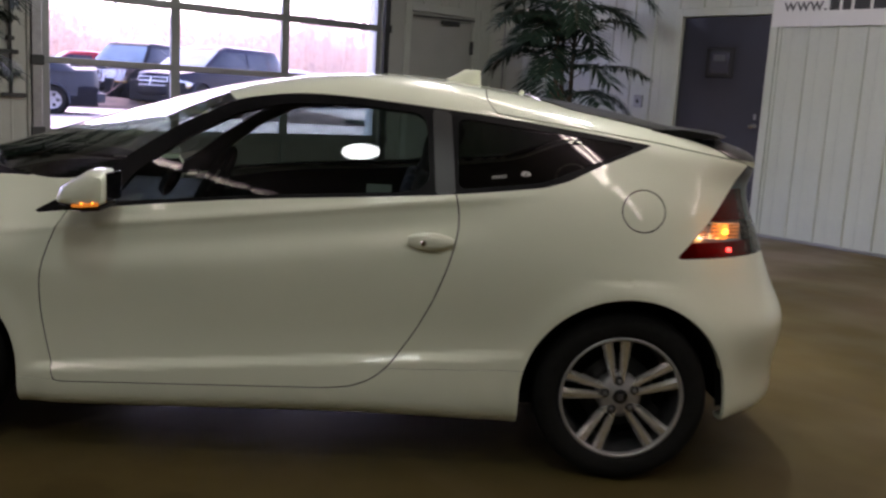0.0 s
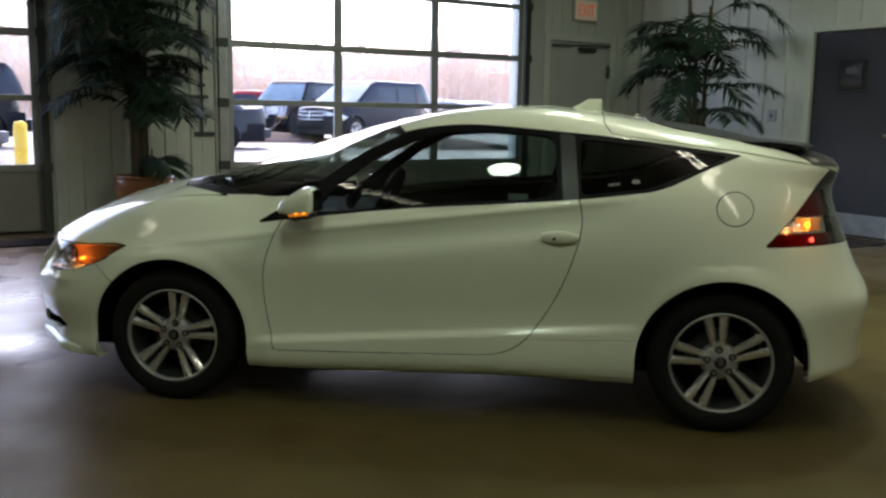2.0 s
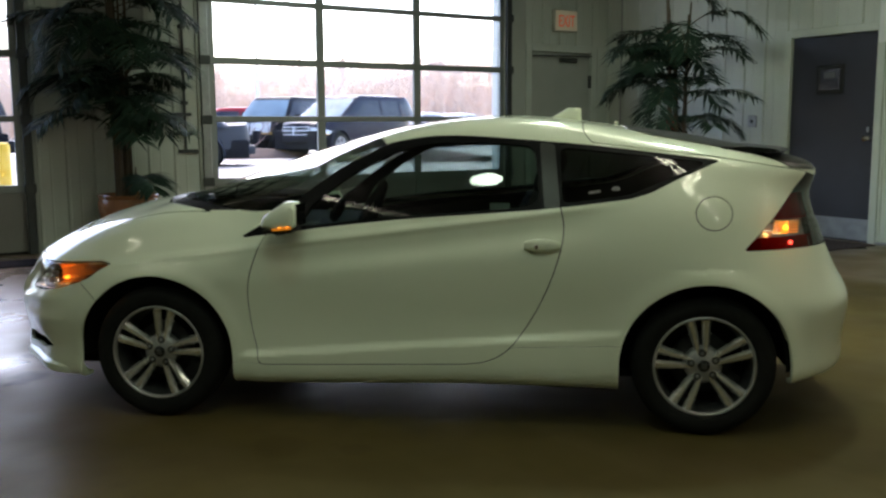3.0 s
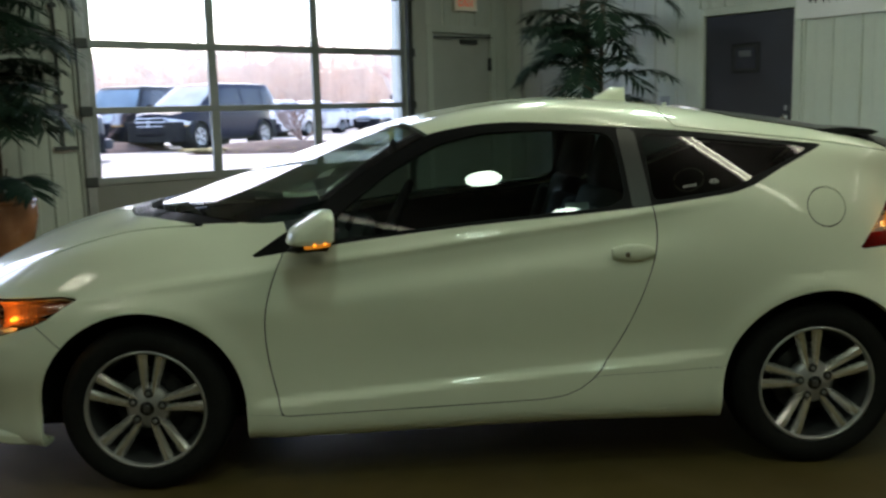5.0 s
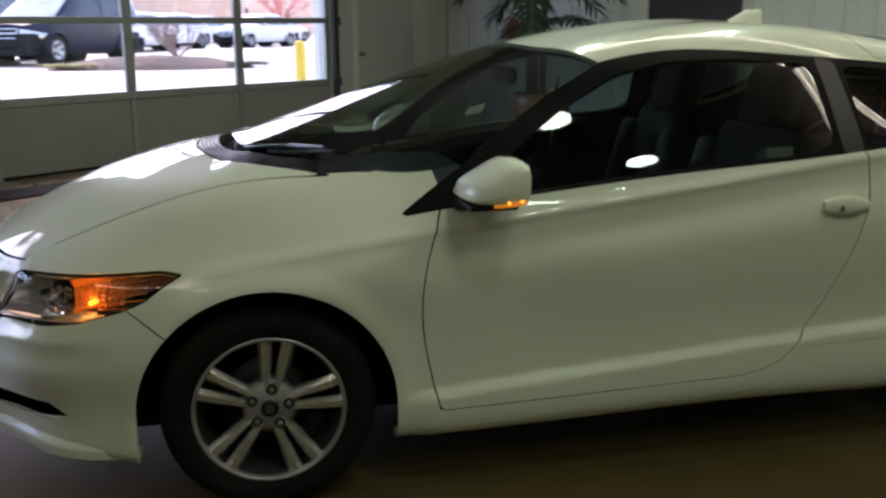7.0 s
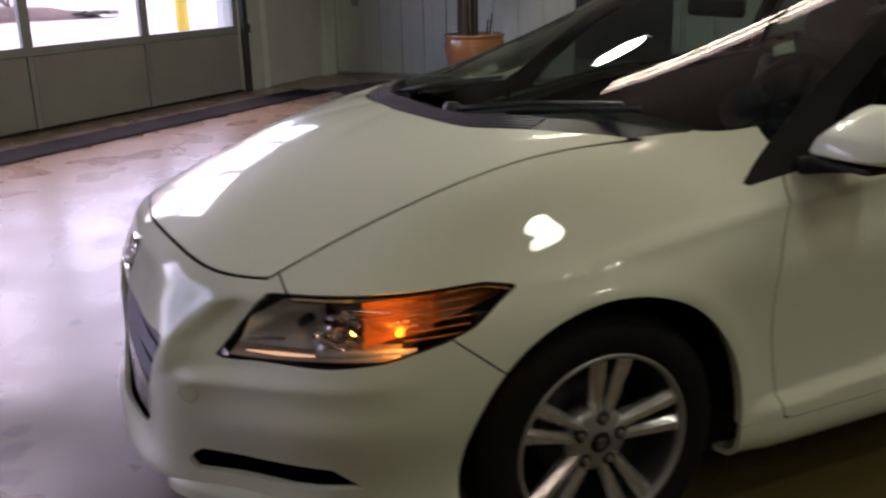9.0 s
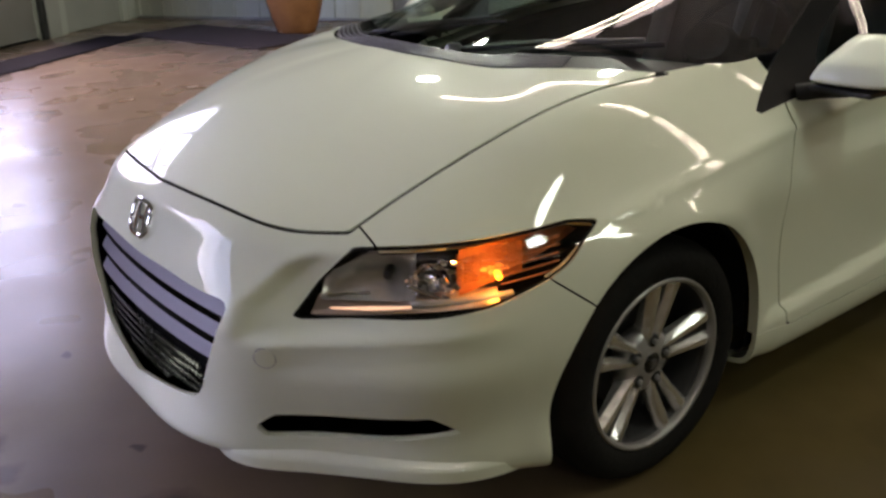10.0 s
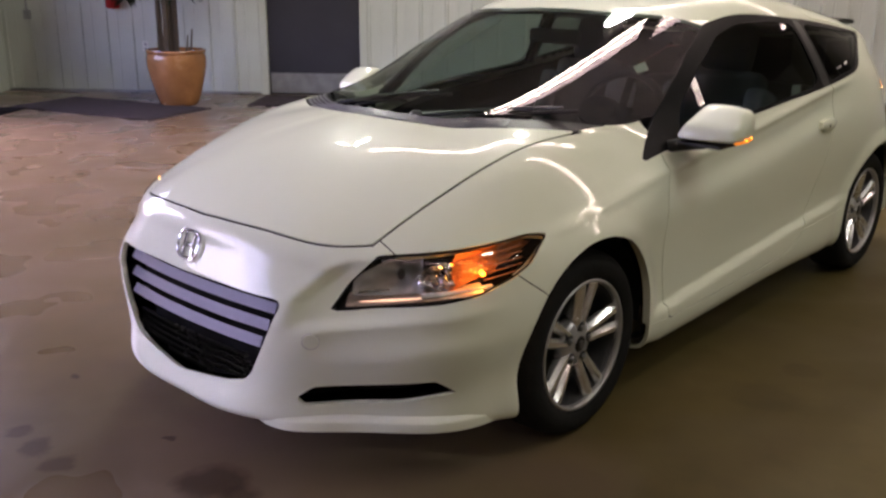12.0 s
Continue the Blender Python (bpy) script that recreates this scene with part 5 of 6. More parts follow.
for x0, y0, x1, y1 in ((-1.26, -0.12, -1.02, -0.56), (-1.27, 0.42, -1.08, -0.06)):
    z = lambda x_, y_: 0.985 + (x_ + 1.22) * 0.34 - abs(y_) * 0.075 - 0.012
    bm = tube([(x0, y0, z(x0, y0) + 0.012), ((x0 + x1) / 2, (y0 + y1) / 2, z((x0 + x1) / 2, (y0 + y1) / 2) + 0.02), (x1, y1, z(x1, y1) + 0.012)], 0.0085, 8, None, 0.6)
    arm = part("wiper_arm", bm, WIPER, car, smooth=True)
    ex, ey = x1 - x0, y1 - y0
    part("wiper_blade", tube([(x0 + ex * k, y0 + ey * k + 0.0, z(x0 + ex * k, y0 + ey * k) - 0.002) for k in (0.35, 0.6, 0.85, 1.1)], 0.007, 6), BLACK_TRIM, arm)
    part("wiper_cap", lathe([(0.0, 0.042), (0.016, 0.040), (0.024, 0.030), (0.026, 0.0)], 16, "z", pose(x0, y0, z(x0, y0) - 0.01)), WIPER, arm, smooth=True)

# ---- antenna fin, rear spoiler ----
bm = bmesh.new()
rings = []
for k in range(7):
    f = k / 6
    z = 1.350 + 0.064 * f
    xa, xb = 0.50 + 0.135 * f ** 0.75, 0.705 - 0.004 * f
    w_ = 0.034 * (1 - f) ** 0.6 + 0.007
    rings.append([bm.verts.new((xa + (xb - xa) * (0.5 - 0.5 * math.cos(a)), w_ * math.sin(a), z)) for a in np.linspace(0, 2 * math.pi, 24, endpoint=False)])
for a, b in zip(rings, rings[1:]):
    for i in range(24):
        bm.faces.new((a[i], a[(i + 1) % 24], b[(i + 1) % 24], b[i]))
bm.faces.new(rings[-1])
bmesh.ops.recalc_face_normals(bm, faces=bm.faces)
part("antenna_fin", bm, PAINT, car, smooth=True)
bm = bmesh.new()
rows = []
for y in np.linspace(-0.55, 0.55, 23):
    c = 0.14 * (y / 0.55) ** 2
    rows.append([bm.verts.new((x_ - c, y, z_)) for x_, z_ in ((1.44, 1.226), (1.55, 1.231), (1.66, 1.221), (1.695, 1.210), (1.67, 1.200), (1.55, 1.202), (1.44, 1.206))])
for a, b in zip(rows, rows[1:]):
    for i in range(7):
        bm.faces.new((a[i], a[(i + 1) % 7], b[(i + 1) % 7], b[i]))
bm.faces.new(rows[0])
bm.faces.new(rows[-1])
bmesh.ops.recalc_face_normals(bm, faces=bm.faces)
part("rear_spoiler", bm, BLACK_GLOSS, car)
part("washer_jet", box(0.865, 0.885, -0.012, 0.012, 1.325, 1.345, 0.004), PAINT, car)

# ---- mirrors ----
bm = bmesh.new()
rings = []
wedge = rounded([(-0.088, -0.052), (0.052, -0.060), (0.056, 0.062), (0.010, 0.066), (-0.078, -0.004)], 6, 0.3)[:28]
for y, k, cx_, cz in ((-0.797, 0.55, -0.604, 0.935), (-0.800, 0.80, -0.602, 0.938), (-0.808, 0.93, -0.600, 0.940), (-0.825, 1.0, -0.598, 0.942), (-0.90, 1.02, -0.595, 0.943), (-0.97, 1.0, -0.589, 0.942),
                      (-1.02, 0.91, -0.582, 0.939), (-1.040, 0.76, -0.575, 0.936), (-1.048, 0.45, -0.568, 0.933)):
    w_ = min(1.0, max(0.0, (y + 0.93) / 0.12))
    rings.append([bm.verts.new((cx_ + 0.012 + a * k * 1.18, (y + 0.797) * 0.86 - 0.785 - 0.045 * w_ * (b + 0.06) / 0.126, cz + 0.006 + b * k * (0.92 if b > 0 else 1.0))) for a, b in wedge])
for a, b in zip(rings, rings[1:]):
    for i in range(28):
        bm.faces.new((a[i], a[(i + 1) % 28], b[(i + 1) % 28], b[i]))
bm.faces.new(rings[0])
bm.faces.new(rings[-1])
bmesh.ops.recalc_face_normals(bm, faces=bm.faces)
mirror = pair("door_mirror", bm, PAINT, car, "pearl white mirror housing", True)
pair("mirror_glass", box(-0.516, -0.509, -0.96, -0.82, 0.905, 0.998, 0.002), CHROME, mirror)
pair("mirror_base", box(-0.668, -0.535, -0.955, -0.79, 0.874, 0.889, 0.007, seg=2), BLACK_TRIM, mirror)
bm = bmesh.new()
tube([(-0.66, -0.755, 0.862), (-0.63, -0.80, 0.872), (-0.60, -0.86, 0.88)], 0.022, 10, bm)
pair("mirror_stalk", bm, BLACK_TRIM, mirror, smooth=True)
bm = bmesh.new()
tube([(-0.610, -0.978, 0.893), (-0.580, -0.990, 0.896), (-0.550, -0.995, 0.900), (-0.525, -0.990, 0.904)], 0.0066, 8, bm, 1.2)
pair("turn_repeater", bm, AMBER_SOFT, mirror, "amber side repeater, lit")
for x_ in (-0.575, -0.540):
    pair("repeater_bulb", lathe([(0.0, -0.004), (0.0035, -0.002), (0.0035, 0.002), (0.0, 0.004)], 8, "y", pose(x_, -1.000, 0.905 + 0.12 * (x_ + 0.55))), AMBER_GLOW, mirror)

# ---- door handle ----
bm = bmesh.new()
rings = []
for f in np.linspace(0, 1, 13):
    x_ = 0.452 + 0.152 * f
    h_ = 0.030 * math.sin(math.pi * (0.12 + 0.80 * f)) ** 0.7
    ring = [bm.verts.new((x_, -0.857 - 0.020 * math.sin(math.pi * (0.08 + 0.84 * f)) ** 0.6 * max(0, math.cos(a)) ** 0.6 + (0.01 if math.cos(a) < 0 else 0),
                          0.822 + h_ * math.sin(a))) for a in np.linspace(-math.pi, math.pi, 16, endpoint=False)]
    rings.append(ring)
for a, b in zip(rings, rings[1:]):
    for i in range(16):
        bm.faces.new((a[i], a[(i + 1) % 16], b[(i + 1) % 16], b[i]))
bm.faces.new(rings[0])
bm.faces.new(rings[-1])
bmesh.ops.recalc_face_normals(bm, faces=bm.faces)
h = pair("door_handle", bm, PAINT, sides, "body-coloured oval handle", True)
part("keyhole", lathe([(0.0, -0.0015), (0.007, -0.0015), (0.009, 0.0)], 18, "y", pose(0.503, -0.8765, 0.817)), CHROME, h[-1])

# ---- front lip ----
bm = bmesh.new()
rows = []
lip_r = flowing([(18.0, 0.925), (20.5, 0.950), (25.5, 0.972), (33, 0.952), (42, 0.940), (53, 0.950), (60, 0.930), (63.8, 0.906)], 60)
for p, r in lip_r:
    f = min(1.0, max(0.05, (p - 18.0) / 2.6)) ** 0.8
    d = 0.046 * f * (1.0 if p < 54 else max(0.08, 1 - (p - 54) / 9.5))
    rows.append([bm.verts.new(nose(p, rr, zz)) for rr, zz in ((r - d - 0.014, 0.268), (r - d, 0.264), (r - 0.006, 0.227), (r - 0.001, 0.222), (r, 0.217),
                                                             (r - 0.002, 0.192), (r - 0.010, 0.186), (r - d - 0.06, 0.183))])
for a, b in zip(rows, rows[1:]):
    for i in range(7):
        bm.faces.new((a[i], a[i + 1], b[i + 1], b[i]))
bm.faces.new(rows[0])
bm.faces.new(rows[-1])
bmesh.ops.recalc_face_normals(bm, faces=bm.faces)
pair("front_lip", bm, PAINT, front_bumper, "lower lip spoiler in body colour", True)

# ---- grille ----
def arc_slat(phi, r, z, deep, tall, thick):
    bm = bmesh.new()
    prev = None
    for p in np.linspace(-phi, phi, 29):
        e = -0.055 * (p / 24) ** 2
        cur = [bm.verts.new(nose(p, rr - e, zz)) for rr, zz in ((r, z - tall), (r - deep, z), (r - deep - 0.002, z - thick), (r - 0.008, z - tall - thick))]
        if prev:
            for i in range(4):
                bm.faces.new((prev[i], prev[(i + 1) % 4], cur[(i + 1) % 4], cur[i]))
        else:
            bm.faces.new(cur)
        prev = cur
    bm.faces.new(prev)
    bmesh.ops.recalc_face_normals(bm, faces=bm.faces)
    return bm


grille = part("grille", arc_slat(24, 0.888, 0.588, 0.04, 0.008, 0.014), BLACK_GLOSS, car, "black grille with three lavender-grey slats")
for z, ph in ((0.556, 24.0), (0.505, 22.6), (0.454, 21.2)):
    part("slat", arc_slat(ph, 0.884 + (0.585 - z) * 0.22, z, 0.016, 0.027, 0.006), SLAT, grille, "satin lavender-grey slat")
cells, n = bmesh.new(), 0
for row in range(5):
    for k in range(-17, 18):
        ph = k * 1.02 + (0.5 if row % 2 else 0)
        z = 0.295 + row * 0.022
        if abs(ph) > 17.0 + row * 0.8 or z < 0.278 + abs(ph) * 0.0022:
            continue
        c = nose(ph, 0.902 + 0.055 * (ph / 24) ** 2, z)
        lathe([(0.0075, 0.0), (0.0095, 0.006), (0.0075, 0.012)], 6, "z", Matrix.Translation(c) @ pose(0, 0, 0, 0, -90, 0) @ pose(0, 0, 0, 0, 0, 30), cells)
part("mesh_insert", cells, BLACK_GLOSS, grille)

front = min((v for v in skin.v if v[1] > -1e-4 and v[0] < -1.5), key=lambda v: abs(v[2] - 0.650))
m = Matrix.Translation(front[:3] + front[3:6] * 0.002) @ pose(0, 0, 0, 0, math.degrees(math.atan2(front[5], -front[3])), 0)
ring = [m @ Vector((-0.006, 0.050 * math.copysign(abs(math.cos(a)) ** 0.55, math.cos(a)) * (1 + 0.09 * math.sin(a)), 0.041 * math.copysign(abs(math.sin(a)) ** 0.55, math.sin(a)))) for a in np.linspace(0, 2 * math.pi, 41)]
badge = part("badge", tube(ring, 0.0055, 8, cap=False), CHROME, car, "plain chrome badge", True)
for y in (-0.022, 0.022):
    part("badge_bar", box(-0.008, 0.002, y - 0.008, y + 0.008, -0.034, 0.034, 0.004, m=m), CHROME, badge)
part("badge_bar", box(-0.007, 0.002, -0.016, 0.016, -0.006, 0.006, 0.003, m=m), CHROME, badge)

# ---- round towing-eye cover ----
spot = min((v for v in skin.v if v[0] < -1.7 and v[1] < -0.3), key=lambda v: (math.degrees(math.atan2(-v[1], -(v[0] + 1.22))) - 30.5) ** 2 * 3e-4 + (v[2] - 0.475) ** 2)
flat_up = Vector(spot[3:6]).to_track_quat("Z", "Y").to_matrix().to_4x4()
m = Matrix.Translation(Vector(spot[:3]) + Vector(spot[3:6]) * 0.0005) @ flat_up
part("tow_cover", lathe([(0.0, 0.0012), (0.0215, 0.0012), (0.0225, 0.0), (0.0225, -0.004)], 32, "z", m), PAINT, front_bumper, "round body-coloured cap", True)
part("tow_cover_gap", lathe([(0.0230, 0.0002), (0.0243, 0.0002), (0.0243, -0.004), (0.0230, -0.004)], 32, "z", m, close=True), ALLOY_MID, front_bumper)

# ---- headlights ----
for s_ in (-1, 1):
    lamp = panel("headlight_lens", LENS, "headlight", car, side=s_, thick=False, lift=0.003, label="clear swept-back headlight with lit amber corner")
    panel("headlight_lens", HOUSING, "housing", lamp, side=s_, thick=False, lift=-0.125)
    fl = Matrix.Diagonal((1, s_ * -1, 1, 1))

    def put(name, bm, mat, smooth=True, label=""):
        bmesh.ops.transform(bm, matrix=fl, verts=bm.verts)
        bmesh.ops.recalc_face_normals(bm, faces=bm.faces)
        part(name, bm, mat, lamp, label, smooth)

    def aim(phi, r, z):
        return Matrix.Translation(nose(phi, r, z)) @ pose(0, 0, 0, 0, 0, phi) @ pose(0, 0, 0, 0, -90, 0)

    bm = bmesh.new()
    rows = []
    for p in np.linspace(37.0, 49.5, 15):                  # hollow silvered reflector, deepest in the middle
        k = (p - 37.0) / 12.5
        lo, hi = 0.586 + 0.006 * k, 0.628 + 0.056 * min(1.0, k * 1.9)
        row = []
        for f in np.linspace(0, 1, 9):
            dish = 0.062 * (1 - (2 * f - 1) ** 2) ** 0.8 * (1 - (2 * k - 1) ** 4)
            row.append(bm.verts.new(nose(p, 0.902 - 0.034 * f - dish, lo + (hi - lo) * f)))
        rows.append(row)
    for a, b in zip(rows, rows[1:]):
        for i in range(8):
            bm.faces.new((a[i], a[i + 1], b[i + 1], b[i]))
    put("main_reflector", bm, SILVER)
    bm = bmesh.new()
    rows = []
    for p in np.linspace(36.2, 60, 22):                    # the silvered ledge along the lower edge
        z0 = 0.5625 + (p - 36) * 0.0009
        rows.append([bm.verts.new(nose(p, rr, z0 + zz)) for rr, zz in ((0.928 - 0.0005 * (p - 36), 0.0), (0.915, 0.006), (0.890, 0.020), (0.880, 0.024))])
    for a, b in zip(rows, rows[1:]):
        for i in range(3):
            bm.faces.new((a[i], a[i + 1], b[i + 1], b[i]))
    put("lower_ledge", bm, COPPER)
    bm = bmesh.new()
    tube([nose(p, 0.912, 0.5715 + (p - 37) * 0.0009) for p in np.linspace(38.5, 44, 6)], 0.0016, 8, bm, 3.0)
    tube([nose(p, 0.912, 0.5715 + (p - 37) * 0.0009) for p in np.linspace(44, 52, 8)], 0.0048, 8, bm, 0.3)
    put("lower_glow", bm, WARM_DIM, True, "warm glow in place of lamp light on the ledge")
    bowl = [(0.012, -0.055), (0.030, -0.045), (0.045, -0.025), (0.052, 0.0), (0.056, 0.0), (0.05, -0.03), (0.0, -0.06)]
    put("reflector_rim", tube([nose(38.0, 0.898, 0.592), nose(40.5, 0.893, 0.598), nose(43.5, 0.886, 0.599)], 0.0035, 8), CHROME)
    put("main_bulb", lathe([(0.0, 0.012), (0.008, 0.009), (0.011, 0.0), (0.011, -0.03), (0.0, -0.032)], 16, "z", aim(45.6, 0.862, 0.632)), HOUSING)
    put("inner_reflector", lathe(bowl, 28, "z", aim(51.5, 0.885, 0.618) @ Matrix.Diagonal((0.85, 0.75, 1, 1))), CHROME)
    put("inner_bulb", lathe([(0.0, 0.012), (0.010, 0.008), (0.013, -0.02), (0.0, -0.022)], 16, "z", aim(51.5, 0.885, 0.618)), CHROME)
    rnd = random.Random(7)
    for _ in range(26):
        p, z = rnd.uniform(48.5, 55.5), rnd.uniform(0.592, 0.672)
        m = aim(p, 0.893 + rnd.uniform(-0.012, 0.008), z) @ pose(0, 0, 0, rnd.uniform(-40, 40), rnd.uniform(-40, 40), rnd.uniform(0, 90))
        put("facet", box(-0.009, 0.009, -0.006, 0.006, -0.002, 0.002, 0.0015, m=m), CHROME, False)
    for k in range(9):                                     # pillowed amber optic, glow put into the facets nearest the bulb
        for q in range(8):
            p, z = 55.2 + k * 1.05, 0.606 + 0.0025 * k + q * 0.0098
            if z > 0.69:
                continue
            m = aim(p, 0.888 - 0.0038 * (p - 55.5) - 0.006 * math.hypot(p - 60, (z - 0.64) * 120) ** 0.5, z) @ pose(0, 0, 0, rnd.uniform(-16, 16), rnd.uniform(-16, 16), 0)
            put("amber_facet", box(-0.0045, 0.0045, -0.0075, 0.0075, -0.002, 0.002, 0.0018, m=m), AMBER_DIM if math.hypot(p - 60, (z - 0.64) * 150) < 1.8 else AMBER_BACK, False)
    for name_, p0, p1, mat_ in (("amber_reflector", 55, 65, AMBER_BACK), ("tip_reflector", 65, 73.8, AMBER_TIP)):
        bm = bmesh.new()
        rows = []
        for p in np.linspace(p0, p1, 9):
            k = (p - 55) / 14.5
            rows.append([bm.verts.new(nose(p, 0.900 - 0.080 * k - dd, z)) for z, dd in ((0.600 + 0.064 * k, 0.0), (0.62 + 0.045 * k, 0.03), (0.66 + 0.027 * k, 0.03), (0.697 + 0.008 * k, 0.005))])
        for a, b in zip(rows, rows[1:]):
            for i in range(3):
                bm.faces.new((a[i], a[i + 1], b[i + 1], b[i]))
        put(name_, bm, mat_, False, "amber turn reflector, lit" if p0 < 60 else "brown-tinted reflector tip")
    put("turn_bulb", lathe([(0.0, 0.014), (0.007, 0.009), (0.008, -0.012), (0.0, -0.016)], 16, "z", aim(60, 0.897, 0.640)), AMBER_GLOW, True, "lit amber bulb")
    for z in (0.612, 0.63, 0.648, 0.666, 0.684):
        bm = tube([nose(p, 0.905 - 0.05 * max(0, p - 56) / 14.5, z + (p - 56) * 0.0011) for p in (60.5, 63, 66, 69)], 0.0019, 5)
        put("amber_rib", bm, AMBER_BACK, False)
    bm = tube([nose(p, 0.890 + 0.02 * math.sin((p - 36) / 26 * 3.1), 0.578 + (p - 36) * 0.0007) for p in np.linspace(49, 62, 8)], 0.009, 8)
    put("lower_strip", bm, SILVER)
    for nm, ph, rr, zz, pw in (("turn_lamp", 59.5, 0.918, 0.640, 0.27),):
        l = bpy.data.lights.new(nm, "POINT")
        l.energy, l.color, l.shadow_soft_size = pw, (1.0, 0.42, 0.06), 0.012
        o = new(nm, l)
        o.parent, o.location = lamp, fl @ nose(ph, rr, zz)
    bm = box(-0.004, 0.004, -0.004, 0.004, -0.035, 0.035, 0.002, m=aim(50.5, 0.905, 0.612) @ pose(0, 0, 0, 0, 0, -25) @ pose(0, 0, 0, 90))
    put("divider", bm, CHROME, False)

# ---- tail lamps ----
for s_ in (-1, 1):
    t = panel("tail_lens", RED_LENS, "tail_lamp", car, side=s_, thick=False, lift=-0.001, label="red tail lamp with lit amber band and black top")
    panel("tail_lens", RED_BACK, "reflector", t, side=s_, thick=False, lift=-0.02)
    panel("tail_lens tail_amber", SEAM, "lamp_back", t, side=s_, thick=False, lift=-0.045)
    panel("tail_amber", LENS, "clear_band", t, side=s_, thick=False, lift=-0.001)
    panel("tail_amber", SILVER, "amber_band", t, side=s_, thick=False, lift=-0.03, label="clear band with silver reflector")
    panel("tail_top", BLACK_GLOSS, "lamp_top", t, side=s_, lift=0.0)
    y = 0.715 * s_
    part("tail_bulb", lathe([(0.0, -0.009), (0.008, -0.005), (0.008, 0.005), (0.0, 0.009)], 14, "y", pose(1.575, y - 0.01 * s_, 0.828)), RED_GLOW, t, "lit red bulb", True)
    part("turn_bulb", lathe([(0.0, -0.012), (0.012, -0.008), (0.012, 0.008), (0.0, 0.012)], 14, "y", pose(1.548, y, 0.893)), AMBER_GLOW, t, "lit amber bulb", True)
    l = bpy.data.lights.new("turn_lamp", "POINT")
    l.energy, l.color, l.shadow_soft_size = 0.10, (1.0, 0.45, 0.10), 0.012
    o = new("turn_lamp", l)
    o.parent, o.location = t, (1.556, y + 0.022 * s_, 0.893)
    lay = lambda x0, x1, z0, z1, inset: box(x0, x1, y - 0.004 + inset * s_, y + 0.004 + inset * s_, z0, z1, 0.003)
    part("amber_plate", lay(1.50, 1.56, 0.864, 0.922, 0.0), AMBER_DIM, t, "amber plate, bulb light put in as glow")
    part("pale_plate", lay(1.562, 1.61, 0.864, 0.922, -0.03), AMBER_PALE, t, "peach-coloured reflector plate")
    for i in range(5):
        z_ = 0.866 + 0.0125 * i
        part("lens_rib", tube([(1.44 + 0.012 * i, y + 0.012 * s_, z_), (1.52, y + 0.008 * s_, z_), (1.62, y - 0.03 * s_, z_)], 0.0016, 5), CHROME, t)
    part("glint", lathe([(0.0, -0.003), (0.009, -0.002), (0.010, 0.002)], 14, "y", pose(1.495, y, 0.915)), CHROME, t)

# ---- window sticker, rear door seals ----
part("window_sticker", box(0.30, 0.385, -0.775, -0.772, 0.955, 0.995), material("faded_sticker", (0.45, 0.5, 0.48), 0.6), car, "small pale printed sticker")

corners = [on_skin(x_, -y_, -0.007) for x_, y_ in ((-0.598, 0.577), (-0.548, 0.592), (-0.528, 0.562), (-0.578, 0.547))]
flat = [(a, -abs(b), c) for a, b, c in corners]
thick = flat + [(a, b, c - 0.002) for a, b, c in flat]
part("windscreen_sticker", (thick, [(0, 1, 2, 3), (7, 6, 5, 4), (0, 4, 5, 1), (1, 5, 6, 2), (2, 6, 7, 3), (3, 7, 4, 0)]), material("pale_sticker", (0.60, 0.62, 0.55), 0.6), car, "small pale sticker inside the windscreen")
DECAL = material("white_decal", (0.62, 0.63, 0.62), 0.6)
for i in range(5):
    part("decal_bar", box(0.722 + 0.010 * i, 0.729 + 0.010 * i, -0.7935, -0.7915, 1.037 + 0.0015 * i, 1.047 + 0.0015 * i), DECAL, car, "white decal on the quarter window")
part("decal", lathe([(0.004, -0.001), (0.017, -0.001), (0.017, 0.001), (0.004, 0.001)], 14, "y", pose(0.835, -0.7865, 1.058) @ Matrix.Diagonal((1, 1, 0.6, 1))), DECAL, car, "round white decal on the quarter window")

# ---- outside the glazed doors ----
LOT = 0.45


def ground_mesh():
    """One sheet, level by the wall, a ramp up to the parking lot, then out to the horizon."""
    xs = [-900, -200, -60, -20, 0, 20, 60, 200, 900]
    ys = [(WA + THICK + 0.001, -0.02), (8.6, 0.0), (10.5, 0.15), (13.0, LOT - 0.03), (14.5, LOT), (60, LOT), (150, LOT), (900, LOT)]
    verts = [(x, y, z) for y, z in ys for x in xs]
    n = len(xs)
    return verts, [(j * n + i, j * n + i + 1, (j + 1) * n + i + 1, (j + 1) * n + i) for j in range(len(ys) - 1) for i in range(n - 1)]


setting("ground", ground_mesh(), ASPHALT, "pale washed-out parking lot asphalt", "ground")
setting("pavement", box(-40, 40, WA + THICK + 0.01, 9.6, -0.05, 0.012), KERB, "pale concrete apron along the building", "pavement")
setting("ground", box(-25, WB + 40, WS - 60, WS - THICK - 0.5, -0.3, -0.22), ASPHALT, "asphalt yard behind the hall", "ground")


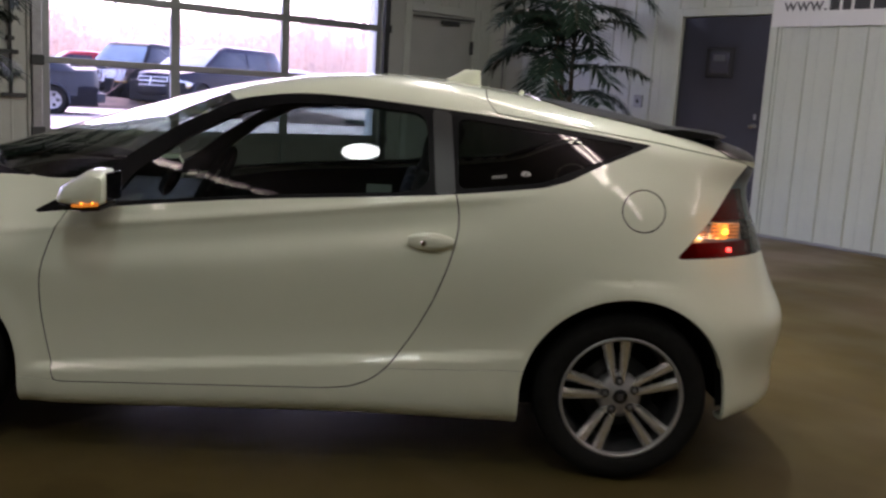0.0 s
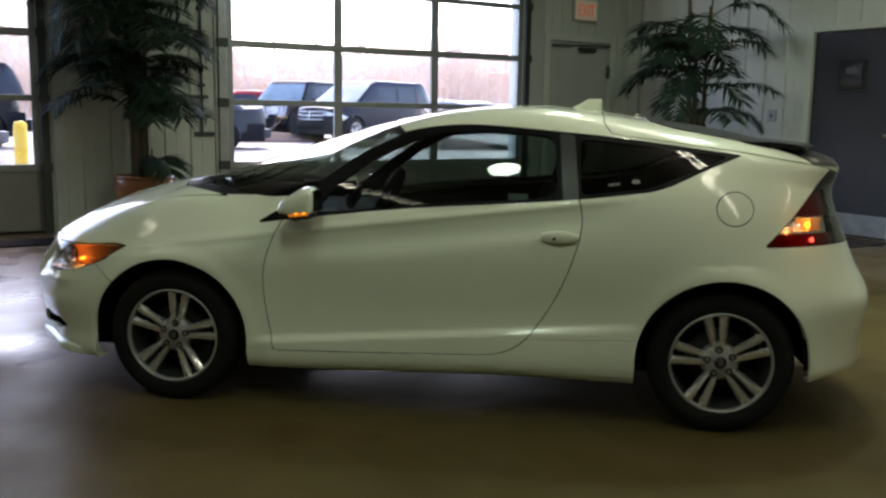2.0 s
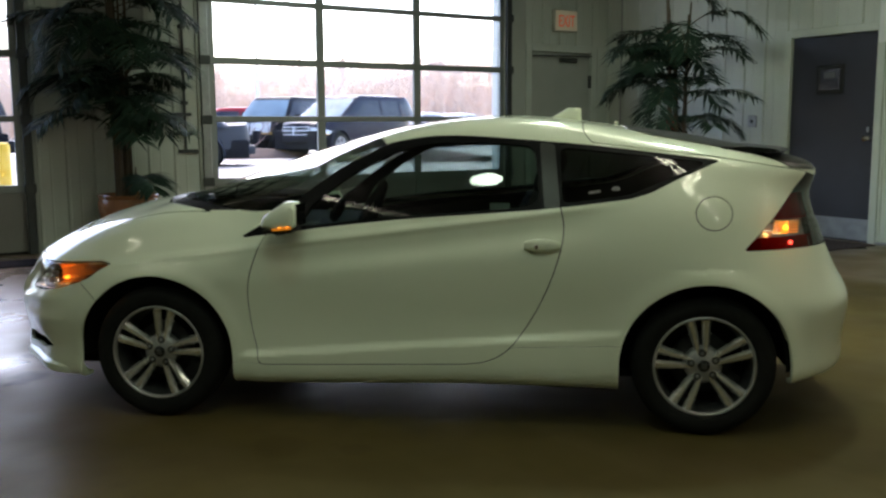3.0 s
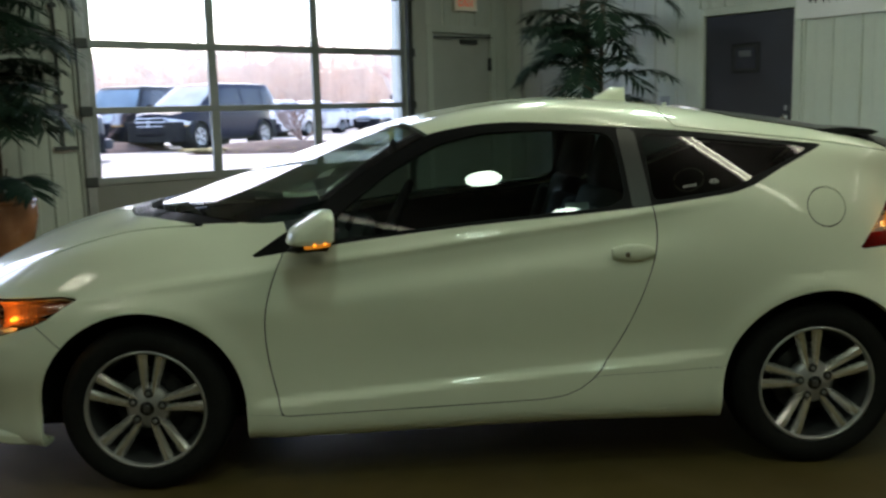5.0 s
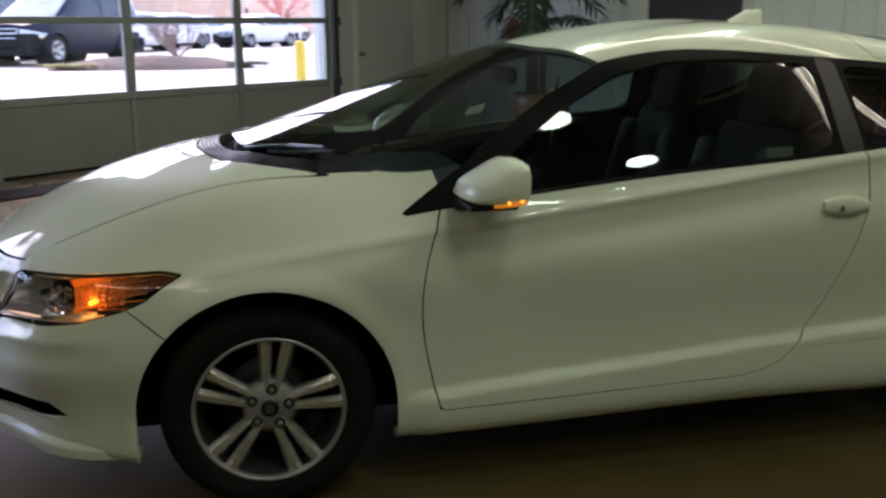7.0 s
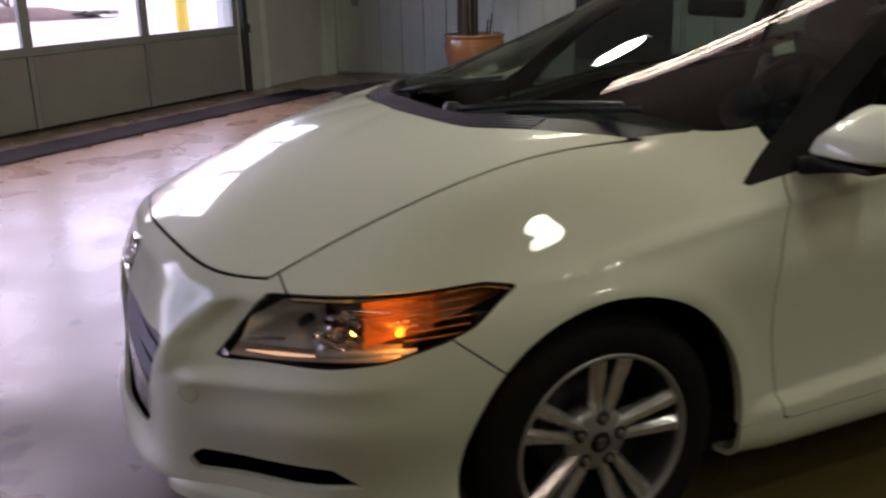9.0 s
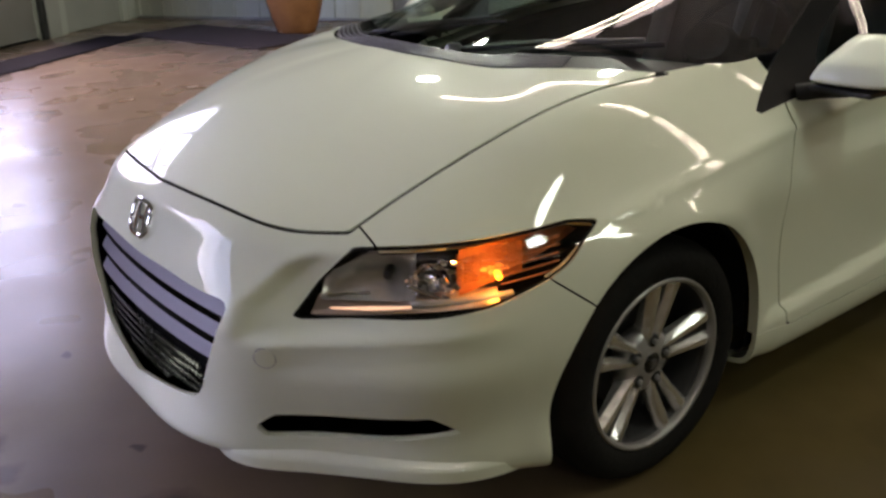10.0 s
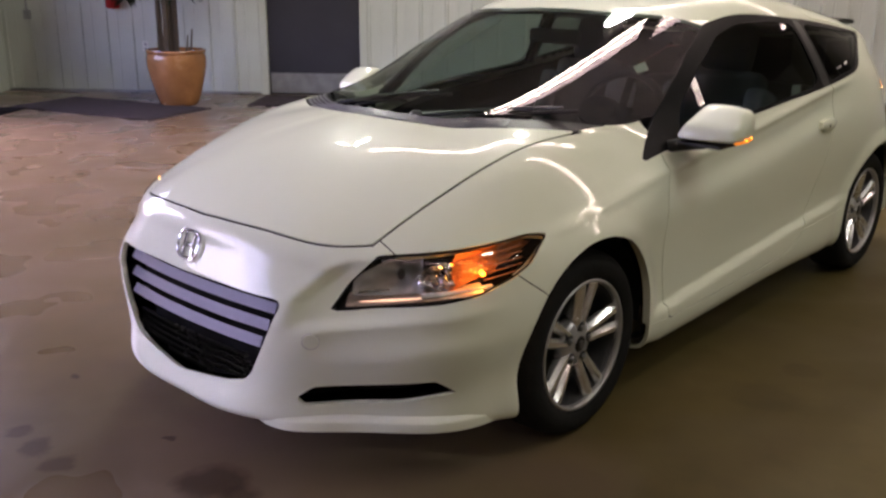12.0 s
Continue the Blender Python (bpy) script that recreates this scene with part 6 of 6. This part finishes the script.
def parked_car(name, at, label, paint, length, width, height, kind, group="", fine=1, pane=None):
    """A vehicle from two stacked forms, lower body and cabin, with cut wheel arches; nose at -x."""
    t = thing(name, label, "car", at, group)
    pane = pane or LOT_GLASS
    l, w, h = length / 2, width / 2, height
    # cabin ends at its foot and at its roof, belt height, bonnet height at the nose
    foot, head_x, tail_x, rear_x, belt, bonnet, deck = {
        "van": (-.66, -.20, .99, .88, .585, .485, .585), "truck": (-.46, -.22, .99, .92, .62, .56, .62), "sedan": (-.46, -.12, .80, .36, .64, .50, .66)}[kind]
    foot, head_x, tail_x, rear_x = foot * l, head_x * l, tail_x * l, rear_x * l
    belt_z, nose_z, sill_z = belt * h, bonnet * h, .17 * h
    power = {"van": 3.3, "truck": 4.5, "sedan": 3.2}[kind]
    wheels, r = (-l * .62, l * .58), .19 * h + .025
    steps = 120 if fine else 56
    full = np.linspace(0, 2 * math.pi, 1200, endpoint=False)
    sq = lambda c: np.sign(c) * np.abs(c) ** (2 / power)
    ox, oy = sq(np.cos(full)) * l, sq(np.sin(full)) * w
    arc = np.r_[0, np.cumsum(np.hypot(np.diff(ox), np.diff(oy)))]
    pick = np.searchsorted(arc, np.linspace(0, arc[-1], steps, endpoint=False))
    plan = list(zip(ox[pick], oy[pick]))

    def top_z(x):
        f = min(1.0, max(0.0, (x + l) / (foot + l)))
        return nose_z + (belt_z - nose_z) * f ** .6 if x < foot else belt_z + (deck * h - belt_z) * max(0.0, (x - tail_x + .3) / (l - tail_x + .3))

    def side_in(s):
        """How far the side leans in at the share s of its height."""
        return 1 - .10 * max(0, .22 - s) / .22 - .035 * s ** 3 - .02 * (1 - s)

    shares = (0, .1, .22, .36, .5, .62, .74, .86, .95, 1.0)
    bm = bmesh.new()
    rings = [[bm.verts.new((x * side_in(s) * (1 - .012 * s if x < 0 else 1), y * side_in(s), sill_z + s * (top_z(x) - sill_z))) for x, y in plan] for s in shares]
    for a, b in zip(rings, rings[1:]):
        for i in range(steps):
            k = (i + 1) % steps
            c = (a[i].co + a[k].co + b[i].co + b[k].co) / 4
            if abs(c.y) > .8 * w and any(math.hypot(c.x - cx_, c.z - r) < r * 1.16 for cx_ in wheels):
                continue
            bm.faces.new((a[i], a[k], b[k], b[i]))
    upper, mids = rings[-1], {}
    for i in range(1, steps // 2):                         # bonnet and deck, crowned towards the middle
        p, q = upper[i].co, upper[steps - i].co
        mids[i] = [bm.verts.new(p.lerp(q, f) + Vector((-.05 * math.sin(math.pi * f) * (p.x < -.9 * l), 0, .07 * math.sin(math.pi * f) ** .7))) for f in (.12, .3, .5, .7, .88)]
    for i in range(1, steps // 2 - 1):
        a = [upper[i], *mids[i], upper[steps - i]]
        b = [upper[i + 1], *mids[i + 1], upper[steps - i - 1]]
        for k in range(6):
            bm.faces.new((a[k], b[k], b[k + 1], a[k + 1]))
    for i, e in ((1, 0), (steps // 2 - 1, steps // 2)):
        row = [upper[i], *mids[i], upper[steps - i]]
        for k in range(6):
            bm.faces.new((row[k], row[k + 1], upper[e]))
    bmesh.ops.recalc_face_normals(bm, faces=bm.faces)
    body = part("body", bm, paint, t, smooth=True)
    part("floor_pan", box(-l * .96, l * .96, -w * .8, w * .8, .13 * h, .42 * h, .03), LOT_TRIM, t)

    # the cabin
    def cabin(s):
        """Front, rear and half width of the cabin at the share s of its height, and that height."""
        return foot + (head_x - foot) * s, tail_x + (rear_x - tail_x) * s ** 1.4, w * (.955 - .185 * s ** 1.3), belt_z - .03 + s * (h * .965 - belt_z + .03)

    def cabin_y(x, s, n=7.0):
        x0, x1, wc, z = cabin(s)
        f = abs((x - (x0 + x1) / 2) / ((x1 - x0) / 2))
        return wc * max(0.0, 1 - min(1, f) ** n) ** (1 / n)

    def cabin_x(y, s, n=7.0):
        x0, x1, wc, z = cabin(s)
        return (x0 + x1) / 2 - (x1 - x0) / 2 * max(0.0, 1 - min(1, abs(y / wc)) ** n) ** (1 / n)

    bm = bmesh.new()
    rings, m_ = [], 64 if fine else 36
    for s in (0, .25, .5, .75, .92, 1.0):
        x0, x1, wc, z = cabin(s)
        lean = 1 if s < 1 else .96
        rings.append([bm.verts.new(((x0 + x1) / 2 + (x1 - x0) / 2 * lean * math.copysign(abs(math.cos(a)) ** (2 / 7), math.cos(a)),
                                    wc * lean * math.copysign(abs(math.sin(a)) ** (2 / 7), math.sin(a)), z + (.018 * h if s == 1 else 0))) for a in np.linspace(0, 2 * math.pi, m_, endpoint=False)])
    for a, b in zip(rings, rings[1:]):
        for i in range(m_):
            bm.faces.new((a[i], a[(i + 1) % m_], b[(i + 1) % m_], b[i]))
    x0, x1, wc, z = cabin(1.0)
    crown = [bm.verts.new(v.co * 1.0 + Vector((((x0 + x1) / 2 - v.co.x) * .35, -v.co.y * .35, .022 * h))) for v in rings[-1]]
    for i in range(m_):
        bm.faces.new((rings[-1][i], rings[-1][(i + 1) % m_], crown[(i + 1) % m_], crown[i]))
    bm.faces.new(crown)
    bmesh.ops.recalc_face_normals(bm, faces=bm.faces)
    part("cabin", bm, paint, t, smooth=True)

    def sheet(name, rows, mat, parent=t):
        """A thin curved pane or plate laid on the form."""
        n = len(rows[0])
        part(name, ([p for row in rows for p in row], [(i * n + k, i * n + k + 1, (i + 1) * n + k + 1, (i + 1) * n + k) for i in range(len(rows) - 1) for k in range(n - 1)]), mat, parent, smooth=True)

    ss = (.10, .3, .5, .7, .90)
    sheet("windscreen", [[(cabin_x(f * cabin(s)[2], s) - .014, f * cabin(s)[2], cabin(s)[3] + .006) for f in np.linspace(-.86, .86, 11)] for s in ss], LOT_SCREEN if pane is LOT_GLASS else pane)
    sheet("rear_window", [[(cabin(s)[0] + cabin(s)[1] - cabin_x(f * cabin(s)[2], s) + .014, f * cabin(s)[2], cabin(s)[3] + .006) for f in np.linspace(-.8, .8, 9)] for s in ss], pane)
    cuts = (.20, .50, .52, .74, .76, .94) if kind != "sedan" else (.22, .55, .57, .84)
    for s_ in (-1, 1):
        for c0, c1 in zip(cuts[::2], cuts[1::2]):
            rows = []
            for s in (.12, .4, .65, .86):
                x0, x1, wc, z = cabin(s)
                first, last = (x0 + (x1 - x0) * .055 if c0 < .3 else foot + (tail_x - foot) * c0), foot + (tail_x - foot) * c1
                last = min(last, x1 - .12)
                rows.append([(x_, s_ * (cabin_y(x_, s) + .012), z) for x_ in np.linspace(first, last, 7)])
            sheet("side_window", rows, pane)
        part("side_mirror", box(-.07, .07, -.10, .10, -.07, .08, .03, m=pose(foot + .55, s_ * (w + .07), belt_z + .06)), paint, t, smooth=True)
        for cx_ in wheels:
            m = pose(cx_, s_ * (w - .13), r)
            wh = part("wheel", lathe([(r * .62, -.11), (r * .93, -.115), (r * .99, -.08), (r, 0), (r * .99, .08), (r * .93, .115), (r * .62, .11), (r * .62, -.11)], 28, "y", m), RUBBER, t, smooth=True)
            part("rim", lathe([(0, -.02), (r * .16, -.03), (r * .2, -.005), (r * .52, -.012), (r * .62, -.02), (r * .64, 0), (r * .52, .02), (0, .03)], 20, "y", m @ pose(0, s_ * .09, 0) @ Matrix.Diagonal((1, -s_, 1, 1))), ALLOY_MID, wh)
            for k in range(5):
                a = k * 1.2566
                part("rim_slot", box(r * .26, r * .5, -.006, .006, -r * .10, r * .10, m=m @ pose(0, s_ * .116, 0) @ pose(0, 0, 0, 0, math.degrees(a), 0)), LOT_TRIM, wh)
            part("wheel_arch", tube([(cx_ - r * 1.14 * math.cos(k * math.pi / 14), s_ * (w * .985), r + r * 1.14 * math.sin(k * math.pi / 14)) for k in range(-1, 16)], 0.028, 8), paint, t, smooth=True)
            part("arch_liner", lathe([(r * 1.15, -.20), (r * 1.17, .20), (0.02, .21)], 28, "y", m @ pose(0, -s_ * .10, .01) @ Matrix.Diagonal((1, -s_, 1, 1))), LOT_TRIM, t)

    def skin_x(y, z):
        s = min(1.0, max(0.0, (z - sill_z) / (nose_z - sill_z)))
        f = min(1.0, abs(y) / (w * side_in(s)))
        return -l * side_in(s) * (1 - .012 * s) * max(0.0, 1 - f ** power) ** (1 / power)

    def face(name, y0, y1, z0, z1, mat, out=.014, parent=t, slant=0.0):
        sheet(name, [[(skin_x(y, z) - out, y, z + slant * abs(y - y0)) for y in np.linspace(y0, y1, 12)] for z in np.linspace(z0, z1, 5)], mat, parent)

    gz0, gz1 = (.37 * h, .475 * h) if kind != "truck" else (.38 * h, .53 * h)
    face("grille", -w * .50, w * .50, gz0 - .03, gz1 + .02, LOT_LAMP, .02)
    for a, b in ((-.47, -.03), (.03, .47)):
        mid = (gz0 + gz1) / 2
        face("grille_slot", w * a, w * b, gz0 - .005, mid - .018, LOT_TRIM, .028)
        face("grille_slot", w * a, w * b, mid + .018, gz1 - .005, LOT_TRIM, .028)
    for s_ in (-1, 1):
        face("headlamp", s_ * w * .53, s_ * w * .90, gz0 - .035, gz1 + .015, LOT_LAMP, .018, slant=.12)
        face("turn_light", s_ * w * .80, s_ * w * .92, gz0 - .03, gz0 + .01, LOT_AMBER, .022)
        sheet("tail_light", [[(-skin_x(s_ * y, z) * 1.012 + .012, s_ * y, z) for y in np.linspace(w * .66, w * .955, 8)] for z in np.linspace(.44 * h, .56 * h, 4)], LOT_RED)
    face("bumper", -w * .93, w * .93, .205 * h, .335 * h, LOT_TRIM, .035)
    face("air_dam", -w * .62, w * .62, .175 * h, .265 * h, LOT_TRIM, .042)
    part("rear_bumper", box(l - .14, l + .04, -w * .88, w * .88, .19 * h, .34 * h, .06, seg=2), paint, t, smooth=True)
    return t


LOT_AMBER = material("parked_car_amber_lamp", (0.75, 0.42, 0.10), 0.2, var=0.1)


LOT_GLASS = material("parked_car_glass", (0.02, 0.025, 0.035), 0.25, var=0.2, spec=0.3)
# the sky's reflection painted in as a pale blue-grey base
LOT_SCREEN = material("windscreen_sky_reflection", (0.20, 0.26, 0.30), 0.25, var=0.35, scale=1.2, spec=0.08)
# paler than LOT_GLASS: the far cars' glare put into the colour
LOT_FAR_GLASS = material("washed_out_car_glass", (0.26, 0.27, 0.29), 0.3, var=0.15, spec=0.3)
LOT_LAMP = material("parked_car_lamp", (0.75, 0.74, 0.72), 0.15, var=0.05)
LOT_RED = material("parked_car_red_lamp", (0.45, 0.03, 0.04), 0.2, var=0.1)
LOT_TRIM = material("parked_car_trim", (0.012, 0.012, 0.016), 0.6, var=0.2, spec=0.1)
NAVY = material("navy_paint", (0.014, 0.015, 0.032), 0.3, var=0.08, coat=0.16, spec=0.05)
DARK = material("charcoal_paint", (0.016, 0.016, 0.020), 0.28, var=0.1, coat=0.08, spec=0.05)
GREY = material("blue_grey_paint", (0.05, 0.055, 0.065), 0.3, var=0.08, coat=0.0, spec=0.08)
RED = material("dark_red_paint", (0.35, 0.03, 0.04), 0.3, var=0.08, coat=0.0, spec=0.08)
SILVERCAR = material("silver_grey_paint", (0.16, 0.16, 0.17), 0.3, var=0.08, coat=0.1, spec=0.1)
# overexposed look of the far cars put into a pale paint
PALE = material("washed_out_car_paint", (0.78, 0.72, 0.70), 0.3, var=0.05, coat=0.0, spec=0.08)


def head(x, y, deg):
    """Nose along deg, on the lot."""
    return pose(x, y, LOT, 0, 0, deg - 180)


parked_car("minivan", head(*VAN), "navy blue minivan parked nose towards the hall", NAVY, 5.25, 2.0, 1.86, "van")
parked_car("pickup_truck", head(*TRUCK), "charcoal pickup truck parked behind a shrub bed", DARK, 5.4, 2.0, 1.88, "truck")
parked_car("sedan", head(*SEDAN), "blue-grey sedan with red tail lamps", GREY, 4.8, 1.8, 1.42, "sedan")
parked_car("red_suv", head(*REDCAR), "dark red utility vehicle far off on the lot", RED, 4.6, 1.85, 1.7, "van")
parked_car("parked_suv", head(-2.35, 18.2, 196), "charcoal utility vehicle parked beyond the glazed door", DARK, 4.8, 1.95, 1.85, "van")
parked_car("sedan", head(-3.15, 13.9, 184), "pale grey sedan parked before the glazed door", SILVERCAR, 4.6, 1.8, 1.4, "sedan")
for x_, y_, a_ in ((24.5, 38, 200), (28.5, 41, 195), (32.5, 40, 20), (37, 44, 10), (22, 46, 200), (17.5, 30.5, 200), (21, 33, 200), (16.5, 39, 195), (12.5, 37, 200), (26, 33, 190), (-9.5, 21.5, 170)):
    parked_car("parked_car", head(x_, y_, a_), "parked car far off on the lot, washed-out look put into its colour", PALE, 4.7, 1.8, 1.5, "sedan", "far parked cars", 0, LOT_FAR_GLASS)

# shrub bed with bare twigs, bollards
def bed(x, y, w_, d_, turn, label):
    bm = lathe([(0.0, 0.36), (0.5, 0.30), (0.85, 0.14), (1.0, 0.0)], 28, "z", pose(x, y, LOT - 0.06) @ pose(0, 0, 0, 0, 0, turn) @ Matrix.Diagonal((w_, d_, 1, 1)))
    return tagged(part("planting_bed", bm, MULCH, None), label, "planting bed")


def bare_shrub(name, x, y, z, size, seed, n, label, mat=TWIG, trunk=0.0):
    rnd = random.Random(seed)
    t = thing(name, label, "shrub" if not trunk else "tree", pose(x, y, z))
    twigs = bmesh.new()

    def grow(p, d, length, r, level):
        mid = p + d * length * 0.5 + Vector((rnd.uniform(-1, 1), rnd.uniform(-1, 1), 0)) * length * 0.06
        q = p + d * length
        tube([p, mid, q], r, 4, twigs, 0.6, False)
        if level:
            for _ in range(rnd.choice((2, 3, 3))):
                e = (d + Vector((rnd.uniform(-1, 1), rnd.uniform(-1, 1), rnd.uniform(-0.2, 0.8))) * 0.75).normalized()
                grow(p.lerp(q, rnd.uniform(0.55, 1.0)), e, length * rnd.uniform(0.55, 0.8), r * 0.62, level - 1)

    if trunk:
        part("trunk", tube([(0, 0, 0), (0.03, 0, trunk * 0.5), (0, 0.02, trunk)], size * 0.025, 7, None, 0.7), BARK, t)
    for _ in range(n):
        a = rnd.uniform(0, 6.28)
        d = Vector((math.cos(a) * 0.8, math.sin(a) * 0.8, rnd.uniform(0.5, 1.2))).normalized()
        grow(Vector((0, 0, trunk * 0.97)), d, size * rnd.uniform(0.28, 0.42), size * (0.011 if trunk else 0.017), 4)
    part("branches", twigs, mat, t)
    return t


bed(*BED1, 2.45, 1.25, -42, "brown mulch bed with a bare shrub")
bed(*BED2, 2.2, 1.0, 0, "brown mulch bed beside the parked cars")
bare_shrub("bare_shrub", BED1[0] + 0.5, BED1[1] - 0.2, LOT + 0.22, 1.45, 4, 9, "leafless reddish shrub in a mulch bed")
bare_shrub("bare_shrub", BED2[0], BED2[1], LOT + 0.20, 1.3, 5, 7, "low leafless shrub beside the parked cars")
for i, (x_, y_, mat_) in enumerate(((-1.75, 0.65, STRAW), (-1.05, 0.15, STRAW), (-0.35, -0.55, STRAW), (0.25, 0.75, EVERGREEN), (1.35, -1.55, EVERGREEN), (0.95, -0.9, EVERGREEN))):
    rnd = random.Random(20 + i)
    bm = bmesh.new()
    for _ in range(240):
        a = rnd.uniform(0, 6.28)
        d = Vector((math.cos(a), math.sin(a), rnd.uniform(0.1, 0.8))).normalized()
        leaf_card(bm, Vector((rnd.uniform(-0.45, 0.45), rnd.uniform(-0.25, 0.25), 0.0)), d, Vector((0, 0, 1)), rnd.uniform(0.14, 0.32), 0.03)
    bmesh.ops.rotate(bm, verts=bm.verts, matrix=Matrix.Rotation(radians(-42), 3, "Z"))
    o = tagged(part("ground_cover", bm, mat_, None), "dry straw-coloured tufts on the bed" if mat_ is STRAW else "low tufted evergreen at the bed's edge", "shrub")
    o.location = (BED1[0] + x_, BED1[1] + y_, LOT + 0.08)

for x_, y_ in ((6.79, 9.0), (-1.07, 9.0)):
    t = thing("bollard", "yellow painted steel bollard on the apron", "bollard", pose(x_, y_, 0.01))
    part("post", lathe([(0.0, 0.0), (0.085, 0.0), (0.085, 1.08), (0.07, 1.13), (0.0, 1.15)], 24), YELLOW, t, smooth=True)
    part("base_ring", lathe([(0.085, 0.0), (0.11, 0.0), (0.11, 0.02), (0.085, 0.03)], 24), KERB, t)
setting("trim", box(5.07, 5.32, WA + THICK + 0.002, WA + THICK + 0.12, 0, 4.2, 0.01), BANNER, "white steel corner pier outside the opening", "trim")

t = thing("light_pole", "pale parking lot light pole", "street lamp", pose(18.5, 52, LOT))
part("pole", tube([(0, 0, 0), (0, 0, 9)], 0.14, 12, None, 0.6), BANNER, t)
part("lamp_head", box(-0.6, 0.6, -0.2, 0.2, 9, 9.25, 0.05), BANNER, t)

rnd = random.Random(11)
for i, (x_, y_, h_) in enumerate(((20.5, 47, 6.5), (41, 52, 7.5), (12, 58, 6), (52, 60, 8), (30, 62, 7), (7, 62, 6), (-12, 55, 7))):
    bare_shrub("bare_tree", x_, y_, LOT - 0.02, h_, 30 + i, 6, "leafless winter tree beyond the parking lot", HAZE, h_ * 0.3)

REDLEAF = material("red_winter_crown", (0.62, 0.20, 0.17), 0.9, var=0.25)
bare_shrub("red_tree", 33.6, 40.0, LOT - 0.02, 3.6, 71, 12, "small red-leaved tree at the edge of the lot", REDLEAF, 1.2)

# a far wood: thin leafless stems and tops, uncountable
bm = bmesh.new()
for _ in range(3200):
    x_, y_ = rnd.uniform(-50, 110), rnd.uniform(80, 105)
    h_ = rnd.uniform(6.5, 11.0) * (0.9 + 0.2 * math.sin(x_ * 0.13))
    p = Vector((x_, y_, LOT - 0.1))
    tube([p, p + Vector((rnd.uniform(-.3, .3), 0, h_))], rnd.uniform(0.03, 0.06), 3, bm, 0.3, False)
    for _ in range(22):
        q = p + Vector((0, 0, h_ * rnd.uniform(0.08, 0.95)))
        e = q + Vector((rnd.uniform(-1.6, 1.6), rnd.uniform(-1, 1), rnd.uniform(0.4, 1.8)))
        tube([q, e], 0.034, 3, bm, 0.3, False)
lo_, hi_ = [], []
for k in range(161):                      # the closed mass of the wood behind its edge
    x_ = -70 + k * 1.25
    top_ = 6.2 + 1.3 * math.sin(x_ * 0.11) + 0.9 * math.sin(x_ * 0.31 + 1) + rnd.uniform(-0.5, 0.5)
    lo_.append([bm.verts.new((x_, 104, LOT - 0.1)), bm.verts.new((x_, 106 + rnd.uniform(-1, 1), LOT + top_ * 0.7))])
    hi_.append([bm.verts.new((x_ + rnd.uniform(-0.4, 0.4), 112, LOT + top_)), bm.verts.new((x_, 122, LOT - 0.1))])
for k in range(160):
    a, b = lo_[k] + hi_[k], lo_[k + 1] + hi_[k + 1]
    for m_ in range(3):
        bm.faces.new((a[m_], b[m_], b[m_ + 1], a[m_ + 1]))
tagged(part("far_wood", bm, HAZE, None), "leafless reddish-brown wood far beyond the lot, haze painted into its colour", "woods", kind="stuff")

# ---- ribbed wall panels, each a sheet of its own ----
def panel_mesh(width, z0, z1):
    """A steel sheet with a flat pan, one raised rib and a small middle bead."""
    e = 0.002
    prof = [(0, 0.0), (0.004, 0.004), (0.012, 0.022), (0.034, 0.022), (0.042, 0.004), (width * 0.5 - 0.012, 0.004), (width * 0.5, 0.009),
            (width * 0.5 + 0.012, 0.004), (width - e, 0.004)]
    verts = [(x, -y, z) for z in (z0, z1) for x, y in prof]
    n = len(prof)
    faces = [(i, i + 1, n + i + 1, n + i) for i in range(n - 1)]
    return mesh_of("wall_panel", verts, faces, WALL)


def panels(wall, lo, hi, z0, z1, at, turn):
    w_ = 0.305
    n = max(1, round((hi - lo) / w_))
    w_ = (hi - lo) / n
    me = panel_mesh(w_, z0, z1)
    for i in range(n):
        o = new("wall_panel", me)
        o.matrix_world = at(lo + i * w_) @ pose(0, 0, 0, 0, 0, turn)
        o.parent = wall
        o.matrix_parent_inverse = Matrix.Identity(4)


north = lambda a: pose(a, WA, 0)
east = lambda a: pose(WB, -a, 0)
panels(wall_n, -1.03, 0.72, 0.0, TOP, north, 0)
panels(wall_n, 0.76, 5.16, 3.7, TOP, north, 0)
panels(wall_n, 5.40, 6.93, 2.485, TOP, north, 0)
panels(wall_n, 6.725, 6.93, 0.0, 2.485, north, 0)
panels(wall_n, -5.5, -1.06, 3.7, TOP, north, 0)
panels(wall_n, -12.9, -5.5, 0.0, TOP, north, 0)
panels(wall_e, -WA + 0.03, -3.365, 0.0, TOP, east, -90)
panels(wall_e, -3.365, -2.055, 2.44, TOP, east, -90)
panels(wall_e, -2.055, 9.0, 0.0, TOP, east, -90)
trim("baseboard", (WB - 0.028, WB - 0.004, 3.37, WA - 0.03, 0, 0.03), STEEL, "grey steel base flashing", 0.003)
trim("baseboard", (WB - 0.028, WB - 0.004, -9.0, 2.05, 0, 0.03), STEEL, "grey steel base flashing", 0.003)
